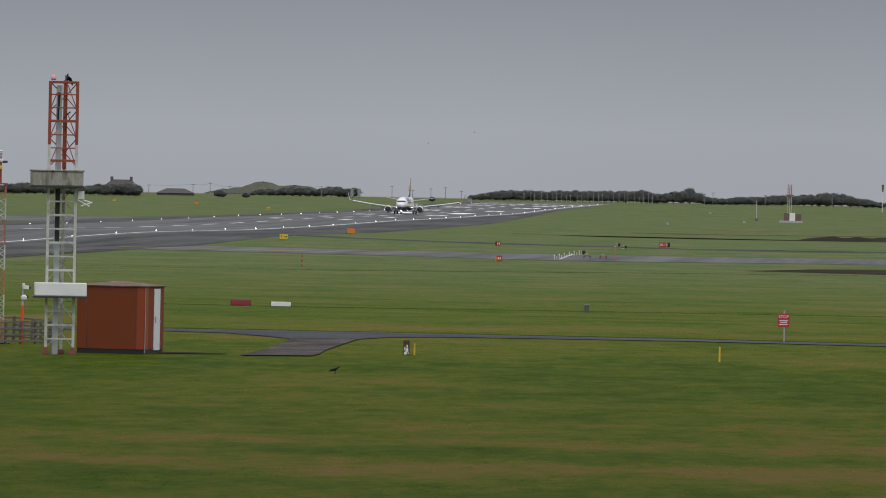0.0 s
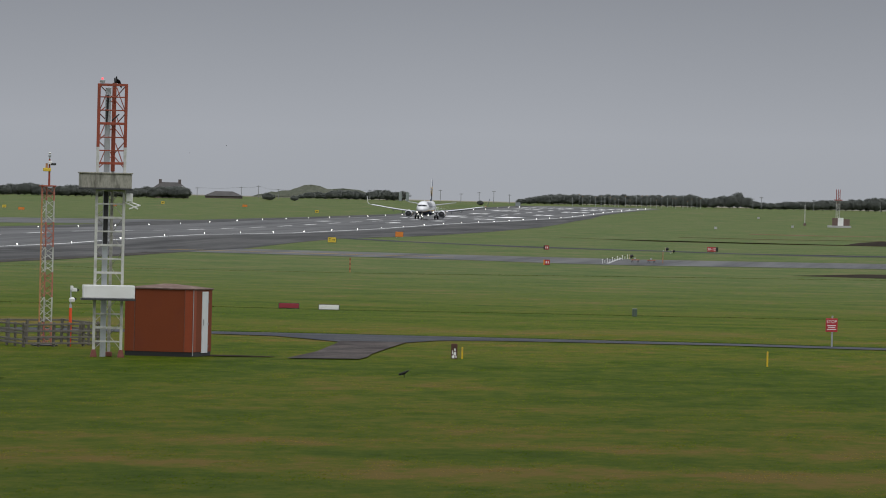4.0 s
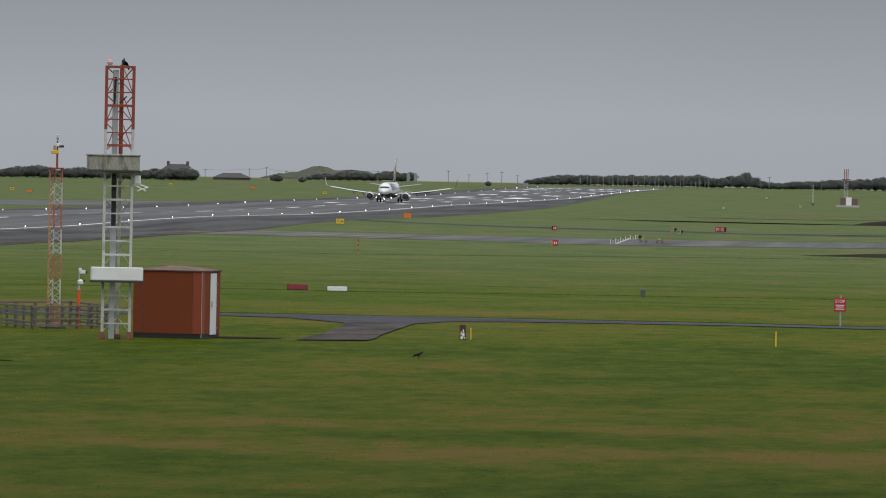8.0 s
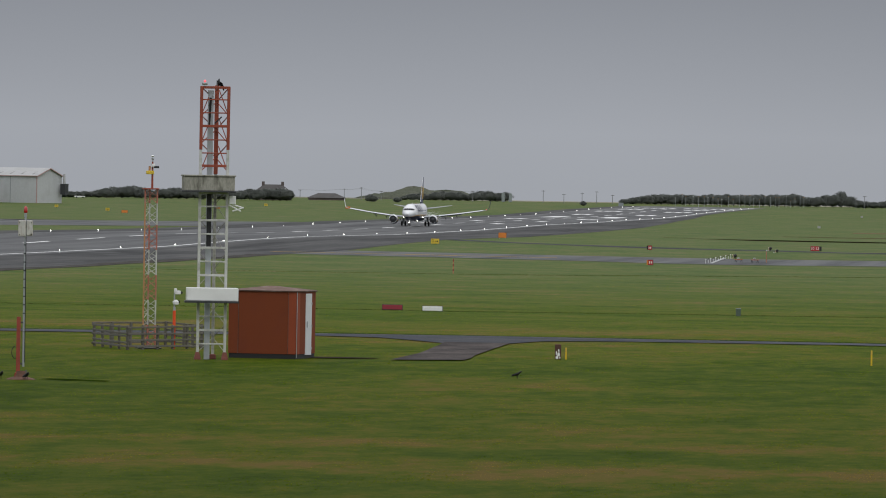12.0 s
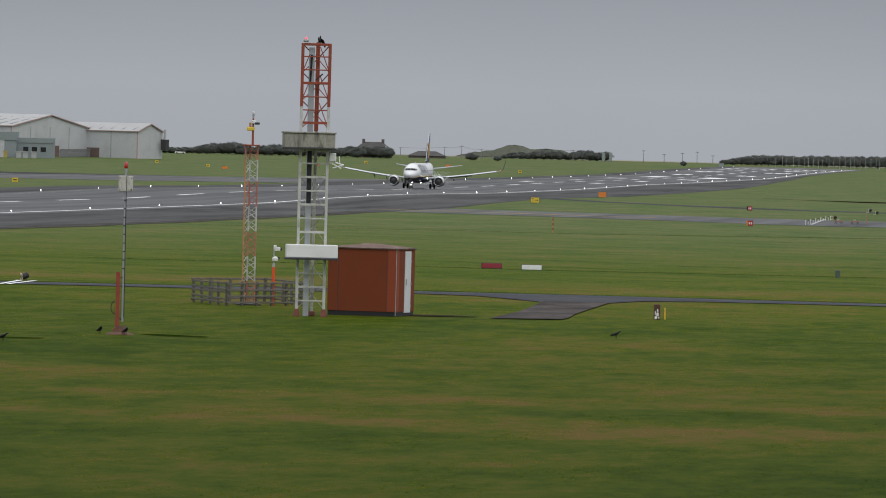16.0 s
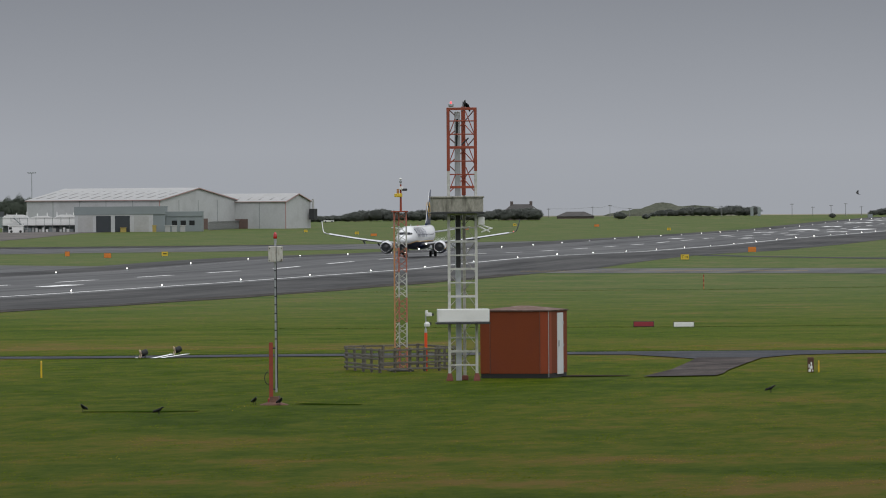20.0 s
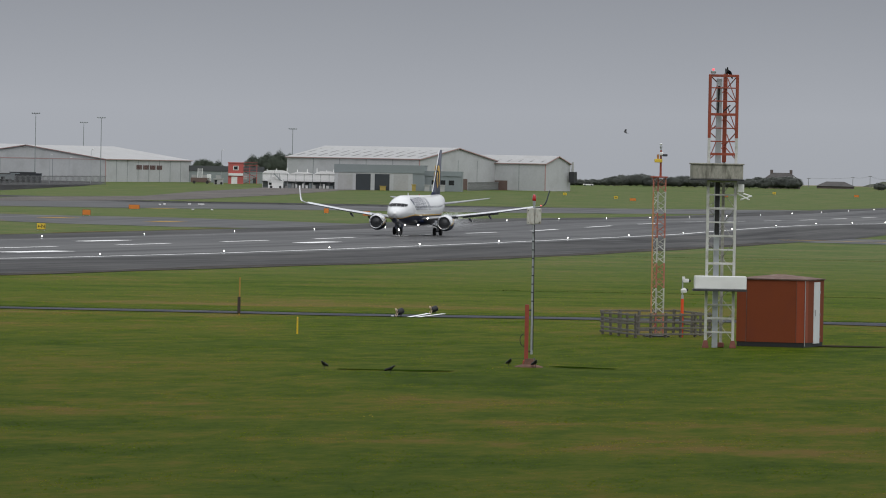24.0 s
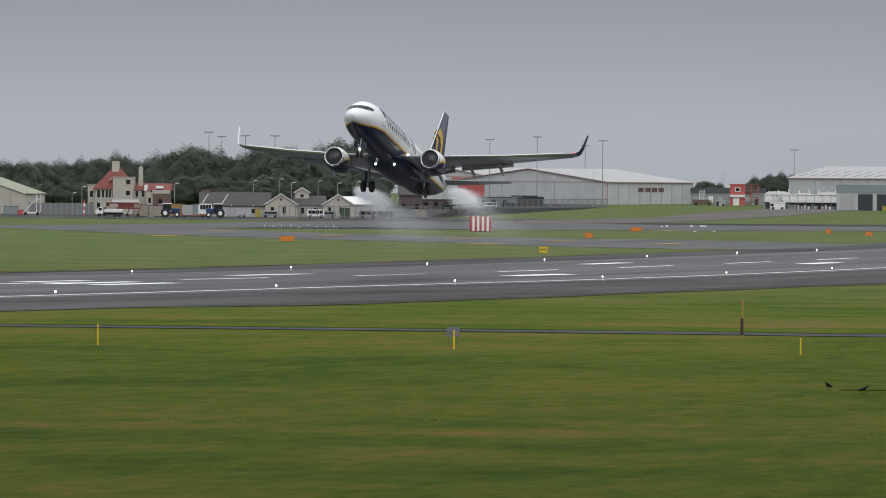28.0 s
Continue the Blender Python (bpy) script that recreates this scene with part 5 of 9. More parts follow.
def build_beacon():
    t = thing("obstruction_beacon", stand(-8.89, 244.6), "thin grey beacon pole with white box and red lamp", "beacon")
    part("footing", lathe([(0.55, -0.02), (0.48, 0.03), (0.24, 0.10), (0.16, 0.3)], seg=10), REDEARTH, t, "reddish earth footing")
    part("post", loft([[(-0.17, -0.07, z), (-0.03, -0.07, z), (-0.03, 0.07, z), (-0.17, 0.07, z)] for z in (0.0, 2.2)]), POSTRED, t, "red painted timber post")
    part("post_foot", box(-0.22, 0.02, -0.12, 0.12, 0.0, 0.25, 0.03), POSTRED, t)
    part("pole", rod((0.08, 0, 0.45), (0.08, 0, 5.75), 0.042, 0.036, 8), GALV, t, "grey pole")
    part("pole_bracket", rod((-0.08, 0, 0.55), (0.08, 0, 0.55), 0.03, 0.03, 6), DARKGREY, t)
    part("pole_bracket", rod((-0.08, 0, 2.0), (0.08, 0, 2.0), 0.03, 0.03, 6), DARKGREY, t)
    for k in range(9):
        part("clip", lathe([(0.05, 0.0), (0.05, 0.04)], (0.08, 0, 2.3 + 0.3 * k), "z", 8), DARKGREY, t)
    part("cable", rod((0.13, -0.03, 0.6), (0.11, -0.03, 5.0), 0.015, 0.015, 5), CABLE, t)
    bx = part("switch_box", box(-0.17, 0.10, -0.12, 0.12, 5.02, 5.58, 0.02), STAINEDBOX, t, "stained white equipment box")
    part("switch_box_half", box(0.12, 0.34, -0.10, 0.12, 5.04, 5.58, 0.02), STAINEDBOX, t, "stained white equipment box")
    for x, z in ((-0.12, 5.08), (-0.12, 5.5), (0.29, 5.1), (0.29, 5.5)):
        part("bolt", box(x - 0.015, x + 0.015, -0.135, -0.11, z - 0.015, z + 0.015), BLACK, bx)
    part("lamp_neck", rod((0.08, 0, 5.7), (0.08, 0, 5.84), 0.05, 0.05, 8), GALV, t)
    part("lamp", lathe([(0.06, 5.84), (0.068, 5.88), (0.064, 6.0), (0.04, 6.06), (0.0, 6.08)], (0.08, 0, 0), "z", 12), RED_GLASS, t, "red lamp lens", True)
    c = bmesh.new()
    pts = [(-0.2 - 0.13 * math.sin(u), -0.05, 0.95 + 0.22 * math.cos(u)) for u in np.linspace(0, 6.0, 12)]
    for p, q in zip(pts, pts[1:]):
        rod(p, q, 0.014, 0.014, 5, c)
    part("cable_coil", c, CABLE, t)


# ---- small things on the grass ----
def board(name, az, r, w, h, lift, material, label, category, group="", legs=True, text="", text_mat=BLACK, depth=0.12, turn=0.0, size=0.8):
    t = thing(name, stand(az, r, turn), label, category, group)
    part("panel", box(-w / 2, w / 2, -depth / 2, depth / 2, lift, lift + h, 0.015), material, t)
    part("panel_frame", box(-w / 2 - 0.03, w / 2 + 0.03, -depth / 2 + 0.02, depth / 2 + 0.02, lift - 0.03, lift + h + 0.03), DARKGREY, t)
    if legs:
        for x in (-w * 0.36, w * 0.36):
            part("leg", rod((x, 0, 0), (x, 0, lift), 0.035, 0.035, 6), GALV, t)
    if text:
        write(t, text, (0, -depth / 2 - 0.012, lift + h / 2), h * size, text_mat)
    return t


def write(parent, text, at, height, material):
    cu = bpy.data.curves.new("lettering", "FONT")
    cu.body, cu.size, cu.align_x, cu.align_y, cu.extrude = text, height, "CENTER", "CENTER", 0.003
    tmp = bpy.data.objects.new("lettering_tmp", cu)
    me = bpy.data.meshes.new_from_object(tmp)
    bpy.data.objects.remove(tmp)
    bpy.data.curves.remove(cu)
    me.materials.clear()
    me.materials.append(material)
    ob = new("lettering", me)
    ob.parent = parent
    ob.matrix_basis = pose(*at, 90, 0, 0)
    return ob


def arrow(parent, at, long, height, material, way=1):
    x, y, z = at
    bm = prism([(x - way * long / 2, z - height * 0.07), (x + way * long * 0.1, z - height * 0.07), (x + way * long * 0.1, z - height * 0.25), (x + way * long / 2, z), (x + way * long * 0.1, z + height * 0.25), (x + way * long * 0.1, z + height * 0.07), (x - way * long / 2, z + height * 0.07)], y, y - 0.006)
    part("arrow", bm, material, parent)


def yellow_post(az, r, h):
    t = thing("marker_post", stand(az, r), "short yellow marker post in the grass", "post", "yellow marker posts")
    part("stake", loft([[(x * s, y * s, z) for x, y in ((-0.034, -0.03), (0.034, -0.03), (0.034, 0.03), (-0.034, 0.03))] for z, s in ((0, 1), (h - 0.03, 1), (h, 0.6))]), PAINTY, t)
    part("reflector", box(-0.028, 0.028, -0.04, -0.028, h - 0.16, h - 0.06), LINE_Y, t)


def build_grass_things():
    t = thing("old_marker", stand(-4.47, 286), "rusty brown marker block with peeling white paint", "marker")
    part("block", box(-0.16, 0.10, -0.1, 0.1, 0, 0.62, 0.015), mat("rusty_peeling_paint", (0.085, 0.040, 0.028), 0.85, vary=0.2, scale=3, dirt=(0.62, 0.60, 0.58), dirt_amount=0.0), t, "rusty brown block")
    for patch in ([(-0.12, 0.03), (-0.03, 0.02), (-0.01, 0.12), (-0.06, 0.17), (-0.13, 0.11)], [(-0.05, 0.16), (0.04, 0.13), (0.05, 0.25), (0.0, 0.31), (-0.06, 0.24)], [(-0.12, 0.2), (-0.08, 0.19), (-0.07, 0.33), (-0.11, 0.36)], [(-0.03, 0.33), (0.03, 0.31), (0.02, 0.42), (-0.03, 0.44)], [(0.03, 0.04), (0.08, 0.05), (0.07, 0.12), (0.02, 0.10)]):
        part("paint_patch", prism(patch, -0.106, -0.098), PAINTW, t, "peeling white paint")
    yellow_post(-4.41, 286.2, 0.48)
    yellow_post(-1.90, 285, 0.62)
    yellow_post(-10.80, 286, 0.70)
    yellow_post(-13.65, 290, 0.80)
    yellow_post(-16.58, 292, 0.87)
    t = thing("stop_sign", stand(-1.38, 328), "red stop sign board with white lettering on a grey pole", "sign")
    part("pole", rod((0.03, 0.06, 0), (0.03, 0.06, 1.48), 0.04, 0.04, 8), GALV, t)
    part("panel", box(-0.28, 0.28, -0.02, 0.02, 0.72, 1.36, 0.01), SIGNR, t)
    write(t, "STOP", (0, -0.026, 1.2), 0.2, PAINTW)
    for z, w in ((1.02, 0.40), (0.94, 0.34), (0.84, 0.42)):
        part("lettering_bar", box(-w / 2, w / 2, -0.03, -0.02, z - 0.018, z + 0.018), PAINTW, t)
    t = thing("cable_cabinet", stand(-3.00, 472, 20), "small grey-green cable cabinet on the grass", "cabinet")
    part("body", box(-0.14, 0.14, -0.13, 0.13, 0, 0.50, 0.015), YARDGREEN, t)
    part("lid", box(-0.15, 0.15, -0.14, 0.14, 0.50, 0.54, 0.01), GREYBOX, t)
    t = thing("striped_pole", stand(-5.35, 788), "thin red and white striped pole", "pole")
    for k in range(6):
        part("band", rod((0, 0, 0.27 * k), (0, 0, 0.27 * k + 0.27), 0.07, 0.07, 8), MASTORANGE if k % 2 == 0 else POSTRED, t)
    board("marker_board", -5.845, 470, 1.34, 0.31, 0.06, MAROON, "low maroon marker board on the grass", "board", "low marker boards", turn=-6)
    board("marker_board", -5.515, 467, 1.34, 0.31, 0.05, PAINTW, "low white marker board on the grass", "board", "low marker boards", turn=-6)
    t = board("taxi_sign", -5.503, 1168, 1.38, 0.84, 0.11, SIGNY, "yellow taxiway sign with black letter and arrow", "sign", "airfield signs")
    write(t, "T", (-0.35, -0.075, 0.53), 0.7, BLACK)
    arrow(t, (0.28, -0.07, 0.53), 0.6, 0.6, BLACK, 1)
    t = board("taxi_sign", -12.92, 956, 1.18, 0.82, 0.25, SIGNY, "yellow taxiway sign with black arrow and letter", "sign", "airfield signs")
    write(t, "N", (0.25, -0.075, 0.66), 0.68, BLACK)
    arrow(t, (-0.27, -0.07, 0.66), 0.5, 0.6, BLACK, -1)
    for az, r, w, h in ((-4.95, 1332, 1.5, 0.95), (-12.55, 1190, 1.35, 0.85), (-12.16, 1370, 2.1, 0.8), (-15.03, 1111, 2.2, 0.8), (-10.58, 1345, 0.9, 0.9), (-10.25, 1270, 1.3, 0.8), (-8.06, 2050, 1.8, 0.7), (-6.225, 2440, 1.7, 0.75), (-7.30, 2350, 1.6, 0.6)):
        board("sign_back", az, r, w, h, 0.2, SIGNO, "plain orange back of an airfield sign", "sign", "orange sign backs")
    for az, r in ((-9.78, 1330), (-8.20, 2150), (-8.62, 2300), (-6.9, 2500), (-5.633, 2255)):
        t = board("taxi_sign", az, r, 1.2, 0.8, 0.2, SIGNY, "small yellow taxiway sign", "sign", "airfield signs")
        part("lettering_bar", box(-0.35, 0.35, -0.075, -0.06, 0.5, 0.7), BLACK, t)
    t = board("runway_sign", -2.38, 1160, 1.42, 0.74, 0.10, SIGNR, "red runway sign reading 30-12 beside a small black panel", "sign", "airfield signs")
    write(t, "30-12", (0, -0.075, 0.47), 0.60, PAINTW)
    part("side_panel", box(0.75, 1.10, -0.05, 0.07, 0.10, 0.84, 0.01), BLACK, t)
    for az, r, lift, side_m in ((-3.735, 1136, 0.10, BLACK), (-3.727, 926, 0.06, SIGNO)):
        t = board("runway_sign", az, r, 0.62, 0.66, lift, SIGNR, "red runway sign with white marks on posts", "sign", "airfield signs")
        part("side_panel", box(-0.52, -0.33, -0.05, 0.05, lift, lift + 0.66), side_m, t)
        for x in (-0.15, 0.12):
            part("lettering_bar", box(x - 0.07, x + 0.07, -0.075, -0.06, lift + 0.18, lift + 0.48), PAINTW, t)
    # the two approach light units by the road, and the strokes painted beside them
    PAINT_STROKES = (((-55.25, 317.2), (-55.78, 325.6), 0.22), ((-54.88, 317.3), (-55.05, 320.5), 0.20), ((-55.05, 320.5), (-55.22, 326.6), 0.22))
    CREAM = mat("cream_cover", (0.62, 0.47, 0.34), 0.6)
    for az, r, turn, big in ((-9.974, 323.5, 20, 0.72), (-9.695, 332.0, 20, 0.72), (-3.045, 1046, 10, 1.15), (-2.754, 1158, 10, 1.1), (-2.698, 1132, 10, 0.95)):
        t = thing("approach_light_unit", stand(az, r, turn) @ Matrix.Scale(big, 4), "black and cream approach light unit on short legs beside the pavement", "light unit", "approach light units")
        part("drum", lathe([(0.0, -0.24), (0.17, -0.22), (0.20, -0.12), (0.20, 0.16), (0.16, 0.22), (0.0, 0.23)], (0, 0, 0), "x", 14), BLACK, t, "black drum-shaped lamp", True).matrix_basis = pose(0.16, 0, 0.36, 0, -24, 0)
        part("face", lathe([(0.0, -0.03), (0.13, -0.02), (0.15, 0.03), (0.0, 0.03)], (0, 0, 0), "x", 12), CREAM, t, "cream lamp face", True).matrix_basis = pose(-0.12, 0, 0.42, 0, -24, 0)
        for y in (-0.14, 0.14):
            part("fork_leg", rod((-0.16, y, 0), (-0.02, y, 0.36), 0.028, 0.028, 6), CREAM, t)
            part("fork_leg", rod((0.22, y, 0), (0.16, y, 0.32), 0.022, 0.022, 6), BLACK, t)
        part("connector", box(-0.46, -0.3, -0.08, 0.08, 0, 0.09, 0.015), PAINTW, t, "white connector box")
    for (x0, y0), (x1, y1), w in PAINT_STROKES:
        ang = math.degrees(math.atan2(y1 - y0, x1 - x0))
        ob = new("painted_stroke", mesh_of(box(0, math.hypot(x1 - x0, y1 - y0), -w / 2, w / 2, 0.0, 0.006), "painted_stroke", LINE))
        ob.matrix_basis = pose(x0, y0, max(terr(x0, y0), terr(x1, y1)) + 0.036, 0, 0, ang)
        tagged(ob, "white painted stroke on the perimeter road", "road marking", "white road strokes", "structure")
    t = thing("striped_pole", stand(-2.778, 988), "thin faded orange pole on the taxiway edge", "pole")
    for k in range(6):
        part("band", rod((0, 0, 0.27 * k), (0, 0, 0.27 * k + 0.27), 0.055, 0.055, 8), MASTORANGE if k % 2 == 0 else MASTFADED, t)
    t = thing("snow_pole", stand(-11.28, 320), "tall thin yellow pole with a dark brown sleeve", "pole")
    part("pole", rod((0, 0, 0), (0, 0, 1.75), 0.038, 0.034, 8), mat("brown_yellow_paint", (0.36, 0.20, 0.045), 0.6, vary=0.2, scale=4), t, "scuffed yellow pole")
    part("sleeve", box(-0.09, 0.05, -0.06, 0.06, 0.10, 0.86, 0.012), mat("dark_brown_sleeve", (0.045, 0.032, 0.026), 0.8, vary=0.2), t, "dark brown timber sleeve")
    t = thing("small_board", stand(-13.66, 300), "small plain grey board behind a yellow post", "board")
    part("panel", box(-0.29, 0.29, -0.015, 0.015, 0.30, 0.72, 0.008), mat("weathered_grey_board", (0.135, 0.150, 0.155), 0.7, vary=0.2, scale=3), t)
    for x in (-0.2, 0.2):
        part("stake", box(x - 0.02, x + 0.02, 0.016, 0.04, 0, 0.6), OLDWOOD, t)
    # striped marker
    t = thing("striped_marker", stand(-13.44, 1323), "large red and white vertically striped marker board", "marker")
    for k in range(9):
        w = 4.1 / 9
        part("stripe_panel", box(-2.05 + w * k, -2.05 + w * k + w - 0.01, -0.8 + 0.02 * (k % 2), 0.8, 0.15, 2.95), SIGNR if k % 2 == 0 else PAINTW, t)
    part("skid", box(-2.0, 2.0, -0.75, 0.75, 0.0, 0.15), DARKGREY, t)
    # low lights row, markers and boxes beyond the runway
    for k in range(26):
        az = -15.22 + 0.024 * k + random.uniform(-0.004, 0.004)
        t = thing("marker_light", stand(az, 1335 + 25 * math.sin(k)), "low white marker light on a short stem", "marker light", "row of low marker lights")
        h = 0.45 + 0.3 * random.random() * (k % 3 == 0)
        part("stem", rod((0, 0, 0), (0, 0, h), 0.035, 0.035, 6), GREYBOX, t)
        part("head", box(-0.10, 0.10, -0.08, 0.08, h, h + 0.22, 0.02), PAINTW if k % 3 == 0 else GREYBOX, t)
    for az, r, w, h in ((-11.95, 1548, 0.5, 0.4), (-11.91, 1546, 0.5, 0.6), (-11.705, 1576, 0.7, 0.45), (-11.61, 1576, 1.4, 0.45), (-11.677, 1384, 0.5, 0.35), (-11.519, 1394, 0.5, 0.35)):
        t = thing("light_box", stand(az, r), "low white light box beside the taxiway", "light box", "taxiway light boxes")
        part("body", box(-w / 2, w / 2, -0.25, 0.25, 0.12, h, 0.03), PAINTW, t)
        for x in (-w * 0.3, w * 0.3):
            part("leg", rod((x, 0, 0), (x, 0, 0.14), 0.03, 0.03, 5), DARKGREY, t)
    for k in range(11):
        f = k / 10
        az, r = -3.275 + 0.205 * f, 962 + 82 * f
        t = thing("marker_light", stand(az, r), "short white light post on the taxiway edge", "marker light", "taxiway light posts")
        part("stem", rod((0, 0, 0), (0, 0, 0.5), 0.035, 0.035, 6), PAINTW, t)
        part("head", lathe([(0.06, 0.5), (0.08, 0.56), (0.05, 0.64), (0, 0.66)], seg=8), BLACK if k % 2 else PAINTW, t)
    ob = new("ground_plate", mesh_of(box(-0.2, 0.2, -40, 40, 0, 0.05), "ground_plate", CLADROOF))
    ob.matrix_basis = stand(-3.172, 1003, -1.4, 0.06)
    tagged(ob, "long white plate under the light posts", "plate", "white plates")
    for az, r in ((-3.005, 987), (-2.872, 985)):
        t = thing("trestle", stand(az, r), "small orange and white trestle on the taxiway", "trestle", "trestles")
        for x in (-0.4, 0.4):
            part("leg", rod((x - 0.15, 0, 0), (x, 0, 0.42), 0.035, 0.035, 5), DARKGREY, t)
            part("leg", rod((x + 0.15, 0, 0), (x, 0, 0.42), 0.035, 0.035, 5), DARKGREY, t)
        part("beam", box(-0.6, 0.6, -0.06, 0.06, 0.36, 0.48, 0.01), MASTFADED, t)
        part("top_box", box(-0.2, 0.1, -0.1, 0.1, 0.48, 0.72, 0.02), CLADROOF, t)
    for az, r in ((-2.35, 1890), (-1.72, 2050), (-2.0, 2450)):
        t = thing("white_cabinet", stand(az, r), "small white cabinet far off on the grass", "cabinet", "far white cabinets")
        part("body", box(-0.4, 0.4, -0.3, 0.3, 0, 0.6, 0.03), CLADROOF, t)
        part("lid", box(-0.44, 0.44, -0.34, 0.34, 0.6, 0.66), GALV, t)
    dashes("short yellow taxiway marking", ((-277, 1147, 76, 3.2, 10), (-257, 1078, 76, 3.6, 11), (-255, 1124, 76, 3.2, 10), (-232.5, 1103, 76, 3.2, 10), (-327, 1138, 76, 4.0, 8), (-306, 1168, 76, 3.2, 10), (-345, 1235, 76, 3.2, 9), (-300, 1420, 76, 3.0, 9), (-108, 1012, 70, 30, 1.0), (-90, 1004, 70, 24, 1.0)))


# ---- crows ----
def crow_mesh(flying=False):
    """A crow of one mesh for the body, with wings, tail, legs and bill as parts."""
    t = thing("crow", pose(0, 0, 0), "black crow in flight with spread wings" if flying else "black crow standing on the grass", "bird", "crows in flight" if flying else "crows on the grass")
    bm = loft([[(w * math.cos(a), y, z + h * math.sin(a)) for a in np.linspace(0, 2 * math.pi, 11)[:-1]] for y, z, w, h in ((-0.21, 0.34, 0.012, 0.012), (-0.18, 0.345, 0.038, 0.036), (-0.13, 0.33, 0.045, 0.045), (-0.08, 0.28, 0.062, 0.06), (0.0, 0.23, 0.085, 0.08), (0.1, 0.19, 0.07, 0.06), (0.18, 0.16, 0.035, 0.03))])
    part("body", bm, CROW, t, smooth=True)
    part("bill", rod((0, -0.19, 0.345), (0, -0.27, 0.33), 0.018, 0.003, 6), CROW, t)
    part("tail", loft([[(-w, y, z), (w, y, z), (w, y, z - 0.015), (-w, y, z - 0.015)] for y, z, w in ((0.14, 0.17, 0.035), (0.34, 0.12, 0.055))]), CROW, t)
    if not flying:
        for s in (-1, 1):
            part("wing", loft([[(s * (0.07 + dx), y, z) for dx, z in ((0.0, z0 + 0.05), (0.02, z0), (0.0, z0 - 0.05), (-0.02, z0))] for y, z0 in ((-0.06, 0.27), (0.08, 0.22), (0.28, 0.15))]), CROW, t)
            part("leg", rod((s * 0.04, 0.02, 0.0), (s * 0.04, 0.02, 0.17), 0.008, 0.012, 5), CROW, t)
    for ch in t.children:
        ch.data.transform(Matrix.Scale(0.76, 4))
    return t


def build_crows():
    c, pacing = crow_mesh(), []
    spots = [(-4.84, 254.5, 70), (-10.58, 238, -30), (-10.10, 234, 60), (-9.05, 245, 20), (-8.84, 244, 25), (-8.86, 246, 150)]
    c.matrix_basis = stand(*spots[0])
    for az, r, turn in spots[1:]:
        crow = copy_thing(c, stand(az, r, turn))
        if az < -10:
            pacing.append(crow)
    pacing.append(c)
    return pacing


# ---- hangars and buildings ----
def hall(name, az, r, theta, La, Lb, eave, ridge, ridge_on, label, wall=CLADGREY, roof=CLADROOF, trim=TRIMRED, bays=(4, 4), rooflights=0):
    """A gabled hall seen on its corner. The corner stands at az, r; one wall runs left (La), one right (Lb).
    Local x runs along the left wall towards the corner (the corner at 0, the wall on negative x), local y along the right wall.
    ridge_on 'left': the ridge runs along the left wall, so the gable is the right wall."""
    t = thing(name, stand(az, r, -theta), label, "hangar")
    T = 0.3
    if ridge_on == "left":
        gab = [(0, 0), (Lb, 0), (Lb, eave), (Lb / 2, ridge), (0, eave)]
        for x0, x1 in ((-T, 0), (-La, -La + T)):
            part("gable_wall", loft([[(x, y, z) for y, z in gab] for x in (x0, x1)]), wall, t)
        part("side_wall", box(-La + T, -T, 0, T, 0, eave), wall, t)
        part("side_wall", box(-La + T, -T, Lb - T, Lb, 0, eave), wall, t)
        for (ya, za), (yb, zb) in (((-0.5, eave - 0.12), (Lb / 2, ridge + 0.12)), ((Lb / 2, ridge + 0.12), (Lb + 0.5, eave - 0.12))):
            part("roof_slope", loft([[(x, ya, za), (x, yb, zb), (x, yb, zb + 0.3), (x, ya, za + 0.3)] for x in (-La - 0.5, 0.5)]), roof, t, "pale grey sheet roof")
        for (ya, za), (yb, zb) in (((-0.5, eave - 0.25), (Lb / 2, ridge - 0.0)), ((Lb / 2, ridge - 0.0), (Lb + 0.5, eave - 0.25))):
            part("verge_trim", loft([[(x, ya, za), (x, yb, zb), (x, yb, zb + 0.30), (x, ya, za + 0.30)] for x in (0.5, 0.62)]), trim, t)
        part("eaves_trim", box(-La - 0.5, 0.5, -0.62, -0.5, eave - 0.1, eave + 0.15), trim, t)
        for k in range(rooflights):
            for row in range(3):
                x = -La + La * (k + 0.5) / rooflights
                f0, f1 = 0.12 + 0.29 * row, 0.32 + 0.29 * row
                part("rooflight", loft([[(xx, Lb / 2 * f, eave + (ridge - eave) * f + 0.32 + dz) for f, dz in ((f0, 0), (f1, 0), (f1, 0.06), (f0, 0.06))] for xx in (x - 0.45, x + 0.45)]), ROOFLIGHT, t)
    else:
        gab = [(0, 0), (-La, 0), (-La, eave), (-La / 2, ridge), (0, eave)]
        for y0, y1 in ((0, T), (Lb - T, Lb)):
            part("gable_wall", loft([[(x, y, z) for x, z in gab] for y in (y0, y1)]), wall, t)
        part("side_wall", box(-T, 0, T, Lb - T, 0, eave), wall, t)
        part("side_wall", box(-La, -La + T, T, Lb - T, 0, eave), wall, t)
        for (xa, za), (xb, zb) in (((0.5, eave - 0.12), (-La / 2, ridge + 0.12)), ((-La / 2, ridge + 0.12), (-La - 0.5, eave - 0.12))):
            part("roof_slope", loft([[(xa, y, za), (xb, y, zb), (xb, y, zb + 0.3), (xa, y, za + 0.3)] for y in (-0.5, Lb + 0.5)]), roof, t, "pale grey sheet roof")
            part("verge_trim", loft([[(xa, y, za + 0.02), (xb, y, zb + 0.02), (xb, y, zb + 0.3), (xa, y, za + 0.3)] for y in (-0.62, -0.5)]), trim, t)
        part("eaves_trim", box(0.5, 0.62, -0.5, Lb + 0.5, eave - 0.1, eave + 0.15), trim, t)
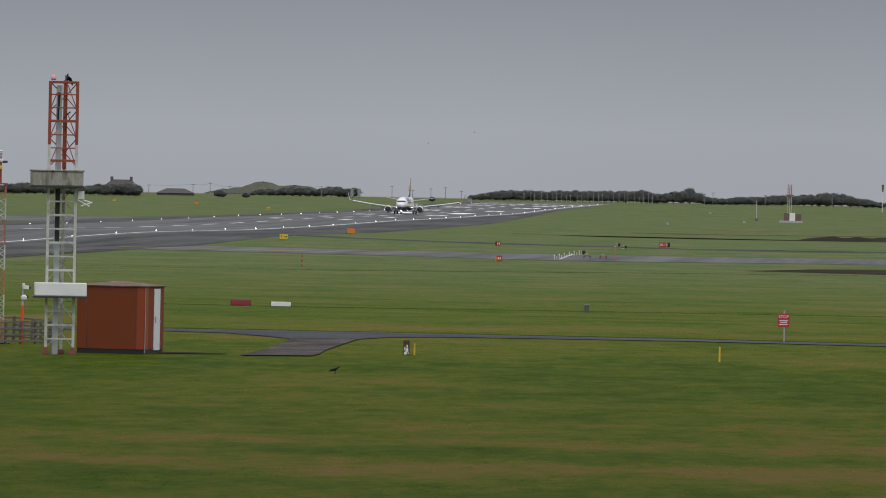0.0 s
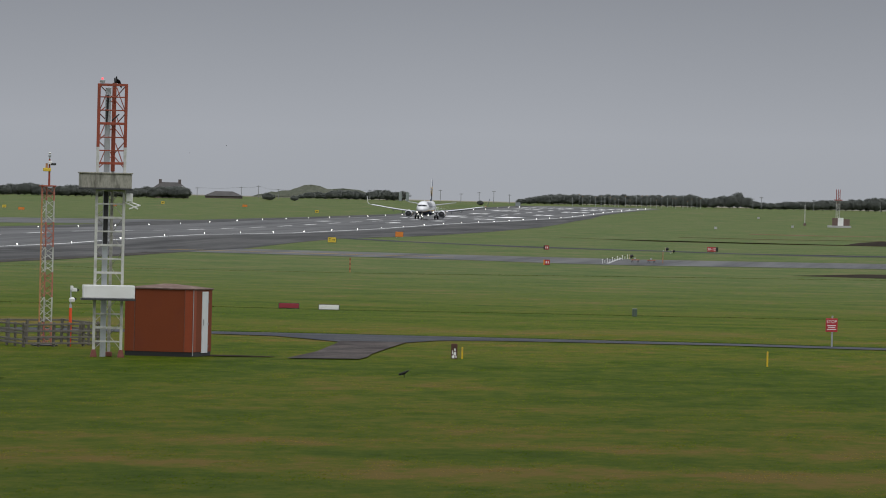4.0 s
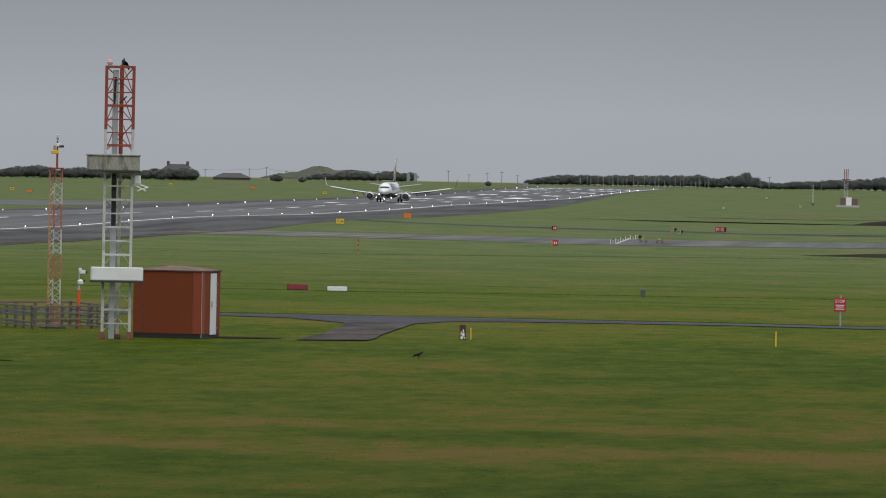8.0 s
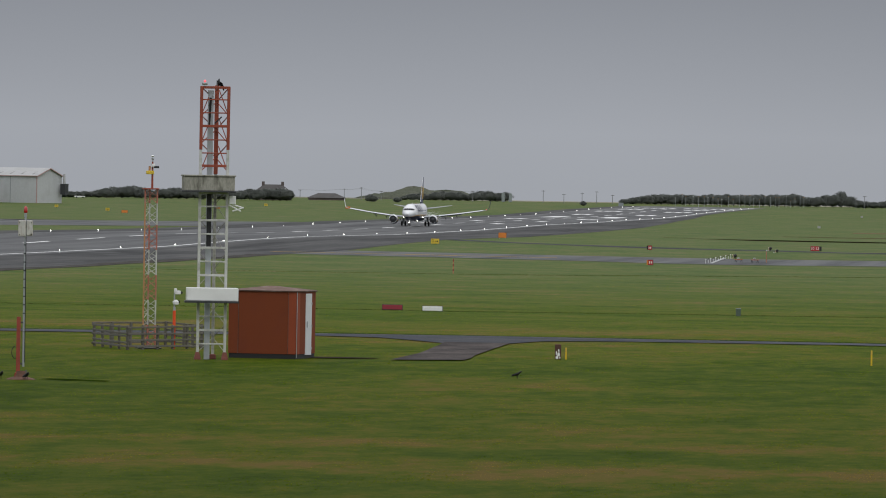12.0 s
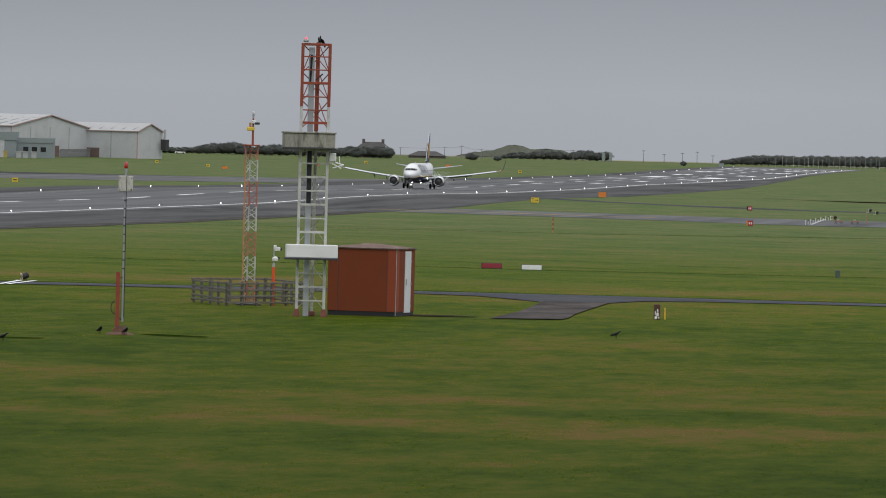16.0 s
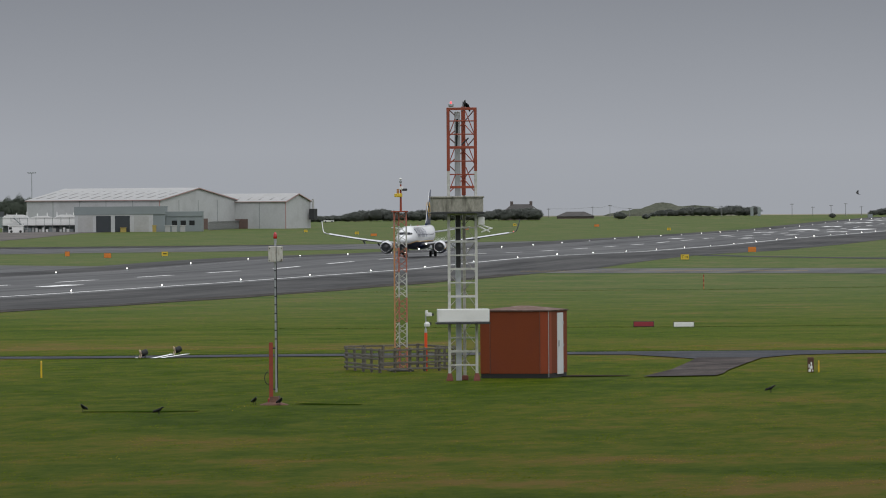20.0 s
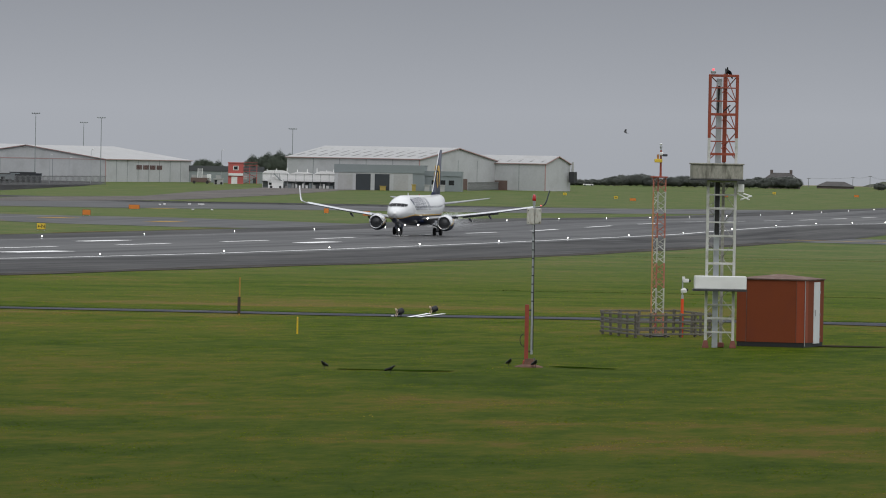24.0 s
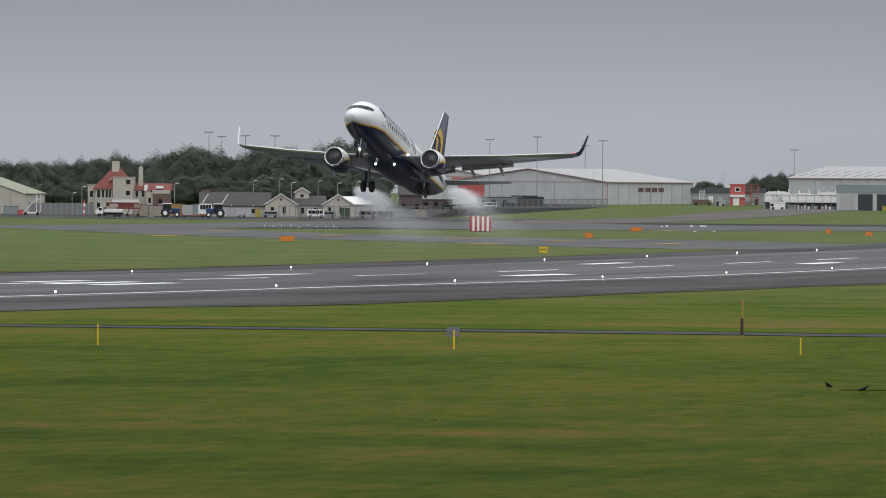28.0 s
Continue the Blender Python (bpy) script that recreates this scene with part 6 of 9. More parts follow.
        part("gable_band", box(-La, 0, -0.06, -0.003, eave - 0.2, eave + 0.1), trim, t)
    part("corner_trim", box(-0.15, 0.12, -0.12, 0.15, 0, eave), trim, t)
    for k in range(1, bays[0]):
        x = -La * k / bays[0]
        part("panel_joint", box(x - 0.12, x + 0.12, -0.05, -0.003, 0, eave), GREYBOX if wall is CLADGREY else trim, t)
    for k in range(1, bays[1]):
        y = Lb * k / bays[1]
        part("panel_joint", box(0.003, 0.05, y - 0.14, y + 0.14, 0, eave), GREYBOX, t)
    return t


def block(name, az, r, w, d, h, material, label, category="building", turn=0, group="", roof=None, roof_h=0.3):
    t = thing(name, stand(az, r, turn), label, category, group)
    part("wall_shell", box(-w / 2, w / 2, 0, d, 0, h), material, t)
    part("roof", box(-w / 2 - 0.2, w / 2 + 0.2, -0.2, d + 0.2, h, h + roof_h), roof or material, t)
    return t


def gabled(name, az, r, w, d, eave, ridge, wall, roof, label, turn=0, windows=(), gable_front=True, category="building", group=""):
    """A small gabled building, centred on az, with its front at y = 0."""
    t = thing(name, stand(az, r, turn), label, category, group)
    if gable_front:
        part("wall_shell", loft([[(-w / 2, y, 0), (w / 2, y, 0), (w / 2, y, eave), (0, y, ridge), (-w / 2, y, eave)] for y in (0, d)]), wall, t)
        for s in (-1, 1):
            part("roof_slope", loft([[(s * (w / 2 + 0.35), y, eave - 0.2), (0, y, ridge), (0, y, ridge + 0.22), (s * (w / 2 + 0.35), y, eave + 0.02)] for y in (-0.35, d + 0.35)]), roof, t)
            part("barge_board", loft([[(s * (w / 2 + 0.35), y, eave - 0.2), (0, y, ridge), (0, y, ridge + 0.25), (s * (w / 2 + 0.35), y, eave + 0.05)] for y in (-0.42, -0.36)]), PAINTW, t)
    else:
        part("wall_shell", loft([[(x, 0, 0), (x, d, 0), (x, d, eave), (x, d / 2, ridge), (x, 0, eave)] for x in (-w / 2, w / 2)]), wall, t)
        for ya, yb in ((-0.35, d / 2), (d + 0.35, d / 2)):
            part("roof_slope", loft([[(x, ya, eave - 0.2), (x, yb, ridge), (x, yb, ridge + 0.22), (x, ya, eave + 0.02)] for x in (-w / 2 - 0.3, w / 2 + 0.3)]), roof, t)
    for x, z, ww, hh in windows:
        wd = part("window", box(x - ww / 2, x + ww / 2, -0.08, -0.004, z, z + hh), GLASSDARK, t)
        part("window_sill", box(x - ww / 2 - 0.1, x + ww / 2 + 0.1, -0.16, -0.003, z - 0.14, z - 0.01), PAINTW, wd)
    return t


def build_hangars():
    # large hangar with the pale roof, and its lower bay
    h = hall("hangar", -9.82, 2452, 34, 57, 49, 10.6, 14.6, "left", "large pale grey hangar with red trim and rooflights", bays=(5, 4), rooflights=12)
    part("gable_door", box(0.004, 0.08, 26, 30.5, 0, 4.0), BRICKDULL, h, "brown-grey roller door")
    bay = hall("hangar_bay", -8.784, 2480, 34, 34, 16, 9.6, 12.2, "left", "lower bay of the pale grey hangar", bays=(3, 1), rooflights=7)
    part("roller_door", box(-22.7, -16.3, -0.08, -0.004, 0, 3.5), BRICKDULL, bay, "brown-grey roller door")
    part("roof_stack", box(1.0, 3.2, 13.5, 15.5, 3.2, 7.0), DARKGREY, bay, "dark box on the end wall")
    part("roof_stack", rod((2.0, 14.5, 7.0), (2.0, 14.5, 10.5), 0.5, 0.4, 6), CLADROOF, bay)
    # flat-roofed garage block before it
    g = block("fire_garage", -10.147, 2392, 31, 14, 8.5, CLADBLUEGREY, "blue-grey flat-roofed vehicle garage with open doors", turn=-4)
    part("fascia", box(-15.7, 15.7, -0.3, 0.0, 6.0, 8.8), CLADBLUEGREY, g, "deep blue-grey fascia")
    part("front_wall", box(-15.4, 11.4, -0.12, -0.01, 0, 6.0), CLADGREY, g, "pale grey piers")
    for x, m in ((-11.8, CLADROOF), (-5.6, DOORDARK), (0.9, DOORDARK), (7.4, CLADROOF)):
        dr = part("garage_door", box(x - 2.55, x + 2.55, -0.2, -0.13, 0, 5.6), m, g)
        for k in range(7):
            part("door_slat", box(x - 2.5, x + 2.5, -0.23, -0.201, 0.15 + 0.78 * k, 0.85 + 0.78 * k), m, dr)
    b = block("side_office", -9.626, 2394, 13, 8, 6.6, CLADBLUEGREY, "low dark grey side building", turn=-4)
    part("fascia", box(-6.7, 6.7, -0.25, 0, 5.2, 6.8), CLADBLUEGREY, b)
    for x in (-3, 0, 3):
        part("window", box(x - 0.9, x + 0.9, -0.08, -0.004, 2.2, 3.8), GLASSDARK, b)
    block("yellow_hut", -9.864, 2386, 1.3, 1.5, 2.0, YARDYELLOW, "small yellow hut beside the garage", "hut")
    for az in (-9.755, -9.70, -9.63):
        block("white_tank_box", az, 2386, 1.7, 1.5, 2.0, CLADROOF, "white storage box by the garage", "box", group="white storage boxes")
    block("yellow_vehicle", -10.119, 2389, 2.0, 1.8, 1.4, YARDYELLOW, "yellow vehicle inside the garage doorway", "vehicle", roof_h=0.2)
    # hangar with the lettered side
    l = hall("hangar", -12.40, 2548, 31, 68, 62, 8.2, 12.7, "right", "grey hangar with red trim and a dark lettered sign", bays=(3, 8))
    for k in range(4):
        for n_ in range(4):
            part("sign_bar", box(0.06, 0.12, 22 + 4.9 * k + n_, 22.75 + 4.9 * k + n_, 4.7, 6.3), SIGNDARK, l, "dark brown lettering bar")
    part("red_panel", box(-64.5, -53, -0.16, -0.07, 2.0, 7.4), CLADRED, l, "red cladding")
    h2 = hall("hangar", -13.38, 2620, 31, 40, 60, 9.7, 12.8, "right", "grey hangar with red panels", bays=(4, 5))
    part("red_panel", box(-31, -25, -0.16, -0.07, 5.4, 9.2), CLADRED, h2)
    part("red_panel", box(-16, -1, -0.16, -0.07, 2.6, 9.2), CLADRED, h2)
    # low sheds between the hangars
    s = block("long_shed", -11.43, 2600, 30, 12, 4.2, GREYBOX, "long low grey shed with dark roof band", roof=mat("dark_grey_sheeting", (0.07, 0.075, 0.08), 0.6, vary=0.1, scale=0.2, bump=0), roof_h=2.0)
    for x in (-11, -7, -2, 3, 8, 12):
        part("window", box(x - 0.9, x + 0.9, -0.08, -0.004, 1.4, 2.8), CLADROOF, s)
    t = thing("lift_wagon", stand(-11.617, 2540), "red and white ladder wagon beside the hangar", "wagon")
    part("chassis", box(-3.6, 3.6, 0, 2.2, 0.5, 2.2, 0.06), BRICKDULL, t, "dark red chassis")
    part("cab", box(2.2, 3.8, 0, 2.2, 1.0, 3.4, 0.08), PAINTW, t)
    for x in (-1.2, 0.4):
        part("ladder_rail", rod((x, 0.4, 2.0), (x + 0.2, 0.4, 5.6), 0.14, 0.12, 6), PAINTW, t)
    for k in range(9):
        part("ladder_rung", rod((-1.15 + 0.02 * k, 0.4, 2.3 + 0.38 * k), (0.45 + 0.02 * k, 0.4, 2.3 + 0.38 * k), 0.07, 0.07, 5), PAINTW, t)
    for x in (-2.4, 2.4):
        part("wheel", lathe([(0, -0.2), (0.55, -0.2), (0.55, 0.2), (0, 0.2)], (x, -0.02, 0.55), "y", 12), RUBBER, t)
    r = block("red_control_hut", -11.33, 2560, 5.6, 5, 7.6, CLADRED, "two-storey red hut with white door and window", "hut")
    part("window", box(-1.0, 1.0, -0.1, -0.004, 5.0, 6.6), PAINTW, r)
    part("window_pane", box(-0.7, 0.7, -0.14, -0.1, 5.25, 6.4), GLASSDARK, r)
    part("door", box(-1.6, 0.6, -0.1, -0.004, 0, 2.6), PAINTW, r)
    part("canopy", box(-2.7, 2.7, -0.5, -0.004, 3.0, 3.9), PAINTW, r)
    f = thing("stair_frame", stand(-11.215, 2568), "red steel stair frame with landings beside the hut", "stairs")
    for x in (-2.6, 0.0, 2.6):
        for y in (0, 2.4):
            part("column", box(x - 0.11, x + 0.11, y - 0.11, y + 0.11, 0, 7.2), CLADRED, f)
    for z in (2.3, 4.6, 6.9):
        part("landing", box(-2.8, 2.8, -0.2, 2.6, z - 0.12, z), CLADRED, f)
        part("guard_rail", box(-2.8, 2.8, -0.2, -0.1, z + 0.85, z + 0.98), CLADRED, f)
    for k, (xa, xb) in enumerate(((-2.4, 2.2), (2.2, -2.4), (-2.4, 2.2))):
        part("flight", loft([[(xa, y, 2.3 * k), (xa + 0.5, y, 2.3 * k), (xb + 0.5, y, 2.3 * k + 2.3), (xb, y, 2.3 * k + 2.3)] for y in (0.5, 1.5)]), BRICKDULL, f)
    sh = block("grey_outhouse", -11.13, 2590, 7, 5, 4.0, GREYBOX, "low grey outhouse behind the stair frame")
    for x in (-2, 1.6):
        part("door", box(x - 0.6, x + 0.6, -0.06, -0.004, 0, 2.2), DARKGREY, sh)
    w = thing("white_tank_hall", stand(-10.80, 2418), "long white tank hall with roof rails and open racks below", "building")
    part("upper_wall", box(-13.2, 12.8, 0, 14, 2.3, 5.0), PAINTW, w, "pale panelled upper wall")
    part("lower_wall", box(-13.0, 12.6, 2.5, 13.8, 0, 2.3), GREYBOX, w, "shaded recessed lower wall")
    part("deck", box(-13.4, 13.0, -1.2, 2.6, 2.15, 2.35), DARKGREY, w, "dark walkway deck")
    for x0, x1, top in ((-13.2, -3.8, 6.1), (-3.4, 4.6, 5.6), (5.0, 12.9, 6.0)):
        part("roof_cap", loft([[(x0, y, 5.0), (x0 + 0.8, y, top - 0.35), (x0 + 2.2, y, top), (x1 - 2.2, y, top), (x1 - 0.8, y, top - 0.35), (x1, y, 5.0)] for y in (-0.3, 14.2)]), PAINTW, w, "low white curved roof")
    for k in range(10):
        x = -13 + 2.88 * k
        part("post", box(x - 0.09, x + 0.09, -1.1, -0.92, 0, 2.2), CLADROOF, w)
        part("wall_joint", box(x - 0.08, x + 0.08, -0.05, -0.004, 2.4, 5.0), GREYBOX, w)
    for z in (2.9, 3.4):
        part("rail", box(-13.3, 12.9, -1.16, -1.08, z - 0.05, z + 0.05), PAINTW, w)
    for k in range(18):
        part("rail_post", box(-13.2 + 1.53 * k, -13.1 + 1.53 * k, -1.16, -1.08, 2.35, 3.4), PAINTW, w)
    for k, x in enumerate((-11.5, -8.2, -4.6, -1.0, 2.4, 5.8, 9.2, 11.6)):
        part("roof_vent", rod((x, 3, 5.6), (x, 3, 6.5 + 0.25 * (k % 3)), 0.16, 0.12, 6), PAINTW, w)
    part("stair", loft([[(-9.4, y, 4.9), (-8.9, y, 4.9), (-4.6, y, 1.0), (-5.1, y, 1.0)] for y in (-2.2, -1.3)]), CLADBLUEGREY, w, "blue-grey slanting stair")
    for k in range(5):
        part("stair_post", rod((-9.0 + 1.05 * k, -2.25, 4.9 - 0.95 * k), (-9.0 + 1.05 * k, -2.25, 5.9 - 0.95 * k), 0.07, 0.07, 4), CLADBLUEGREY, w)
    rnd = random.Random(31)
    for k in range(16):
        x = -6.5 + 1.2 * k
        part("rack", box(x, x + rnd.uniform(0.7, 1.15), -0.6, 1.8, 0, rnd.uniform(0.8, 1.9)), (CLADROOF, CLADBLUEGREY, DARKGREY, PAINTW)[rnd.randrange(4)], w)


def build_house():
    t = thing("villa", stand(-16.40, 1840, -8) @ Matrix.Diagonal((0.82, 0.82, 0.90, 1)), "cream roughcast villa with red tiled roofs and tall chimneys", "house")
    part("main_wall_shell", box(-8.3, 3.0, 0, 9, 0, 7.6), ROUGHCAST, t)
    part("wing_wall_shell", box(-11.0, -8.3, 1.5, 8, 0, 8.4), ROUGHCAST, t)
    part("stair_tower", box(-2.4, 4.0, -1.6, 5, 0, 10.9), ROUGHCAST, t, "cream stair block")
    part("tower_cap", box(-2.5, 4.1, -1.7, 5.1, 10.9, 11.05), ROUGHCAST, t)
    part("rear_wall_shell", box(4.0, 9.4, 2, 9, 0, 7.3), ROUGHCAST, t)
    part("low_wall_shell", box(8.3, 10.5, -0.5, 6, 0, 6.6), ROUGHCAST, t)
    part("brick_block", box(10.5, 15.6, -1.0, 5, 0, 6.2), BRICKDULL, t, "dull brick block")
    bm = bmesh.new()
    q = [bm.verts.new(p) for p in ((-9.2, -0.6, 7.5), (4.0, -0.6, 7.5), (4.0, 9.6, 7.5), (-9.2, 9.6, 7.5))]
    a, b = bm.verts.new((-3.4, 4.5, 13.6)), bm.verts.new((-0.6, 4.5, 13.6))
    for f in ((q[0], q[1], b, a), (q[1], q[2], b), (q[2], q[3], a, b), (q[3], q[0], a), (q[3], q[2], q[1], q[0])):
        bm.faces.new(f)
    part("main_roof", bm, TILERED, t, "steep red tiled hipped roof")
    part("wing_roof", box(-11.2, -8.2, 1.3, 8.2, 8.4, 8.7), ROUGHCAST, t)
    part("rear_roof", loft([[(x, 1.6, 7.2), (x, 5.5, 9.2), (x, 9.4, 7.2)] for x in (4.0, 15.9)]), TILERED, t, "red tiled rear roof")
    part("chimney", box(-3.5, -1.2, 3.6, 5.2, 11.5, 15.6), ROUGHCAST, t, "broad cream chimney")
    part("chimney", loft([[(x0, 4, z), (x1, 4, z), (x1, 5.2, z), (x0, 5.2, z)] for x0, x1, z in ((5.0, 6.6, 5.0), (5.2, 6.4, 13.7), (5.35, 6.25, 14.1))]), ROUGHCAST, t, "tall tapering cream chimney")
    part("dormer", box(7.4, 8.3, 1.0, 4, 7.0, 8.8), PAINTW, t, "white roof dormer")
    part("dormer", box(11.2, 13.4, 0.6, 4, 7.7, 8.5), PAINTW, t, "white roof dormer")
    part("parapet", box(10.3, 15.8, -1.1, 1.6, 6.2, 7.3), ROUGHCAST, t, "pale parapet")
    part("rooflight", loft([[(-4.2, y, 9.6), (-3.2, y + 0.1, 10.4), (-3.2, y + 0.1, 10.55), (-4.2, y, 9.75)] for y in (0.5, 1.3)]), PAINTW, t)
    for x, z, w, h, y in ((-9.8, 5.0, 1.0, 1.8, 1.5), (-9.8, 1.6, 1.0, 1.8, 1.5), (-7.2, 4.9, 1.0, 2.2, 0), (-4.6, 4.9, 0.7, 2.2, 0), (-3.6, 4.9, 0.7, 2.2, 0), (-2.4, 4.9, 0.7, 2.2, 0), (-5.8, 4.9, 0.7, 2.2, 0), (-7.2, 1.5, 1.0, 2.0, 0), (-4.2, 1.5, 1.0, 2.0, 0), (2.6, 8.8, 1.4, 1.4, -1.6), (2.5, 5.6, 1.3, 1.3, -1.6), (4.9, 5.2, 0.8, 1.7, 2), (6.9, 5.2, 0.8, 1.7, 2), (9.4, 3.4, 0.9, 1.6, -0.5), (13.0, 3.2, 1.4, 1.4, -1.0)):
        wd = part("window", box(x - w / 2, x + w / 2, y - 0.08, y - 0.004, z, z + h), GLASSDARK, t)
        part("window_frame", box(x - w / 2 - 0.1, x + w / 2 + 0.1, y - 0.12, y - 0.003, z - 0.15, z - 0.01), PAINTW, wd)
    # shed at the left
    s = gabled("hangar_shed", -17.55, 1830, 24, 22, 5.4, 9.4, ROUGHCAST, PAINTGREEN, "cream shed with pale olive corrugated roof", turn=-14)
    part("vent", box(-1.5, 1.5, 6, 9, 8.7, 10.6), GREYBOX, s)
    for x in (-9, -5, 4, 8):
        part("wall_joint", box(x - 0.1, x + 0.1, -0.06, -0.003, 0, 5.2), GREYBOX, s)
    # bungalow row
    bg = gabled("bungalow", -15.46, 1790, 18, 9, 2.9, 6.1, CLADGREY, SLATE, "long grey-roofed bungalow with skylight strips", windows=((-5, 0.9, 1.6, 1.2), (5, 0.9, 1.6, 1.2)), gable_front=False)
    for x in (-8.6, -3.5):
        part("skylight", loft([[(x + dx, 0.3, 3.35), (x + dx + 1.5, 3.6, 5.75), (x + dx + 1.5, 3.6, 5.85), (x + dx, 0.3, 3.45)] for dx in (0, 0.28)]), CLADROOF, bg)
    part("door", box(-2.2, -0.92, -0.06, -0.004, 0, 2.3), CLADROOF, bg)
    part("door", box(-0.88, 0.4, -0.06, -0.004, 0, 2.3), CLADROOF, bg)
    part("chimney_box", box(-8.6, -6.2, 4.4, 6.4, 4.6, 6.9), BRICKDULL, bg, "dull brick box behind the ridge")
    for x in (-1.0, 4.6):
        part("wall_lamp", lathe([(0.0, -0.16), (0.13, -0.1), (0.16, 0.0), (0.13, 0.1), (0.0, 0.16)], (x, -0.3, 2.95), "z", 10), PAINTW, bg, "white globe lamp", True)
        part("lamp_bracket", rod((x, -0.3, 2.8), (x, 0.0, 2.7), 0.04, 0.04, 5), DARKGREY, bg)
    for az in (-15.083, -14.613):
        g = gabled("bungalow_gable", az, 1780, 8.2, 12, 3.3, 5.9, ROUGHCAST, SLATE, "cream gabled bungalow end with white barge boards", windows=((-2.2, 1.0, 0.8, 1.7), (0.8, 1.0, 0.8, 1.7)), group="cream bungalows")
        part("gable_vent", box(-0.25, 0.25, -0.08, -0.004, 4.3, 4.9), SLATE, g)
    gabled("bungalow_link", -14.85, 1786, 8, 9, 3.2, 5.4, ROUGHCAST, SLATE, "cream bungalow link with slate roof", windows=((-1.8, 1.0, 1.0, 1.5), (1.6, 1.0, 1.0, 1.5)), gable_front=False)
    tw = gabled("roof_lantern", -14.911, 1789, 3.6, 3.6, 6.4, 7.5, ROUGHCAST, SLATE, "small square cream lantern tower above the roofs")
    part("window", box(-0.4, 0.4, -0.1, -0.004, 5.2, 5.9), GLASSDARK, tw)
    gabled("marquee", -14.474, 1803, 8.6, 7, 3.5, 5.2, CLADROOF, PAINTW, "long white marquee tent behind the fence", gable_front=False, category="tent", group="white marquees")
    gabled("marquee", -14.381, 1822, 8.8, 9, 4.5, 6.6, CLADROOF, PAINTW, "tall white peaked marquee tent behind the fence", category="tent", group="white marquees")
    gabled("marquee", -14.262, 1802, 4.6, 9, 3.4, 5.0, CLADROOF, PAINTW, "small white peaked marquee tent behind the fence", category="tent", group="white marquees")
    gabled("brick_cottage", -14.02, 2000, 6.8, 9, 5.4, 8.5, SOOTBRICK, SLATE, "dull brick cottage with grey roof among trees", windows=((-1.8, 1.2, 1.0, 1.6), (1.8, 1.2, 1.0, 1.6)), gable_front=False)


def build_truck(az, r, label, load=PAINTW):
    t = thing("flatbed_truck", stand(az, r), label, "truck")
    part("chassis", box(-3.4, 3.4, 0.3, 1.9, 0.6, 0.95), BLACK, t)
    cab = part("cab", loft([[(-3.5, y, 0.7), (-1.7, y, 0.7), (-1.7, y, 2.45), (-2.7, y, 2.45), (-3.3, y, 1.7), (-3.5, y, 1.5)] for y in (0.05, 2.1)]), PAINTW, t, "white cab")
    part("cab_window", box(-2.75, -1.95, 0.0, 0.06, 1.65, 2.25), GLASSDARK, cab)
    part("bed", box(-1.5, 3.5, 0.0, 2.1, 0.95, 1.15), DARKGREY, t)
    part("load", box(-1.2, 3.3, 0.1, 2.0, 1.15, 2.0, 0.06), load, t, "white load on the bed")
    part("crate", box(-0.7, 1.9, 0.2, 1.9, 2.0, 2.75), CRATE, t, "pale slatted crate on top of the load")
    for x in (-2.6, 1.4, 2.5):
        for y in (0.15, 1.95):
            w = part("wheel", lathe([(0, -0.1), (0.25, -0.13), (0.25, 0.13), (0, 0.1)], (x, y, 0.45), "y", 12), GALV, t)
            part("tyre", lathe([(0.25, -0.14), (0.45, -0.12), (0.45, 0.12), (0.25, 0.14)], (x, y, 0.45), "y", 14), RUBBER, w)


def build_van(az, r, body, lower, label, long=5.4, h=2.6):
    t = thing("minibus" if h > 3 else "van", stand(az, r), label, "minibus" if h > 3 else "van", "" if h > 3 else "parked vans")
    part("upper_body", loft([[(-long / 2, y, 0.85), (long / 2, y, 0.85), (long / 2 - 0.1, y, h - 0.1), (long / 2 - 0.3, y, h), (-long / 2 + 0.4, y, h), (-long / 2 + 0.05, y, h - 0.3)] for y in (0.0, 2.0)]), body, t)
    part("lower_body", box(-long / 2, long / 2, -0.01, 2.01, 0.35, 0.9, 0.04), lower, t)
    for k in range(4):
        x = -long / 2 + 0.5 + k * (long - 0.8) / 4
        part("window", box(x, x + (long - 0.8) * 0.225, -0.05, 0.02, h * 0.58 if h > 3 else 0.95 + 0.225 * (h - 1.6), h - 0.28), GLASSDARK, t)
    for x in (-long * 0.3, long * 0.3):
        for y in (0.1, 1.9):
            part("wheel", lathe([(0, -0.12), (0.36, -0.12), (0.36, 0.12), (0, 0.12)], (x, y, 0.36), "y", 14), RUBBER, t)


def build_container(az, r, w, h, material, label, ribs=6):
    t = thing("container", stand(az, r), label, "container", "yard containers")
    part("shell", box(-w / 2, w / 2, 0, 2.4, 0.12, h), material, t)
    part("skid", box(-w / 2 + 0.2, w / 2 - 0.2, 0.1, 2.3, 0, 0.12), BLACK, t)
    part("top_rail", box(-w / 2 - 0.03, w / 2 + 0.03, -0.05, 2.45, h, h + 0.1), DARKGREY, t)
    for k in range(ribs):
        x = -w / 2 + w * (k + 0.5) / ribs
        part("rib", box(x - 0.06, x + 0.06, -0.05, -0.003, 0.15, h), material, t)


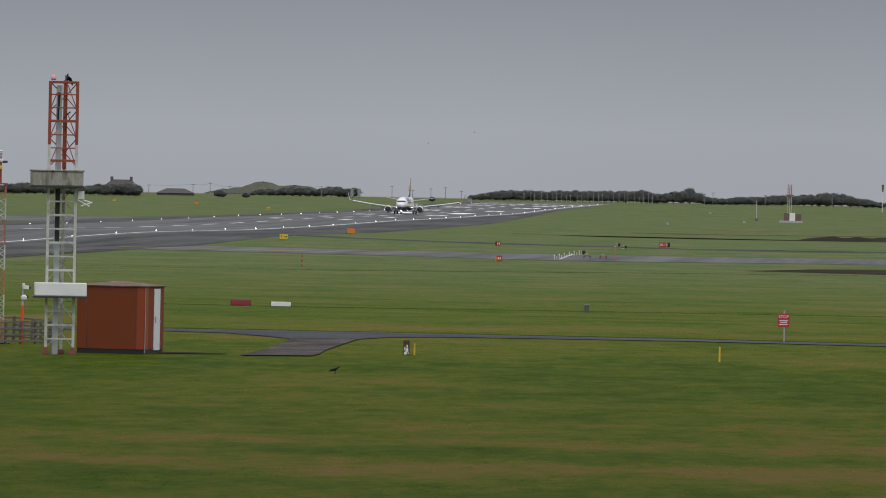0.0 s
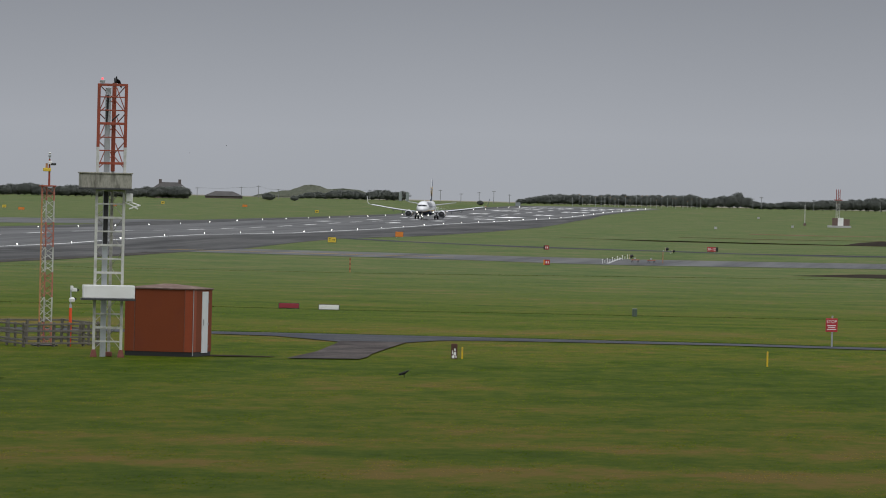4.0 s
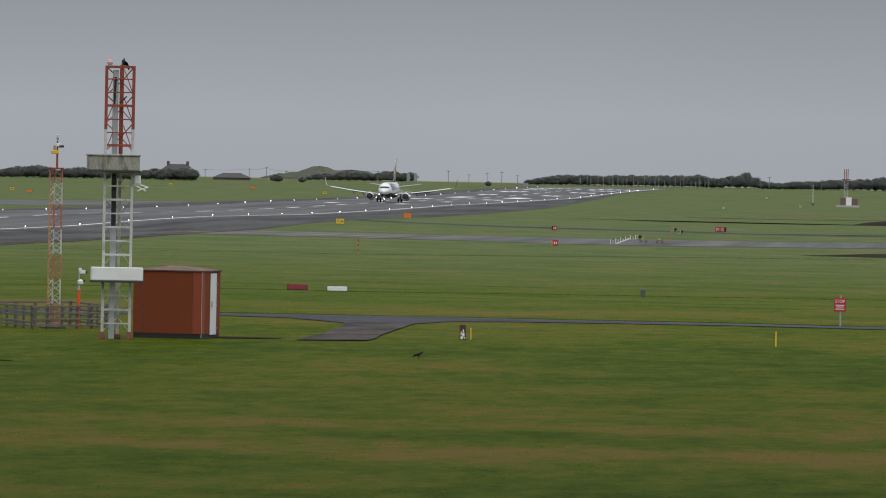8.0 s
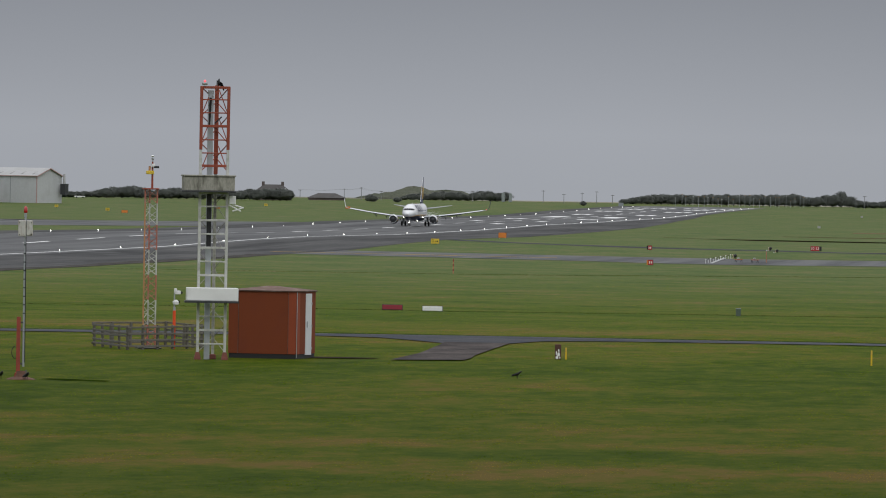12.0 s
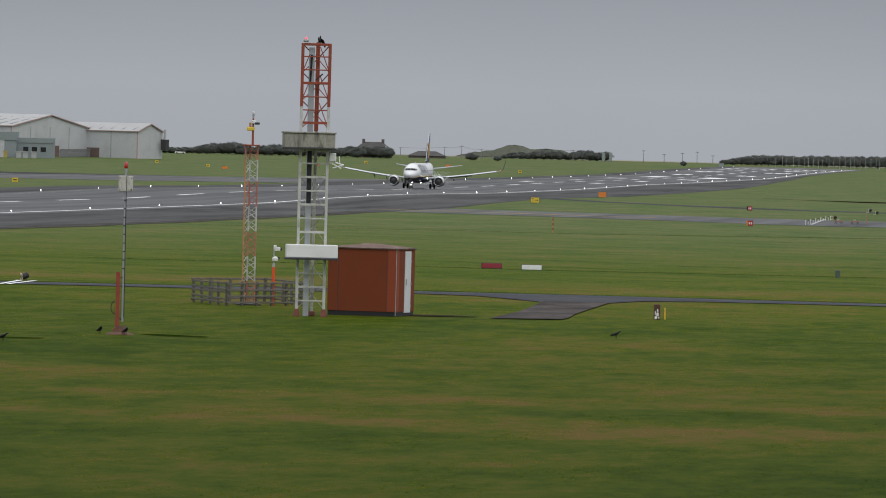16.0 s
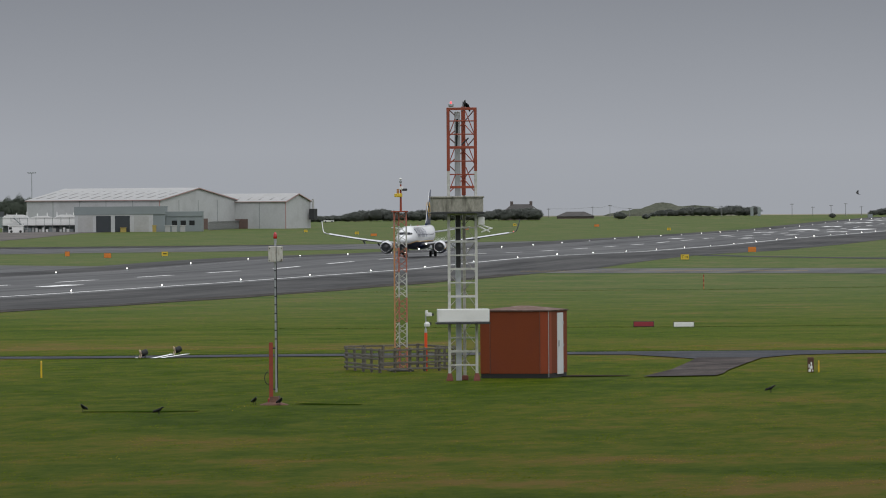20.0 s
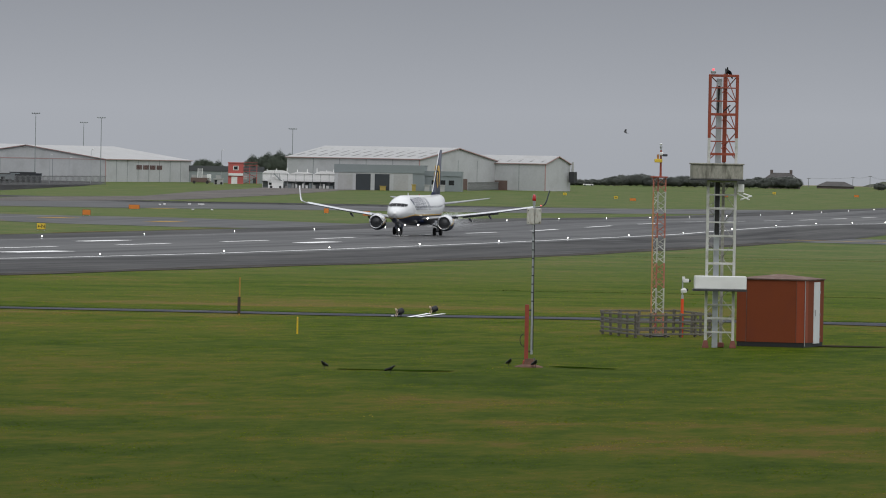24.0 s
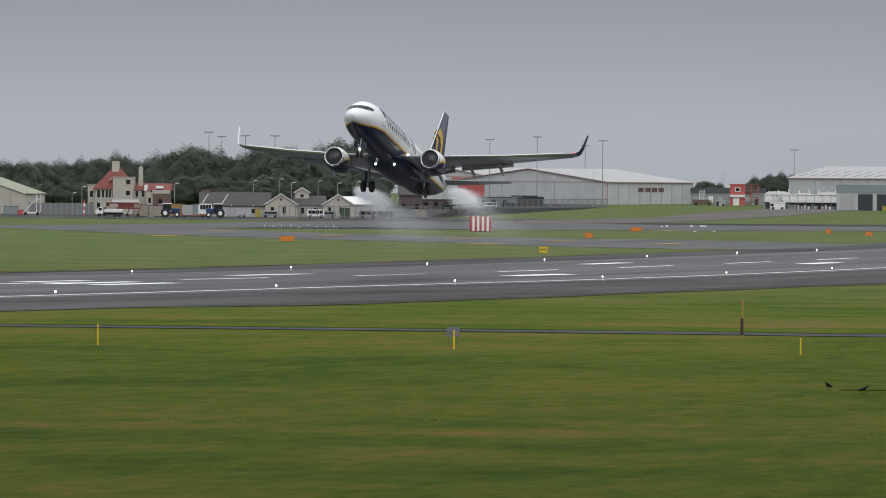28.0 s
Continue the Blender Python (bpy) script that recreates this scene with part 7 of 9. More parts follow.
def build_yard():
    build_truck(-16.492, 1752, "white flatbed truck parked before the villa")
    t = thing("loader", stand(-16.395, 1768), "dark red freight loader with raised platform", "loader")
    part("deck", box(-4.6, 4.6, 0, 2.6, 1.9, 2.3), LOADERRED, t)
    part("upper_deck", box(-3.4, 4.4, 0, 2.6, 3.2, 3.6), LOADERRED, t)
    part("cargo", box(-0.8, 3.2, 0.2, 2.4, 2.3, 3.2), LOADERRED, t)
    part("cargo_box", box(-2.4, 4.4, 0.2, 2.4, 3.6, 4.4, 0.04), PAINTW, t, "white boxes on the platform")
    part("sheet_cover", loft([[(-6.0, y, 3.3), (-2.6, y, 4.25), (-2.6, y, 4.45), (-6.0, y, 3.5)] for y in (0.2, 2.4)]), CLADROOF, t, "pale slanting sheet cover")
    for x in (-4.2, -1.5, 1.5, 4.2):
        part("scissor", rod((x, 0.2, 0.5), (x + 0.9, 0.2, 3.3), 0.12, 0.12, 5), LOADERRED, t)
        part("wheel", lathe([(0, -0.15), (0.4, -0.15), (0.4, 0.15), (0, 0.15)], (x, 0.2, 0.4), "y", 12), RUBBER, t)
    part("handrail", rod((-3.4, 0.1, 4.4), (4.4, 0.1, 4.4), 0.06, 0.06, 5), PAINTW, t)
    for k in range(6):
        part("handrail_post", rod((-3.4 + 1.56 * k, 0.1, 3.6), (-3.4 + 1.56 * k, 0.1, 4.4), 0.05, 0.05, 4), PAINTW, t)
    t = thing("flat_trailer", stand(-15.80, 1752), "long low red flat trailer on small wheels", "trailer")
    part("bed", box(-3.2, 3.0, 0, 1.6, 0.35, 0.62, 0.04), LOADERRED, t)
    part("drawbar", rod((3.0, 0.8, 0.45), (4.2, 0.8, 0.4), 0.06, 0.05, 5), DARKGREY, t)
    part("post", box(-2.9, -2.75, 0.1, 1.5, 0.62, 1.1), LOADERRED, t)
    for x in (-2.4, 2.2):
        part("wheel", lathe([(0, -0.1), (0.3, -0.1), (0.3, 0.1), (0, 0.1)], (x, 0.05, 0.3), "y", 12), RUBBER, t)
    block("white_trough", -16.155, 1752, 1.5, 0.7, 0.4, CLADROOF, "low white trough on the apron edge", "trough", roof_h=0.06)
    t = thing("ground_power_unit", stand(-15.405, 1756), "small grey and red ground power cart", "cart")
    part("body", box(-1.0, 1.0, 0, 1.1, 0.35, 0.85, 0.05), GREYBOX, t)
    part("hose_reel", rod((0.7, 0.1, 0.6), (0.7, 0.1, 1.15), 0.14, 0.14, 8), LOADERRED, t)
    part("drawbar", rod((-1.0, 0.5, 0.4), (-1.8, 0.5, 0.25), 0.05, 0.05, 5), DARKGREY, t)
    for x in (-0.6, 0.6):
        part("wheel", lathe([(0, -0.08), (0.26, -0.08), (0.26, 0.08), (0, 0.08)], (x, 0.0, 0.26), "y", 10), RUBBER, t)
    build_container(-16.22, 1776, 4.2, 2.9, CRATE, "brown slatted crate stack in the yard", 7)
    build_container(-16.12, 1776, 4.0, 2.7, CRATE, "brown slatted crate stack in the yard", 7)
    build_container(-15.93, 1782, 4.0, 3.2, YARDORANGE, "dull orange container behind a tractor")
    build_container(-15.84, 1780, 3.6, 3.0, CLADROOF, "white container in the yard")
    build_container(-15.77, 1780, 2.8, 3.2, GREYBOX, "grey container in the yard")
    build_van(-15.706, 1770, PAINTW, YARDORANGE, "white and orange minibus beside a tractor", 3.6, 3.4)
    build_container(-15.274, 1768, 1.5, 2.2, YARDYELLOW, "dull yellow container by the bungalow", 3)
    build_container(-17.30, 1790, 4.0, 2.2, GREYBOX, "grey equipment crate before the shed", 5)
    build_container(-17.42, 1790, 2.4, 2.2, CLADROOF, "white equipment crate before the shed", 4)
    build_container(-17.22, 1786, 1.6, 1.3, CLADRED, "red equipment crate before the shed", 4)
    t = thing("airstairs", stand(-17.13, 1782), "white wheeled aircraft boarding stairs", "stairs")
    part("chassis", box(-2.2, 2.0, 0, 1.8, 0.5, 0.9), PAINTW, t)
    part("ramp", loft([[(-1.8, y, 0.9), (1.2, y, 4.2), (1.2, y, 4.5), (-1.8, y, 1.2)] for y in (0.2, 1.6)]), PAINTW, t)
    part("landing", box(1.1, 2.4, 0.1, 1.7, 4.1, 4.3), PAINTW, t)
    for x in (1.2, 2.3):
        part("support", rod((x, 0.3, 0.9), (x, 0.3, 5.4), 0.09, 0.09, 5), PAINTW, t)
    for k in range(7):
        x = -1.8 + 0.45 * k
        part("step", box(x, x + 0.3, 0.15, 1.65, 1.25 + 0.48 * k, 1.33 + 0.48 * k), GALV, t)
    for x in (-1.6, 1.5):
        part("wheel", lathe([(0, -0.15), (0.45, -0.15), (0.45, 0.15), (0, 0.15)], (x, 0.1, 0.45), "y", 12), RUBBER, t)
    f = thing("yard_fence", stand(-16.90, 1800), "tall grey sheet fence before the wood", "fence")
    for k in range(12):
        part("fence_panel", box(-8 + 1.4 * k, -6.65 + 1.4 * k, 0, 0.08, 0, 3.1 + 0.05 * (k % 2)), FENCEGREY, f)
        part("fence_post", box(-8.05 + 1.4 * k, -7.95 + 1.4 * k, -0.1, 0.0, 0, 3.3), GALV, f)
    t = thing("striped_pole", stand(-16.70, 1770), "red and white striped barrier post", "pole")
    for k in range(5):
        part("band", rod((0, 0, 0.8 * k), (0, 0, 0.8 * k + 0.8), 0.22, 0.22, 8), CLADRED if k % 2 == 0 else PAINTW, t)
    # dark trailers and a white canopy before the hangar gable
    for k, (az, w, h) in enumerate(((-13.60, 6, 2.6), (-13.20, 8, 3.0), (-13.08, 9, 3.4), (-12.97, 4, 3.0))):
        b = block("lorry_trailer", az, 2460, w, 3, h, (GREYBOX, CLADBLUEGREY, DARKGREY, DOORDARK)[k], "dark lorry trailer parked by the hangar", "trailer", group="dark trailers")
        part("axle_box", box(-w / 2 + 0.5, w / 2 - 0.5, -0.1, -0.01, 0.1, 0.7), BLACK, b)
    gabled("marquee", -13.58, 2430, 9, 8, 2.6, 4.6, PAINTW, PAINTW, "white peaked canopy beside the trailers", category="tent", group="white marquees")
    s = block("yard_shed", -13.43, 2440, 21, 6, 3.0, CLADBLUEGREY, "long low grey-blue shed behind the fence", roof=SLATE)
    for x in (-8, -4.5, 0.5, 4, 8):
        part("window", box(x - 0.7, x + 0.7, -0.08, -0.004, 1.1, 2.1), GLASSDARK, s)
    part("door", box(-2.6, -1.6, -0.06, -0.004, 0, 2.2), CLADROOF, s)
    s = block("brick_shed", -13.81, 2300, 11, 6, 2.8, SOOTBRICK, "low dull brick shed with flat roof", roof=SLATE)
    for x in (-3.4, 0, 3.4):
        part("window", box(x - 0.7, x + 0.7, -0.08, -0.004, 1.0, 2.1), GLASSDARK, s)
    for az, r, up, low, lab, lg, hh in ((-13.72, 2240, YARDGREEN, YARDGREEN, "dark green parked van behind the security fence", 4.4, 1.9), (-13.64, 2290, GREYBOX, GREYBOX, "grey parked van behind the security fence", 4.4, 1.7), (-13.56, 2330, BLACK, BLACK, "black parked van behind the security fence", 4.2, 1.6), (-13.47, 2350, YARDGREEN, GREYBOX, "dull green parked van behind the security fence", 4.6, 1.9), (-13.36, 2370, PAINTW, PAINTW, "white parked van behind the security fence", 4.6, 2.0), (-13.22, 2390, DARKGREY, DARKGREY, "dark grey parked van behind the security fence", 4.4, 1.7),
                                        (-14.80, 1773, PAINTW, PAINTW, "white parked van behind the security fence", 4.6, 2.2), (-14.70, 1774, GREYBOX, GREYBOX, "grey parked van behind the security fence", 4.2, 1.8), (-14.37, 1778, BRICKDULL, GREYBOX, "dull red parked van behind the security fence", 4.4, 1.9), (-14.22, 1780, YARDGREEN, YARDGREEN, "dark green parked van behind the security fence", 4.4, 1.9), (-15.17, 1768, CLADROOF, GREYBOX, "pale parked van behind the security fence", 4.0, 1.8)):
        build_van(az, r, up, low, lab, lg, hh)
    for az, r, w, h, m, lab in ((-14.555, 1772, 2.4, 2.5, YARDGREEN, "dark green storage container behind the fence"), (-14.14, 1790, 5.0, 2.6, GREYBOX, "grey storage container behind the fence"), (-14.05, 1800, 4.0, 2.4, CLADBLUEGREY, "blue-grey storage container behind the fence"), (-13.93, 1810, 3.2, 2.2, CRATE, "brown crate stack behind the fence")):
        build_container(az, r, w, h, m, lab, 5)
    # vehicles by the red hut and tank hall
    for az, w, h, m, lab in ((-11.47, 3.4, 1.9, CLADROOF, "pale trailer by the long shed"), (-11.0, 5.2, 2.3, PAINTW, "white vehicle before the tank hall")):
        b = block("parked_lorry", az, 2400 if w > 4 else 2520, w, 2.4, h, m, lab, "lorry", group="parked lorries")
        for x in (-w * 0.3, w * 0.3):
            part("wheel", lathe([(0, -0.2), (0.45, -0.2), (0.45, 0.2), (0, 0.2)], (x, -0.05, 0.45), "y", 10), RUBBER, b)
        part("windscreen", box(-w / 2 + 0.2, -w / 2 + 1.2, -0.06, -0.004, h * 0.5, h * 0.85), GLASSDARK, b)


def build_tractor(az, r, turn):
    t = thing("tractor", stand(az, r, turn) @ Matrix.Scale(1.22, 4), "blue farm tractor with white wheel rims", "tractor", "blue tractors")
    part("chassis", box(-1.6, 1.9, -0.4, 0.4, 0.7, 1.2, 0.05), DARKGREY, t)
    part("bonnet", box(0.4, 2.1, -0.45, 0.45, 1.15, 1.9, 0.1), TRACTORBLUE, t, "blue bonnet")
    c = part("cab", box(-1.35, 0.35, -0.75, 0.75, 1.5, 2.75, 0.06), GLASSDARK, t, "glazed cab")
    part("cab_roof", box(-1.5, 0.5, -0.85, 0.85, 2.75, 2.95, 0.06), PAINTW, c, "white cab roof")
    for x in (-1.3, 0.3):
        for y in (-0.76, 0.76):
            part("cab_post", box(x - 0.06, x + 0.06, y - 0.05, y + 0.05, 1.4, 2.8), BLACK, c)
    for y in (-0.85, 0.85):
        part("mudguard", box(-1.7, -0.1, y - 0.28, y + 0.28, 1.6, 1.72, 0.03), TRACTORBLUE, t)
        for x, rr, wd in ((-0.9, 0.92, 0.5), (1.5, 0.62, 0.4)):
            w = part("wheel", lathe([(0, -wd * 0.56), (rr * 0.47, -wd * 0.53), (rr * 0.47, wd * 0.53), (0, wd * 0.56)], (x, y, rr), "y", 16), PAINTW, t, "white rim")
            part("tyre", lathe([(rr * 0.45, -wd / 2), (rr * 0.9, -wd / 2), (rr, -wd * 0.35), (rr, wd * 0.35), (rr * 0.9, wd / 2), (rr * 0.45, wd / 2)], (x, y, rr), "y", 18), RUBBER, w)


def build_lamps():
    for az, r, h in ((-15.68, 2300, 24.5), (-15.575, 2380, 23.5), (-15.38, 2300, 23.5), (-15.138, 2300, 23.5), (-13.37, 2500, 23.4), (-12.98, 2480, 24.4), (-12.585, 2650, 21.5), (-12.441, 2520, 23.3), (-10.867, 2500, 20.5), (-14.2, 2500, 20.5)):
        t = thing("flood_mast", stand(az, r), "tall grey apron floodlight mast", "lamp post", "apron floodlight masts")
        part("pole", rod((0, 0, 0), (0, 0, h), 0.18, 0.10, 8), GREYBOX, t)
        part("crossbar", box(-1.4, 1.4, -0.12, 0.12, h - 0.15, h + 0.05), GALV, t)
        for x in (-1.3, -0.45, 0.45, 1.3):
            part("floodlight", box(x - 0.24, x + 0.24, -0.4, 0.25, h + 0.05, h + 0.32, 0.04), GREYBOX, t)
    for az, r, h in ((-16.72, 1800, 7.2), (-16.80, 1830, 5.5), (-15.96, 1900, 8), (-15.31, 1850, 9), (-15.10, 1850, 9.5), (-15.0, 1900, 8.5), (-14.78, 1950, 9), (-14.62, 1900, 8.5), (-14.46, 1850, 9), (-12.86, 2440, 10), (-12.52, 2440, 12), (-12.7, 2440, 9), (-11.45, 2600, 12)):
        t = thing("street_lamp", stand(az, r), "slim grey street lamp", "lamp post", "yard street lamps")
        part("pole", rod((0, 0, 0), (0, 0, h), 0.10, 0.07, 6), GALV, t)
        part("arm", rod((0, 0, h), (0.7, 0, h + 0.15), 0.05, 0.05, 5), GALV, t)
        part("lantern", box(0.3, 1.1, -0.15, 0.15, h + 0.1, h + 0.28, 0.04), PAINTW, t)


def palisade(name, az0, r0, az1, r1, h, label, step=0.9):
    """A security fence of many thin pales between two spots."""
    a, b = Vector(polar(az0, r0)), Vector(polar(az1, r1))
    f = thing(name, pose(0, 0, 0), label, "fence")
    d = b - a
    n = max(2, int(d.length / step))
    bm = bmesh.new()
    for k in range(n + 1):
        p = a + d * (k / n)
        z = terr(p.x, p.y)
        rod((p.x, p.y, z), (p.x, p.y, z + h - 0.4), 0.12, 0.10, 4, bm)
        rod((p.x, p.y, z + h - 0.4), (p.x + 0.35, p.y - 0.1, z + h), 0.09, 0.06, 4, bm)
    tagged(part("palisade_panel", bm, FENCEGREY, f), kind="stuff")
    for zz in (0.4, h - 0.4):
        za, zb = terr(a.x, a.y) + zz, terr(b.x, b.y) + zz
        part("rail", rod((a.x, a.y, za), (b.x, b.y, zb), 0.1, 0.1, 4), FENCEGREY, f)


# ---- trees ----
def tree_meshes(seed, height, spread, leaf, count, material):
    """Trunk with limbs, and a lumpy, ragged crown of many small leaf clumps."""
    rnd = np.random.RandomState(seed)
    bm = rod((0, 0, -0.2), (0, 0, height * 0.55), height * 0.03, height * 0.014, 7)
    for k in range(7):
        a = 0.9 * k + rnd.uniform(-0.3, 0.3)
        rod((0, 0, height * rnd.uniform(0.2, 0.45)), (spread * 0.6 * math.cos(a), spread * 0.6 * math.sin(a), height * rnd.uniform(0.5, 0.8)), height * 0.012, height * 0.004, 5, bm)
    trunk = mesh_of(bm, "trunk", BARK)
    off = Vector((seed * 7.3, seed * 3.1, seed * 1.7))
    d = rnd.normal(size=(count, 3))
    d /= np.linalg.norm(d, axis=1)[:, None]
    lump = np.array([noise.noise(Vector(v) * 1.5 + off) * 0.26 + noise.noise(Vector(v) * 3.6 + off) * 0.15 + noise.noise(Vector(v) * 8 + off) * 0.07 for v in d.tolist()])
    rad = (0.88 + lump) * (1 - 0.30 * rnd.uniform(0, 1, count) ** 2 + 0.05 * rnd.normal(size=count))
    wide = spread * np.where(d[:, 2] > 0, 1.0, 0.95)
    p = np.stack([d[:, 0] * rad * wide, d[:, 1] * rad * wide, height * 0.50 + d[:, 2] * rad * height * np.where(d[:, 2] > 0, 0.53, 0.40)], 1)
    face = d + 0.18 * rnd.normal(size=(count, 3)) + np.array((0, 0, 0.15))
    u = np.cross(face, rnd.normal(size=(count, 3)))
    u /= np.linalg.norm(u, axis=1)[:, None]
    w = np.cross(face, u)
    w /= np.linalg.norm(w, axis=1)[:, None]
    size = leaf * rnd.uniform(0.6, 1.4, count)[:, None]
    co = np.stack([p + size * (a_ * u + b_ * w) for a_, b_ in ((-1, -0.55), (0.95, -0.4), (0.1, 1.0))], 1).reshape(-1, 3)
    k = np.arange(count) * 3
    me = bpy.data.meshes.new("crown")
    me.from_pydata(co.tolist(), [], np.stack([k, k + 1, k + 2], 1).tolist())
    me.materials.append(material)
    return trunk, me


def plant(meshes, az, r, label, group, size=1.0, wide=1.0, sink=0.0):
    x, y, z = polar(az, r)
    t = thing("tree", pose(x, y, z - sink, 0, 0, random.uniform(0, 360)) @ Matrix.Diagonal((size * wide, size * wide, size, 1)), label, "tree", group)
    shared("trunk", meshes[0], t)
    shared("crown", meshes[1], t)


def build_trees():
    big = [tree_meshes(s, 20, 9.0, 0.30, 26000, LEAF) for s in (1, 2, 3, 4)]
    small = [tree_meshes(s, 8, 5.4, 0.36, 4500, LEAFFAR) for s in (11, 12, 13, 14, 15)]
    rnd = random.Random(7)
    lab = "dark green broadleaf tree behind the airfield buildings"
    # wood behind the villa
    prof = ((-17.9, 13.6), (-17.39, 13.6), (-16.84, 13.8), (-16.55, 15.0), (-16.40, 16.3), (-16.25, 14.0), (-16.0, 17.0), (-15.85, 19.0), (-15.65, 18.6), (-15.48, 15.2), (-15.3, 18.0), (-15.15, 19.6), (-14.9, 15.8), (-14.72, 19.5), (-14.55, 21.0), (-14.3, 19.0))
    az = -17.9
    while az < -14.3:
        h = float(np.interp(az, [p[0] for p in prof], [p[1] for p in prof]))
        plant(big[rnd.randrange(4)], az, 2140 + rnd.uniform(-15, 15), lab, "wood behind the villa", h / 19.6, 1.0 if h > 16 else 1.25)
        plant(big[rnd.randrange(4)], az + 0.08, 2180 + rnd.uniform(-15, 15), lab, "wood behind the villa", h * 0.93 / 20, 1.2)
        plant(big[rnd.randrange(4)], az + 0.04, 2110, lab, "wood behind the villa", h * 0.55 / 20, 1.5)
        az += 0.165
    for az, s in ((-11.18, 0.50), (-11.08, 0.55), (-10.98, 0.58), (-10.88, 0.53), (-10.75, 0.50), (-11.55, 0.40), (-11.62, 0.42), (-11.48, 0.38)):
        plant(big[rnd.randrange(4)], az, 2680, lab, "trees behind the sheds", s, 1.0)
    # hedges and woods at the far end
    lab = "hazy far-off bushy tree on the field's edge"
    left = ((-8.75, 3.2), (-8.32, 3.0), (-8.16, 4.9), (-7.97, 5.5), (-7.83, 3.6), (-7.69, 5.1), (-7.55, 4.6), (-7.14, 4.3), (-7.04, 5.1), (-6.93, 5.2), (-6.74, 5.6), (-6.70, 2.6))
    mid = ((-5.76, 2.2), (-5.70, 3.4), (-5.58, 3.5), (-5.54, 3.0), (-5.49, 4.8), (-5.42, 5.0), (-5.32, 4.6), (-5.25, 3.2), (-5.11, 5.6), (-5.04, 4.6), (-4.93, 4.6), (-4.90, 2.6))
    right = ((-3.95, 2.6), (-3.77, 4.4), (-3.66, 5.0), (-3.44, 5.2), (-3.32, 5.0), (-3.13, 6.0), (-3.01, 5.6), (-2.79, 6.3), (-2.69, 5.8), (-2.56, 6.3), (-2.44, 4.8), (-2.32, 6.1), (-2.24, 6.7), (-2.17, 8.3), (-2.11, 6.4), (-2.05, 4.0), (-1.95, 3.3), (-1.79, 4.0), (-1.59, 4.3), (-1.5, 5.2), (-1.34, 5.0), (-1.22, 6.3), (-1.08, 6.5), (-0.98, 7.1), (-0.85, 5.4), (-0.73, 4.4), (-0.61, 3.0), (-0.3, 3.0))
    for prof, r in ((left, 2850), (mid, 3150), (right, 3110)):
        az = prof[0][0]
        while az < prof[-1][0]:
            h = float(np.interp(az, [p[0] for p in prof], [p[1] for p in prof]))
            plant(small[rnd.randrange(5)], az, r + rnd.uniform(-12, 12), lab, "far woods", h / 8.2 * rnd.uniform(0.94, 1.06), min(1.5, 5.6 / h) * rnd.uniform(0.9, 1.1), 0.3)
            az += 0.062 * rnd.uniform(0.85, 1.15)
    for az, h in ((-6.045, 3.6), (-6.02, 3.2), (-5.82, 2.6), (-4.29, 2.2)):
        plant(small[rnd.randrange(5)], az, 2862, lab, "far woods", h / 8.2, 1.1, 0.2)


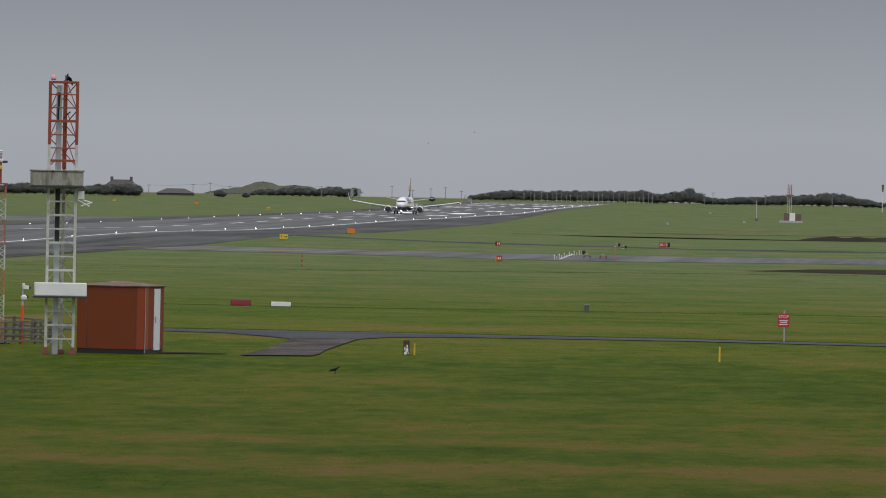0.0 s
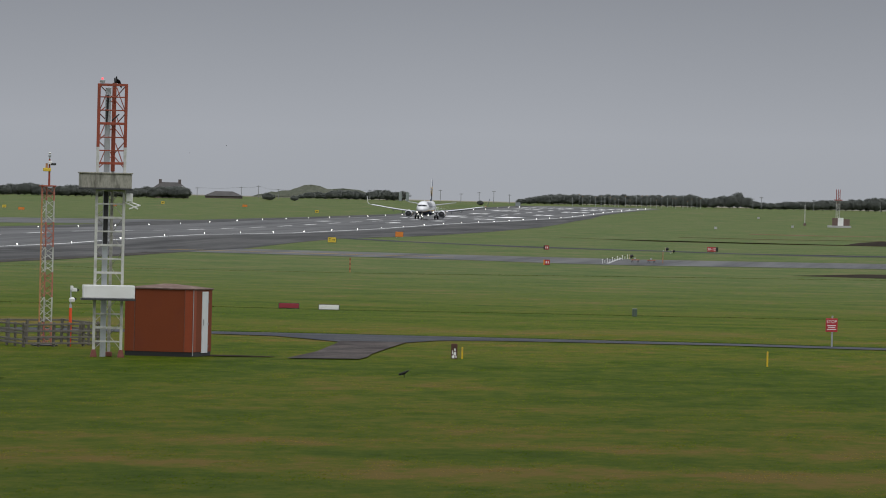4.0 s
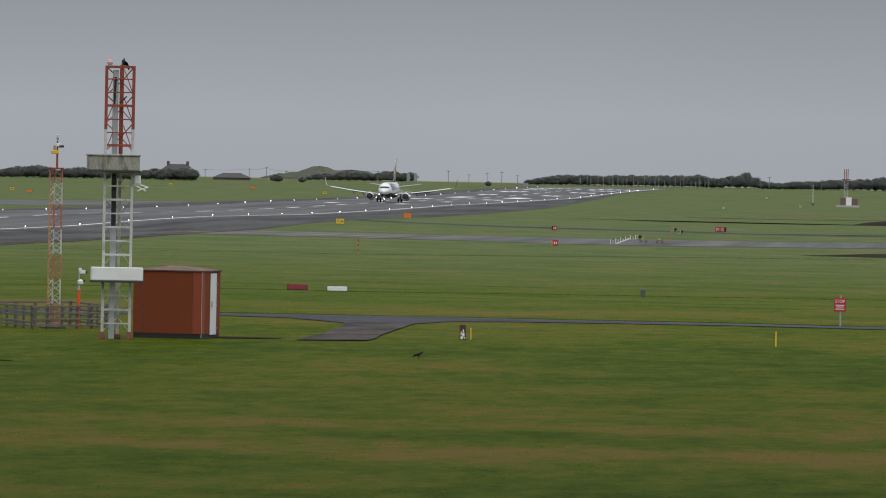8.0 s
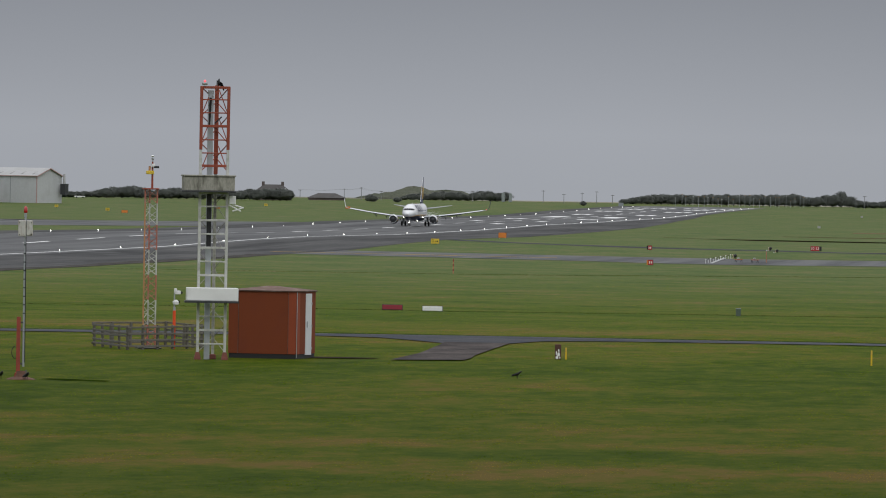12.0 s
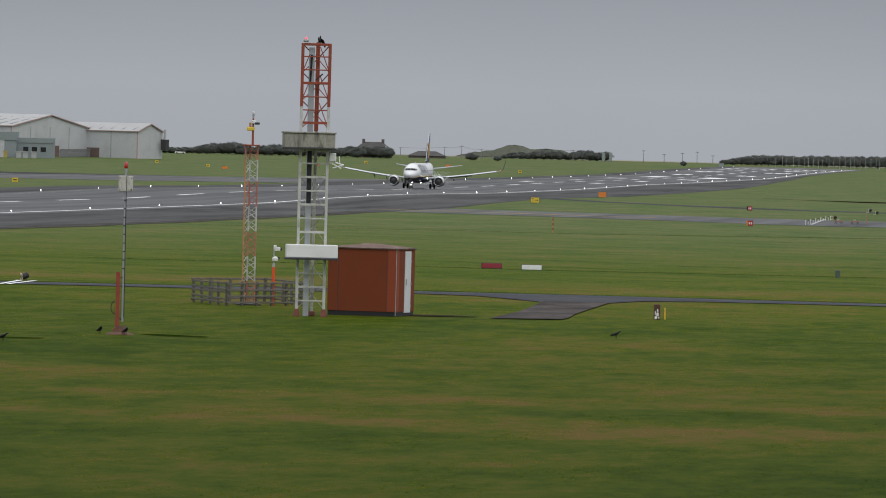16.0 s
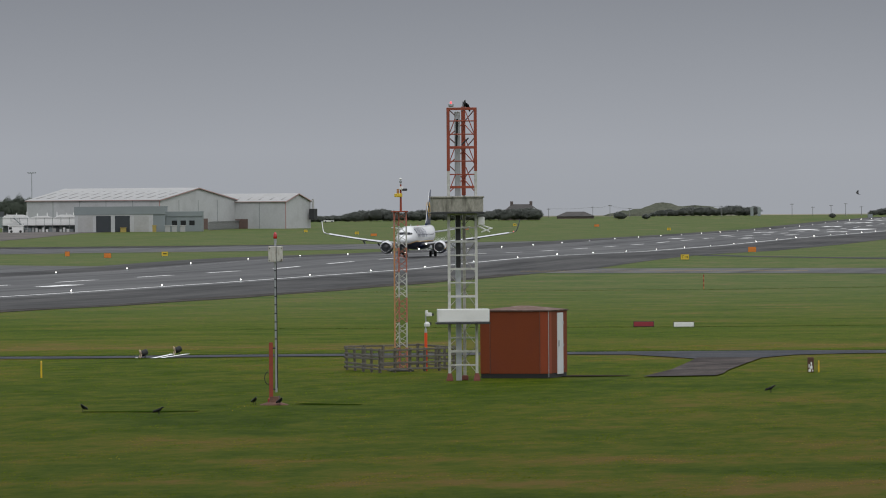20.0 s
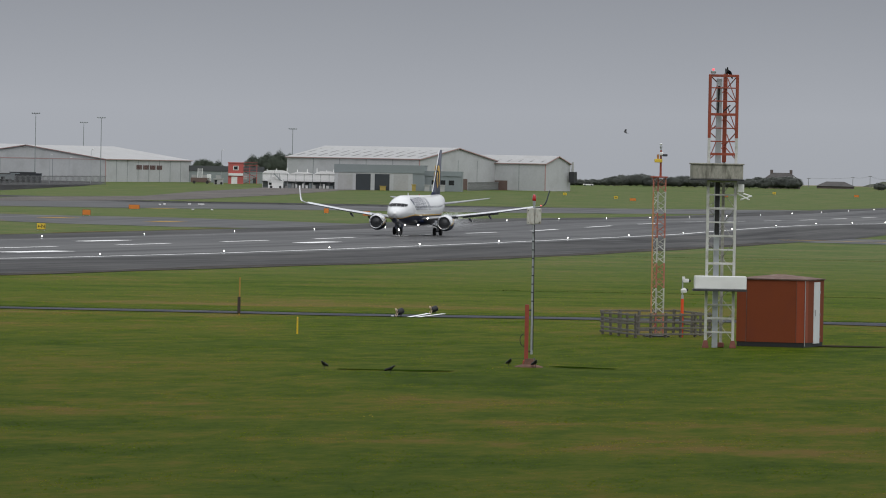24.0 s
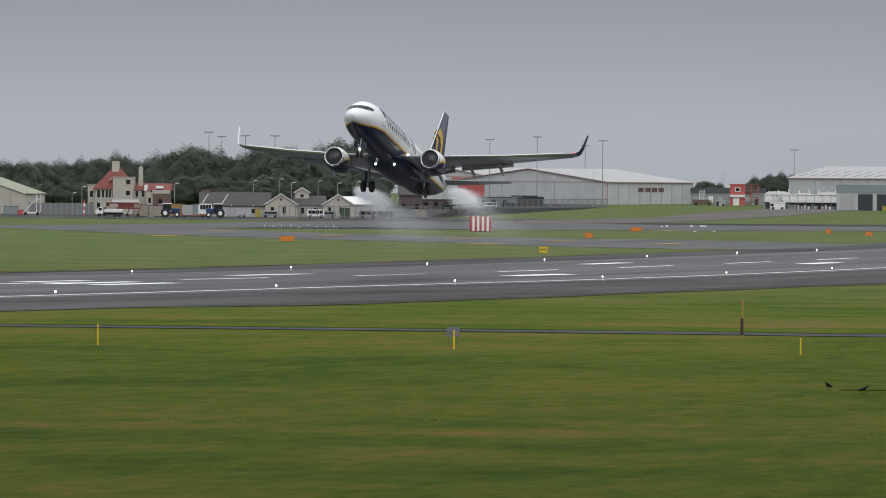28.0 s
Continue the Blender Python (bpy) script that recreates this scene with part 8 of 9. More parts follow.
def build_far_end():
    # scrub-covered dune
    for az, r, w, h in ((-5.68, 3240, 20, 6.4), (-5.42, 3260, 24, 5.0), (-5.86, 3250, 18, 3.6)):
        rings = []
        for k in range(9):
            u = k / 8
            rings.append([(w * (1 - u) ** 0.8 * math.cos(a) * (1 + 0.12 * math.sin(3 * a + w)), 0.6 * w * (1 - u) * math.sin(a), h * (u ** 0.75) * (1 + 0.05 * math.sin(5 * a)) - 0.5) for a in np.linspace(0, 6.283, 41)[:-1]])
        rings = [[(x, y, z_ + 0.9 * noise.noise(Vector((x * 0.22, y * 0.22, w)))) for x, y, z_ in ring] for ring in rings]
        ob = new("dune", mesh_of(loft(rings), "dune", DUNE, True))
        ob.matrix_basis = stand(az, r)
        tagged(ob, "low scrub-covered dune beyond the runway", "dune", "far dunes")
    for az, r, w, e, rd in ((-6.845, 2885, 17, 3.0, 6.5), (-6.40, 2960, 17, 1.0, 3.0)):
        g = thing("far_house", stand(az, r), "far-off house with hipped slate roof and chimneys" if w * rd > 60 else "far-off low house with hipped roof", "house", "far houses")
        part("wall_shell", box(-w / 2 + 0.6, w / 2 - 0.6, 0, 8, 0, e), SOOTBRICK, g)
        part("roof", loft([[(-w / 2, -0.5, e), (w / 2, -0.5, e), (w / 2, 8.5, e), (-w / 2, 8.5, e)], [(-w * 0.22, 3.9, rd), (w * 0.22, 3.9, rd), (w * 0.22, 4.1, rd), (-w * 0.22, 4.1, rd)]]), SLATE, g, "hipped slate roof")
        for x in (-5, -2, 2, 5):
            if rd > 4:
                part("window", box(x - 0.6, x + 0.6, -0.08, -0.004, 0.9, 2.3), GLASSDARK, g)
        if rd > 4:
            part("dormer", loft([[(3.4, y, 3.2), (7.0, y, 3.2), (5.2, y, 5.2)] for y in (-0.6, 3)]), CLADGREY, g, "pale gabled dormer")
            for x in (-4.0, 4.0):
                part("chimney", box(x - 0.6, x + 0.6, 3.4, 4.6, rd - 1.2, rd + 1.2), SOOTBRICK, g)
    for k, az in enumerate((-6.62, -6.257, -6.116, -5.953, -5.20, -4.62, -4.45, -4.30, -4.18, -4.05, -2.05, -1.98, -1.62, -1.55, -1.0)):
        t = thing("utility_pole", stand(az, 3050), "thin dark utility pole on the skyline", "pole", "far utility poles")
        part("pole", rod((0, 0, 0), (0, 0, 4.2 + 0.7 * (k % 3)), 0.14, 0.10, 6), FENCEGREY, t)
        part("crossarm", box(-0.8, 0.8, -0.08, 0.08, 3.8 + 0.7 * (k % 3), 4.0 + 0.7 * (k % 3)), FENCEGREY, t)
    w = thing("overhead_line", pose(0, 0, 0), "thin overhead wires between the far utility poles", "wire")
    tops = [Vector(polar(az, 3050)) + Vector((0, 0, h)) for az, h in ((-6.62, 4.1), (-6.257, 4.6), (-6.116, 5.2), (-5.953, 4.0), (-5.20, 4.7))]
    for p, q in zip(tops, tops[1:]):
        for off in (-0.7, 0.7):
            d = Vector((off, 0, 0))
            mid_ = (p + q) / 2 + Vector((off, 0, -0.45))
            part("wire", rod(p + d, mid_, 0.03, 0.03, 4), FENCEGREY, w)
            part("wire", rod(mid_, q + d, 0.03, 0.03, 4), FENCEGREY, w)
    t = thing("gate_pillars", stand(-4.92, 3110), "pair of pale square pillars on the skyline", "pillar")
    for x in (-1.6, 1.6):
        part("pillar", box(x - 0.7, x + 0.7, 0, 1.4, 0, 3.9, 0.1), GREYBOX, t)
    c = thing("car", stand(-8.43, 2800), "white parked car by the far hedge", "car")
    part("body", loft([[(-2.1, y, 0.35), (2.1, y, 0.35), (2.1, y, 0.85), (-2.1, y, 0.9)] for y in (0, 1.7)]), PAINTW, c)
    part("cabin", loft([[(-1.5, y, 0.9), (1.1, y, 0.86), (0.6, y, 1.45), (-1.0, y, 1.45)] for y in (0.1, 1.6)]), GLASSDARK, c, "dark glazed cabin")
    for x in (-1.3, 1.3):
        part("wheel", lathe([(0, -0.1), (0.33, -0.1), (0.33, 0.1), (0, 0.1)], (x, 0.02, 0.33), "y", 12), RUBBER, c)
    # approach light poles beyond the threshold
    for k in range(26):
        az = -3.52 + 0.042 * k + random.uniform(-0.015, 0.015)
        t = thing("approach_light_pole", stand(az, 2960 + 30 * (k % 4)), "pale approach light pole beyond the runway end", "light pole", "approach light poles")
        h = random.uniform(2.6, 5.2)
        part("pole", rod((0, 0, 0), (0, 0, h), 0.08, 0.06, 6), GALV, t)
        part("lamp_head", box(-0.22, 0.22, -0.15, 0.15, h, h + 0.22), YARDORANGE if k % 3 else CLADGREY, t)
    board("sign_back", -3.98, 2780, 2.0, 1.5, 0.4, GREYBOX, "pale grey sign board at the runway end", "sign")
    # far antenna with hut
    t = thing("far_antenna", stand(-1.35, 2125), "slim pale lattice antenna with small platform", "antenna")
    for x in (-0.55, 0.55):
        part("leg", rod((x, 0, 0), (x, 0, 8.2), 0.09, 0.09, 5), MASTWHITE, t)
        part("upper_leg", rod((x, 0, 8.2), (x, 0, 11.6), 0.11, 0.11, 5), POSTRED, t)
    part("leg", rod((0, 0.9, 0), (0, 0.9, 8.2), 0.09, 0.09, 5), MASTWHITE, t)
    part("upper_leg", rod((0, 0.9, 8.2), (0, 0.9, 11.6), 0.11, 0.11, 5), POSTRED, t)
    for k in range(12):
        part("lacing", rod((-0.55, 0, 0.9 * k), (0.55, 0, 0.9 * k + 0.9), 0.06, 0.06, 4), MASTWHITE if k < 8 else POSTRED, t)
    part("platform", box(-1.3, 1.3, -0.5, 1.2, 8.2, 8.5), POSTRED, t)
    t = thing("far_hut", stand(-1.33, 2115), "small red and white equipment hut on a white base", "hut")
    part("base", box(-3.8, 3.4, -1, 3, 0, 0.6), CLADROOF, t, "white base")
    part("red_part", box(-2.4, -0.7, 0, 2.4, 0.6, 2.9), BRICKDULL, t)
    part("white_part", box(-0.7, 1.0, 0, 2.4, 0.6, 3.0), PAINTW, t)
    part("red_part", box(1.0, 2.9, 0, 2.4, 0.6, 2.6), BRICKDULL, t)
    t = thing("small_mast", stand(-1.62, 2180), "thin faint lattice mast", "mast")
    part("pole", rod((0, 0, 0), (0, 0, 6.5), 0.16, 0.1, 5), MASTWHITE, t)
    part("base", box(-0.4, 0.4, -0.4, 0.4, 0, 0.8), BRICKDULL, t)
    t = thing("windsock_mast", stand(-0.59, 2700), "thin mast with a red windsock", "windsock")
    part("pole", rod((0, 0, 0), (0, 0, 11), 0.14, 0.1, 6), PAINTW, t)
    part("sock", loft([[(0.1 + r * math.cos(a), r * math.sin(a), z) for a in np.linspace(0, 6.283, 9)[:-1]] for z, r in ((10.8, 0.45), (9.5, 0.4), (8.0, 0.25))]), BRICKDULL, t)
    # heap of dark soil
    rings = []
    for k in range(24):
        x = -1.5 + 1.6 * k
        h = (0.85 + 0.12 * math.sin(k * 1.7) + 0.08 * math.sin(k * 4.1)) * min(1, k / 3, (23 - k) / 2 + 0.1)
        rings.append([(x, -3, -0.1), (x + 0.3, -1.8, h * 0.7), (x, 0, h), (x - 0.3, 1.8, h * 0.7), (x, 3, -0.1)])
    ob = new("soil_heap", mesh_of(loft(rings), "soil_heap", EARTH))
    ob.matrix_basis = stand(-1.24, 1444)
    tagged(ob, "long dark heap of excavated soil", "soil heap")


# ---- spray, flying crows, rough grass ----
SPRAY = mat("water_spray", (0.85, 0.87, 0.90), 0.6, vary=0.02, bump=0.0)


def build_spray(side, seed, count, label):
    """Fine droplets blown back from one engine, in the airliner's own axes."""
    rnd = np.random.RandomState(seed)
    t = thing("exhaust_mist", pose(MID_X, 2125, 0), label, "mist", "exhaust mist")
    for name, n, y0, y1, thick, drop in (("wisp", count, 3.0, 11.0, 0.75, -0.1), ("haze", count // 2, 6.0, 30.0, 2.2, -0.3)):
        f = rnd.beta(1.6, 1.9, n)
        c = np.stack([side * 4.83 + (rnd.beta(3, 3, n) - 0.5) * 4.6 * (0.45 + thick * f), y0 + (y1 - y0) * f, 0.7 - drop * f + (rnd.beta(3, 3, n) - 0.5) * 4.6 * (0.22 + thick * 0.35 * f)], 1)
        r = rnd.uniform(0.006, 0.010, n)[:, None]
        corner = np.array([(1, 0, -0.35), (-0.5, 0.87, -0.35), (-0.5, -0.87, -0.35), (0, 0, 1.0)])
        co = (c[:, None, :] + corner[None] * r[:, None, :]).reshape(-1, 3)
        me = bpy.data.meshes.new(name)
        k = np.arange(n) * 4
        me.from_pydata(co.tolist(), [], np.concatenate([np.stack([k + p, k + q, k + s], 1) for p, q, s in ((0, 1, 3), (1, 2, 3), (2, 0, 3), (0, 2, 1))]).tolist())
        me.materials.append(SPRAY)
        ob = new(name, me)
        ob.parent = t
    return t


def flying_crow():
    t = crow_mesh(True)
    wings = []
    for s in (-1, 1):
        bm = loft([[(x, y0, z), (x, y1, z), (x, y1, z - 0.012), (x, y0, z - 0.012)] for x, y0, y1, z in ((s * 0.04, -0.12, 0.10, 0.26), (s * 0.22, -0.17, 0.08, 0.29), (s * 0.40, -0.10, 0.10, 0.31), (s * 0.5, 0.0, 0.08, 0.31))])
        w = part("wing", bm, CROW, t)
        w.data.transform(Matrix.Scale(0.82, 4))
        wings.append((s, w))
    return t, wings


def tufts(name, spots, low, high, material, label):
    """Blades of rough grass, one mesh; spots give x, y."""
    rnd = np.random.RandomState(5)
    verts, faces = [], []
    for x, y in spots:
        z = terr(x, y) - 0.01
        h, w, a = rnd.uniform(low, high), rnd.uniform(0.04, 0.12), rnd.uniform(0, 3.14)
        dx, dy, lx, ly = w * math.cos(a), w * math.sin(a), rnd.uniform(-0.06, 0.06), rnd.uniform(-0.06, 0.06)
        i = len(verts)
        verts += [(x - dx, y - dy, z), (x + dx, y + dy, z), (x + lx + 0.3 * dx, y + ly, z + h), (x + lx - 0.5 * dx, y + ly, z + h * 0.8)]
        faces.append((i, i + 1, i + 2, i + 3))
    me = bpy.data.meshes.new(name)
    me.from_pydata(verts, [], faces)
    me.materials.append(material)
    tagged(new(name, me), label, "grass", kind="stuff")


def blade_mat(name, c0, c1, c2):
    m = bpy.data.materials.new(name)
    m.use_nodes = True
    n, l = m.node_tree.nodes, m.node_tree.links
    b = n["Principled BSDF"]
    b.inputs["Roughness"].default_value, b.inputs["Specular IOR Level"].default_value = 0.8, 0.1
    g, r = n.new("ShaderNodeNewGeometry"), n.new("ShaderNodeValToRGB")
    e = r.color_ramp.elements
    e[0].color, e[1].color = (*c0, 1), (*c2, 1)
    e.new(0.6).color = (*c1, 1)
    l.new(g.outputs["Random Per Island"], r.inputs[0])
    l.new(r.outputs["Color"], b.inputs["Base Color"])
    return m


def inside(px_, py_, poly):
    hit = np.zeros(len(px_), bool)
    for (x0, y0), (x1, y1) in zip(poly, poly[1:] + poly[:1]):
        if y0 != y1:
            hit ^= ((y0 > py_) != (y1 > py_)) & (px_ < (x1 - x0) * (py_ - y0) / (y1 - y0) + x0)
    return hit


def build_turf(name, seed, count, r0, r1, big, label):
    """Standing blades of the field, thick in clumps and thin between them."""
    rnd = np.random.RandomState(seed)
    az, r = np.radians(rnd.uniform(-18.2, 0.2, count)), np.sqrt(rnd.uniform(r0 ** 2, r1 ** 2, count))
    x, y = r * np.sin(az), r * np.cos(az)
    lump = np.sin(x * 1.9 + 1.3 * np.sin(y * 0.31)) + np.sin(x * 0.7 - y * 0.23 + 2) + np.sin(y * 0.47 + 1.1 * np.sin(x * 0.9))
    road = ROAD_NEAR + ROAD_FAR[::-1]
    keep = (rnd.uniform(-7.0, 0.6, count) < lump) & ~inside(x, y, road) & ~inside(x, y, SPUR) & (x > -115) & (np.hypot(x + 37.4, y - 237) > 0.9)
    x, y, lump = x[keep], y[keep], lump[keep]
    n = len(x)
    s = np.clip((470 - np.hypot(x, y)) / 170, 0, 1)
    z = np.interp(y, ZY, ZZ) + 0.95 * s * s * (3 - 2 * s) - 0.008
    h = big * rnd.uniform(0.006, 0.022, n) * (1 + 0.2 * lump)
    w, a = big * rnd.uniform(0.010, 0.028, n), rnd.uniform(0, math.pi, n)
    dx, dy, lx, ly = w * np.cos(a), w * np.sin(a), rnd.uniform(-0.06, 0.06, n), rnd.uniform(-0.06, 0.06, n)
    co = np.stack([np.stack([x - dx, y - dy, z], 1), np.stack([x + dx, y + dy, z], 1), np.stack([x + lx + 0.6 * dx, y + ly + 0.6 * dy, z + h], 1), np.stack([x + lx - 0.6 * dx, y + ly - 0.6 * dy, z + 0.8 * h], 1)], 1).reshape(-1, 3)
    me = bpy.data.meshes.new(name)
    me.vertices.add(4 * n)
    me.vertices.foreach_set("co", co.astype(np.float32).ravel())
    me.loops.add(4 * n)
    me.loops.foreach_set("vertex_index", np.arange(4 * n, dtype=np.int32))
    me.polygons.add(n)
    me.polygons.foreach_set("loop_start", np.arange(0, 4 * n, 4, dtype=np.int32))
    me.update(calc_edges=True)
    me.materials.append(BLADES)
    tagged(new(name, me), label, "grass", kind="stuff")


def build_rough_grass():
    rnd = random.Random(3)
    dark = blade_mat("rough_grass_blades", (0.060, 0.090, 0.018), (0.080, 0.112, 0.024), (0.12, 0.12, 0.042))
    lines = []
    for pts, n, wide in (([(-75, 466), (-57, 470), (-45, 467), (-30, 474), (-15, 478), (20, 482)], 4500, 0.5), ([(-110, 770), (-69, 779), (-50, 800), (-32, 820), (10, 850)], 5200, 1.6), ([(x, y + 0.5) for x, y in ROAD_FAR[1:-1]], 5000, 0.35)):
        seg = [math.dist(p, q) for p, q in zip(pts, pts[1:])]
        for _ in range(n):
            u = rnd.uniform(0, sum(seg))
            k = 0
            while u > seg[k]:
                u -= seg[k]
                k += 1
            f = u / seg[k]
            lines.append((pts[k][0] + f * (pts[k + 1][0] - pts[k][0]) + rnd.gauss(0, wide * 0.5), pts[k][1] + f * (pts[k + 1][1] - pts[k][1]) + rnd.gauss(0, wide)))
    tufts("rough_grass", lines, 0.02, 0.06, dark, "longer dark grass along old drain lines")


def build_flowers():
    """Sparse yellow and white flower heads in the dry belt."""
    rnd = random.Random(8)
    for name, colour, count, label in (("yellow_flowers", (0.62, 0.42, 0.02), 20, "scattered small yellow flowers in the grass"), ("white_flowers", (0.72, 0.72, 0.68), 10, "scattered small white flowers in the grass")):
        bm = bmesh.new()
        for _ in range(count // 5):
            az, r = rnd.uniform(-17, -3), rnd.choice((rnd.uniform(172, 204), rnd.uniform(172, 204), rnd.uniform(230, 300)))
            for _ in range(5):
                x, y, zz = polar(az + rnd.gauss(0, 0.05), r + rnd.gauss(0, 1.5))
                rod((x, y, zz - 0.01), (x, y, zz + 0.02), 0.0015, 0.0015, 3, bm)
                rod((x, y, zz + 0.02), (x, y, zz + 0.028), 0.010, 0.006, 6, bm)
        ob = new(name, mesh_of(bm, name, mat(name, colour, 0.7, vary=0.15, bump=0.0)))
        tagged(ob, label, "flowers", kind="stuff")


# ---- build all ----
build_ground()
build_pavements()
airliner = build_airliner()
build_tower()
build_hut()
build_lattice_mast()
build_sensor_post()
build_beacon()
build_grass_things()
build_hangars()
build_house()
build_yard()
build_tractor(-15.999, 1752, 0)
build_tractor(-15.618, 1752, 180)
build_lamps()
palisade("security_fence", -13.9, 2300, -12.4, 2420, 3.2, "grey palisade security fence before the hangar")
palisade("security_fence", -15.1, 1762, -13.85, 1780, 3.4, "grey palisade security fence before the bungalows", 1.5)
palisade("security_fence", -9.42, 2440, -8.85, 2560, 3.0, "grey palisade security fence beside the hangar")
build_far_end()
build_trees()
pacing_crows = build_crows()
mists = [build_spray(-1, 1, 120000, "white misty jet exhaust trailing behind an engine"), build_spray(1, 2, 80000, "white misty jet exhaust trailing behind an engine")]
crow_tower, tower_wings = flying_crow()
crow_low, low_wings = flying_crow()
crow_far, far_wings = flying_crow()
crow_tiny_a, tiny_a_wings = flying_crow()
crow_tiny_b, tiny_b_wings = flying_crow()
build_turf("turf", 12, 420000, 125, 352, 1.0, "short wet green grass with browned patches")
build_turf("field_grass", 14, 120000, 346, 760, 1.5, "longer green grass towards the runway")
build_flowers()
build_rough_grass()
build_fence()
build_lights()


# ---- motion ----
def fly(t, dx, y, dz, pitch, bank=0.0, head=0.0):
    """The airliner with its main wheels over the runway at y, dz above it."""
    x = MID_X + dx
    return t, Matrix.Translation((x, y, runway_z(MID_X, y) + dz)) @ pose(0, 0, 0, 0, 0, head) @ pose(0, 0, 0, 0, bank, 0) @ pose(0, 0, 0, -pitch, 0, 0)


def air(az, r, h, turn, tip):
    """A bird h metres above the field's zero level."""
    return pose(r * math.sin(radians(az)), r * math.cos(radians(az)), h, 0, 0, -az + turn) @ pose(0, 0, 0, -tip, 0, 0)


RUN = [(0, 2124), (1, 2102), (2, 2078), (3, 2052), (3.5, 2038.5), (5.5, 1975), (6, 1957.5), (7, 1918.5), (8, 1876), (9, 1830), (10, 1783), (11, 1735.7), (12, 1687), (12.5, 1662), (14.5, 1557.5), (15, 1531), (16, 1479), (17, 1422.7), (18, 1366), (19, 1302), (20, 1238), (20.5, 1203), (22.5, 1072), (23, 1037.5), (23.5, 1003), (24, 967)]


def oleo(t):
    """How far the gear legs have stretched."""
    return float(np.interp(t, (0, 6, 12, 16, 20, 24, 25, 25.6, 26.4, 28), (0, 0.02, 0.06, 0.13, 0.22, 0.30, 0.38, 0.46, 0.52, 0.55)))


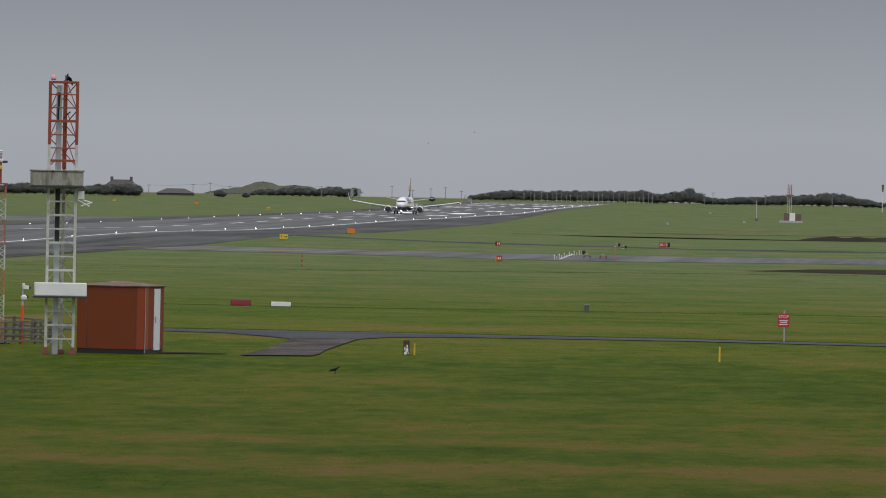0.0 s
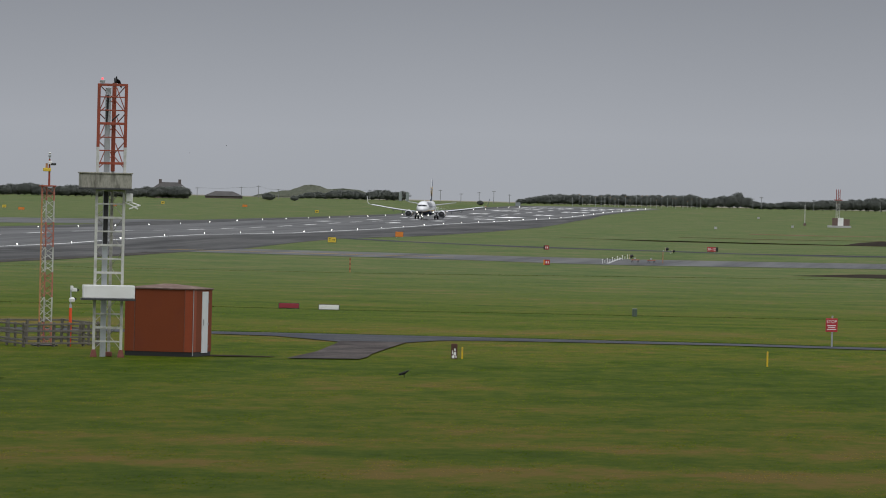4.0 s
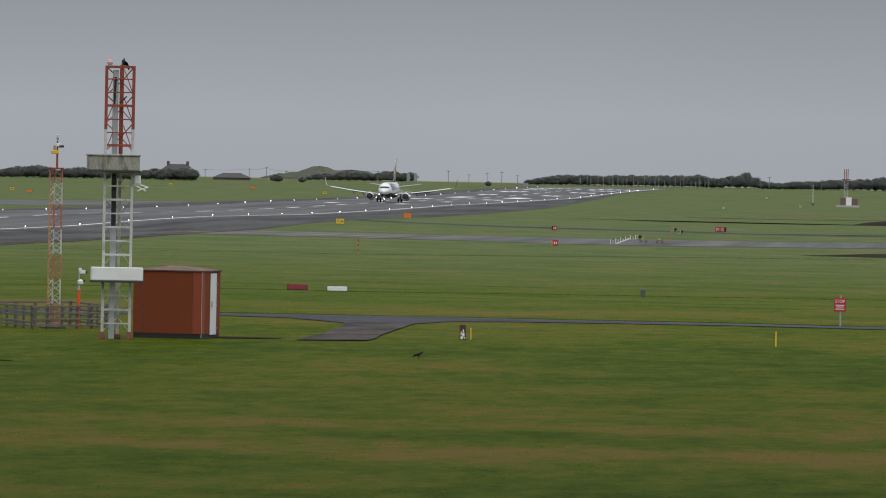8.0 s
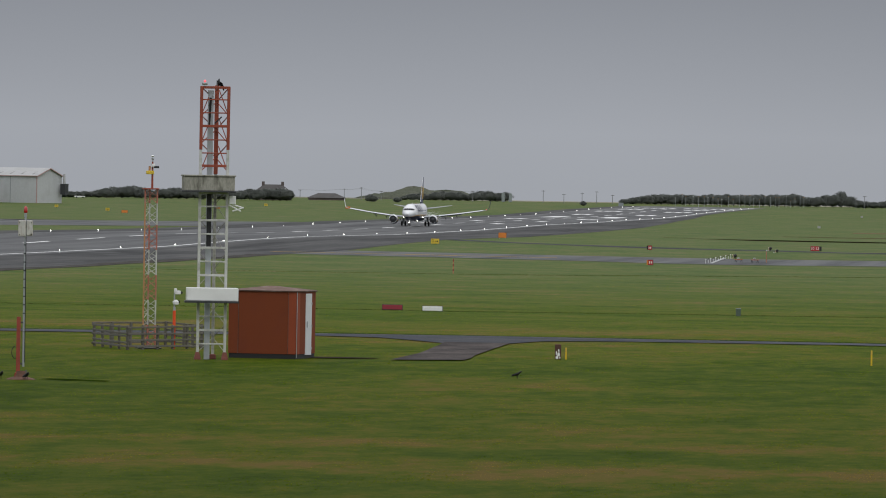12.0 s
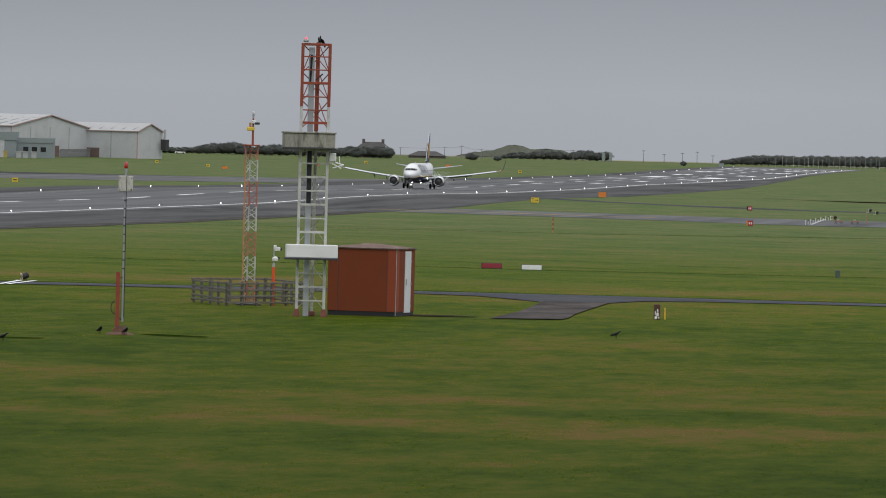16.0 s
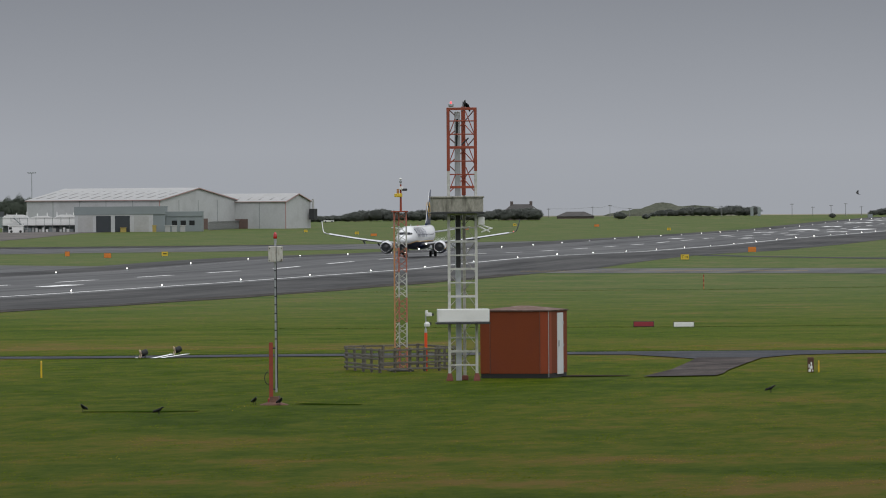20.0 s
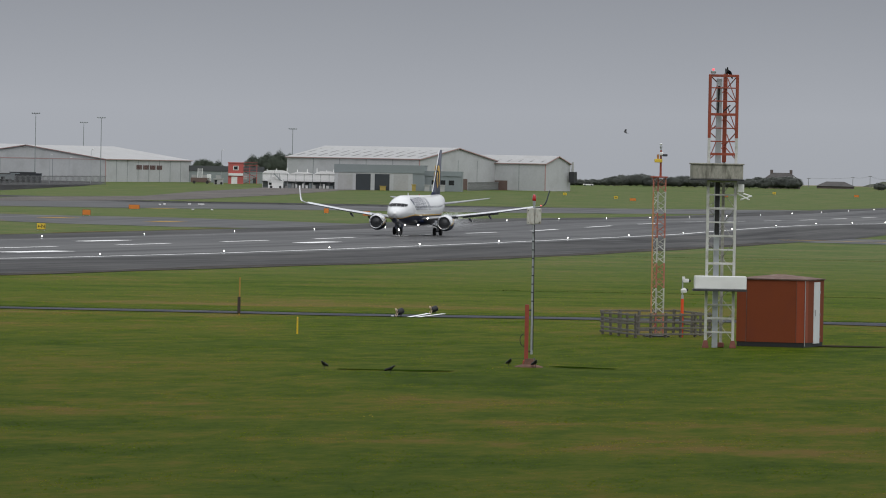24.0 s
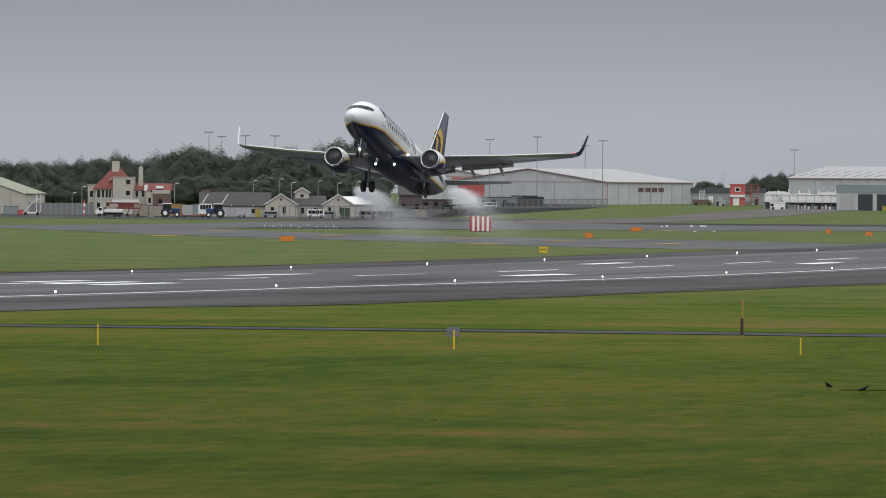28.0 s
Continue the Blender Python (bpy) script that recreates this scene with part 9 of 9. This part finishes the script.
def motions():
    rows = [fly(t, 0, y, oleo(t), 0) for t, y in RUN]
    rows += [fly(24.5, 0, 931.5, 0.32, 2.2, 0, 0.2), fly(25, 0.0, 894, 0.40, 5.4, 0, 0.3), fly(25.5, 1.0, 850, 0.50, 8.6, 0, 0.4), fly(26, 1.8, 809, 1.10, 9.8, 0, 0.4), fly(26.5, 1.4, 771, 2.05, 10.4, 0, 0.5),
             fly(27, 0.75, 737.5, 3.72, 10.9, 0.4, 0.35), fly(27.5, 0.2, 702.5, 5.80, 11.9, 1.0, 0.2), fly(28, -0.1, 665.3, 8.48, 12.9, 1.0, 0.1)]
    walk(airliner, rows)
    # the wings droop on the run and flex upwards as they take the weight
    for ob in airliner.children:
        if ob.name.split(".")[0] in ("wing", "winglet", "navigation_light", "slat", "flap", "flap_fairing"):
            side = 1 if sum(v.co.x for v in ob.data.vertices) > 0 else -1
            root = Matrix.Translation((side * 1.6, 0, 2.0))
            walk(ob, [(t, root @ pose(0, 0, 0, 0, -side * up, 0) @ root.inverted()) for t, up in ((0, -1.6), (20, -1.6), (22.5, -1.55), (24.5, -1.4), (25, -1.1), (26, -0.7), (27, -0.15), (28, 0.3))])
    # the spray hangs well behind on the ground run and closes up as the airliner climbs
    for m, side in zip(mists, (-1, 1)):
        walk(m, [fly(t, -4.83 * side, y + 5, 1.2, 0) for t, y in RUN] + [fly(25, -4.83 * side, 899, 1.4, 4), fly(26, 1.4 - 4.4 * side, 812, 2.2, 8), fly(26.5, 1.2 - 4.2 * side, 773, 3.2, 9), fly(27, 0.8 - 4.2 * side, 737, 4.9, 11), fly(27.5, 0.2 - 3.2 * side, 704, 6.6, 11.3), fly(28, -0.4, 668, 8.4, 12.4)])
    # the gear legs stretch as the weight comes off
    for g in GEAR:
        walk(g, [(t, pose(0, 0, -oleo(t))) for t in (0, 6, 12, 16, 20, 22.5, 24, 24.5, 25, 25.6, 26.4, 28)])
    # three crows pace slowly over the grass
    for crow, r, turn, steps in ((pacing_crows[0], 238, -30, ((0, -10.44), (20, -10.46), (20.5, -10.50), (25, -10.579), (28, -10.575))), (pacing_crows[1], 234, 60, ((0, -9.84), (17, -9.84), (20, -9.834), (25, -10.094), (28, -10.272))), (pacing_crows[2], 256, 70, ((0, -5.055), (1, -5.045), (3, -4.937), (5.5, -4.835), (8, -4.83), (11, -4.805), (28, -4.80)))):
        walk(crow, [(t, stand(az, r, turn)) for t, az in steps])
    # the crow on the tower opens its wings and leaves to the right
    top = (-7.296, 276.8, 13.46)
    walk(crow_tower, [(t, air(az, r, h, turn, tip)) for t, az, r, h, turn, tip in ((0, *top, 20, 45), (24.4, *top, 20, 45), (24.5, -7.29, 276.8, 13.5, 80, 10), (24.6, -7.07, 278, 13.75, 85, 5), (24.8, -7.02, 276, 13.55, 88, 5), (25.0, -6.90, 274, 13.2, 90, 0), (25.2, -6.3, 272, 12.9, 90, 0), (26, -2.5, 270, 10, 90, 0), (28, 6, 270, 10, 90, 0))])
    walk(crow_low, [(t, air(az, r, h, 88, 0)) for t, az, r, h in ((0, -40, 255, 3.4), (17, -30, 255, 3.4), (20.5, -13.5, 255, 3.6), (22.5, -8.50, 255, 5.35), (22.7, -8.04, 255, 5.57), (22.9, -7.42, 255, 5.93), (23.1, -6.86, 255, 6.12), (23.3, -6.28, 255, 6.2), (23.5, -5.87, 255, 6.25), (24, -4.4, 255, 6.3), (28, 8, 255, 7))])
    walk(crow_far, [(t, air(az, r, h, -88, 0)) for t, az, r, h in ((0, 15, 620, 9), (17, -0.5, 620, 10), (20, -4.08, 620, 10.1), (20.5, -4.66, 620, 11.6), (22.5, -6.75, 620, 11.9), (23.5, -7.64, 620, 12.4), (24, -8.13, 620, 12.7), (24.5, -8.73, 620, 12.5), (25, -9.44, 620, 12.5), (25.5, -10.16, 620, 12.5), (26.5, -11.48, 620, 11.5), (27, -12.06, 620, 11.2), (28, -13.2, 620, 11))])
    walk(crow_tiny_a, [(t, air(az, 2600, 9.65 + (h - 9.65) * 1.733, -88, 0)) for t, az, h in ((0, -3.95, 20.9), (1, -4.53, 20.2), (3, -5.75, 18.4), (8, -9, 14), (28, -21, 10))])
    walk(crow_tiny_b, [(t, air(az, 2600, 9.65 + (h - 9.65) * 1.733, -88, 0)) for t, az, h in ((0, -4.33, 18.4), (1, -4.90, 17.4), (3, -6.07, 16.4), (8, -9.3, 12), (28, -22, 9))])
    # wing beats; the perched crow keeps its wings folded until it leaves
    for crow, wings, start in ((crow_tower, tower_wings, 24.4), (crow_low, low_wings, 0), (crow_far, far_wings, 0), (crow_tiny_a, tiny_a_wings, 0), (crow_tiny_b, tiny_b_wings, 0)):
        for s, w in wings:
            fold = pose(-s * 0.16, 0.02, 0.2, 0, s * 80, 0)
            beat = [(0, fold), (24.3, fold)] if start else []
            t = start
            while t <= 28:
                beat.append((round(t, 2), pose(0, 0, 0, 0, -s * (20 + 32 * math.cos(t * 15.7)), 0)))
                t += 0.2 if not start else 0.1
            if beat[-1][0] < 28:
                beat.append((28, beat[-1][1]))
            walk(w, beat)


motions()
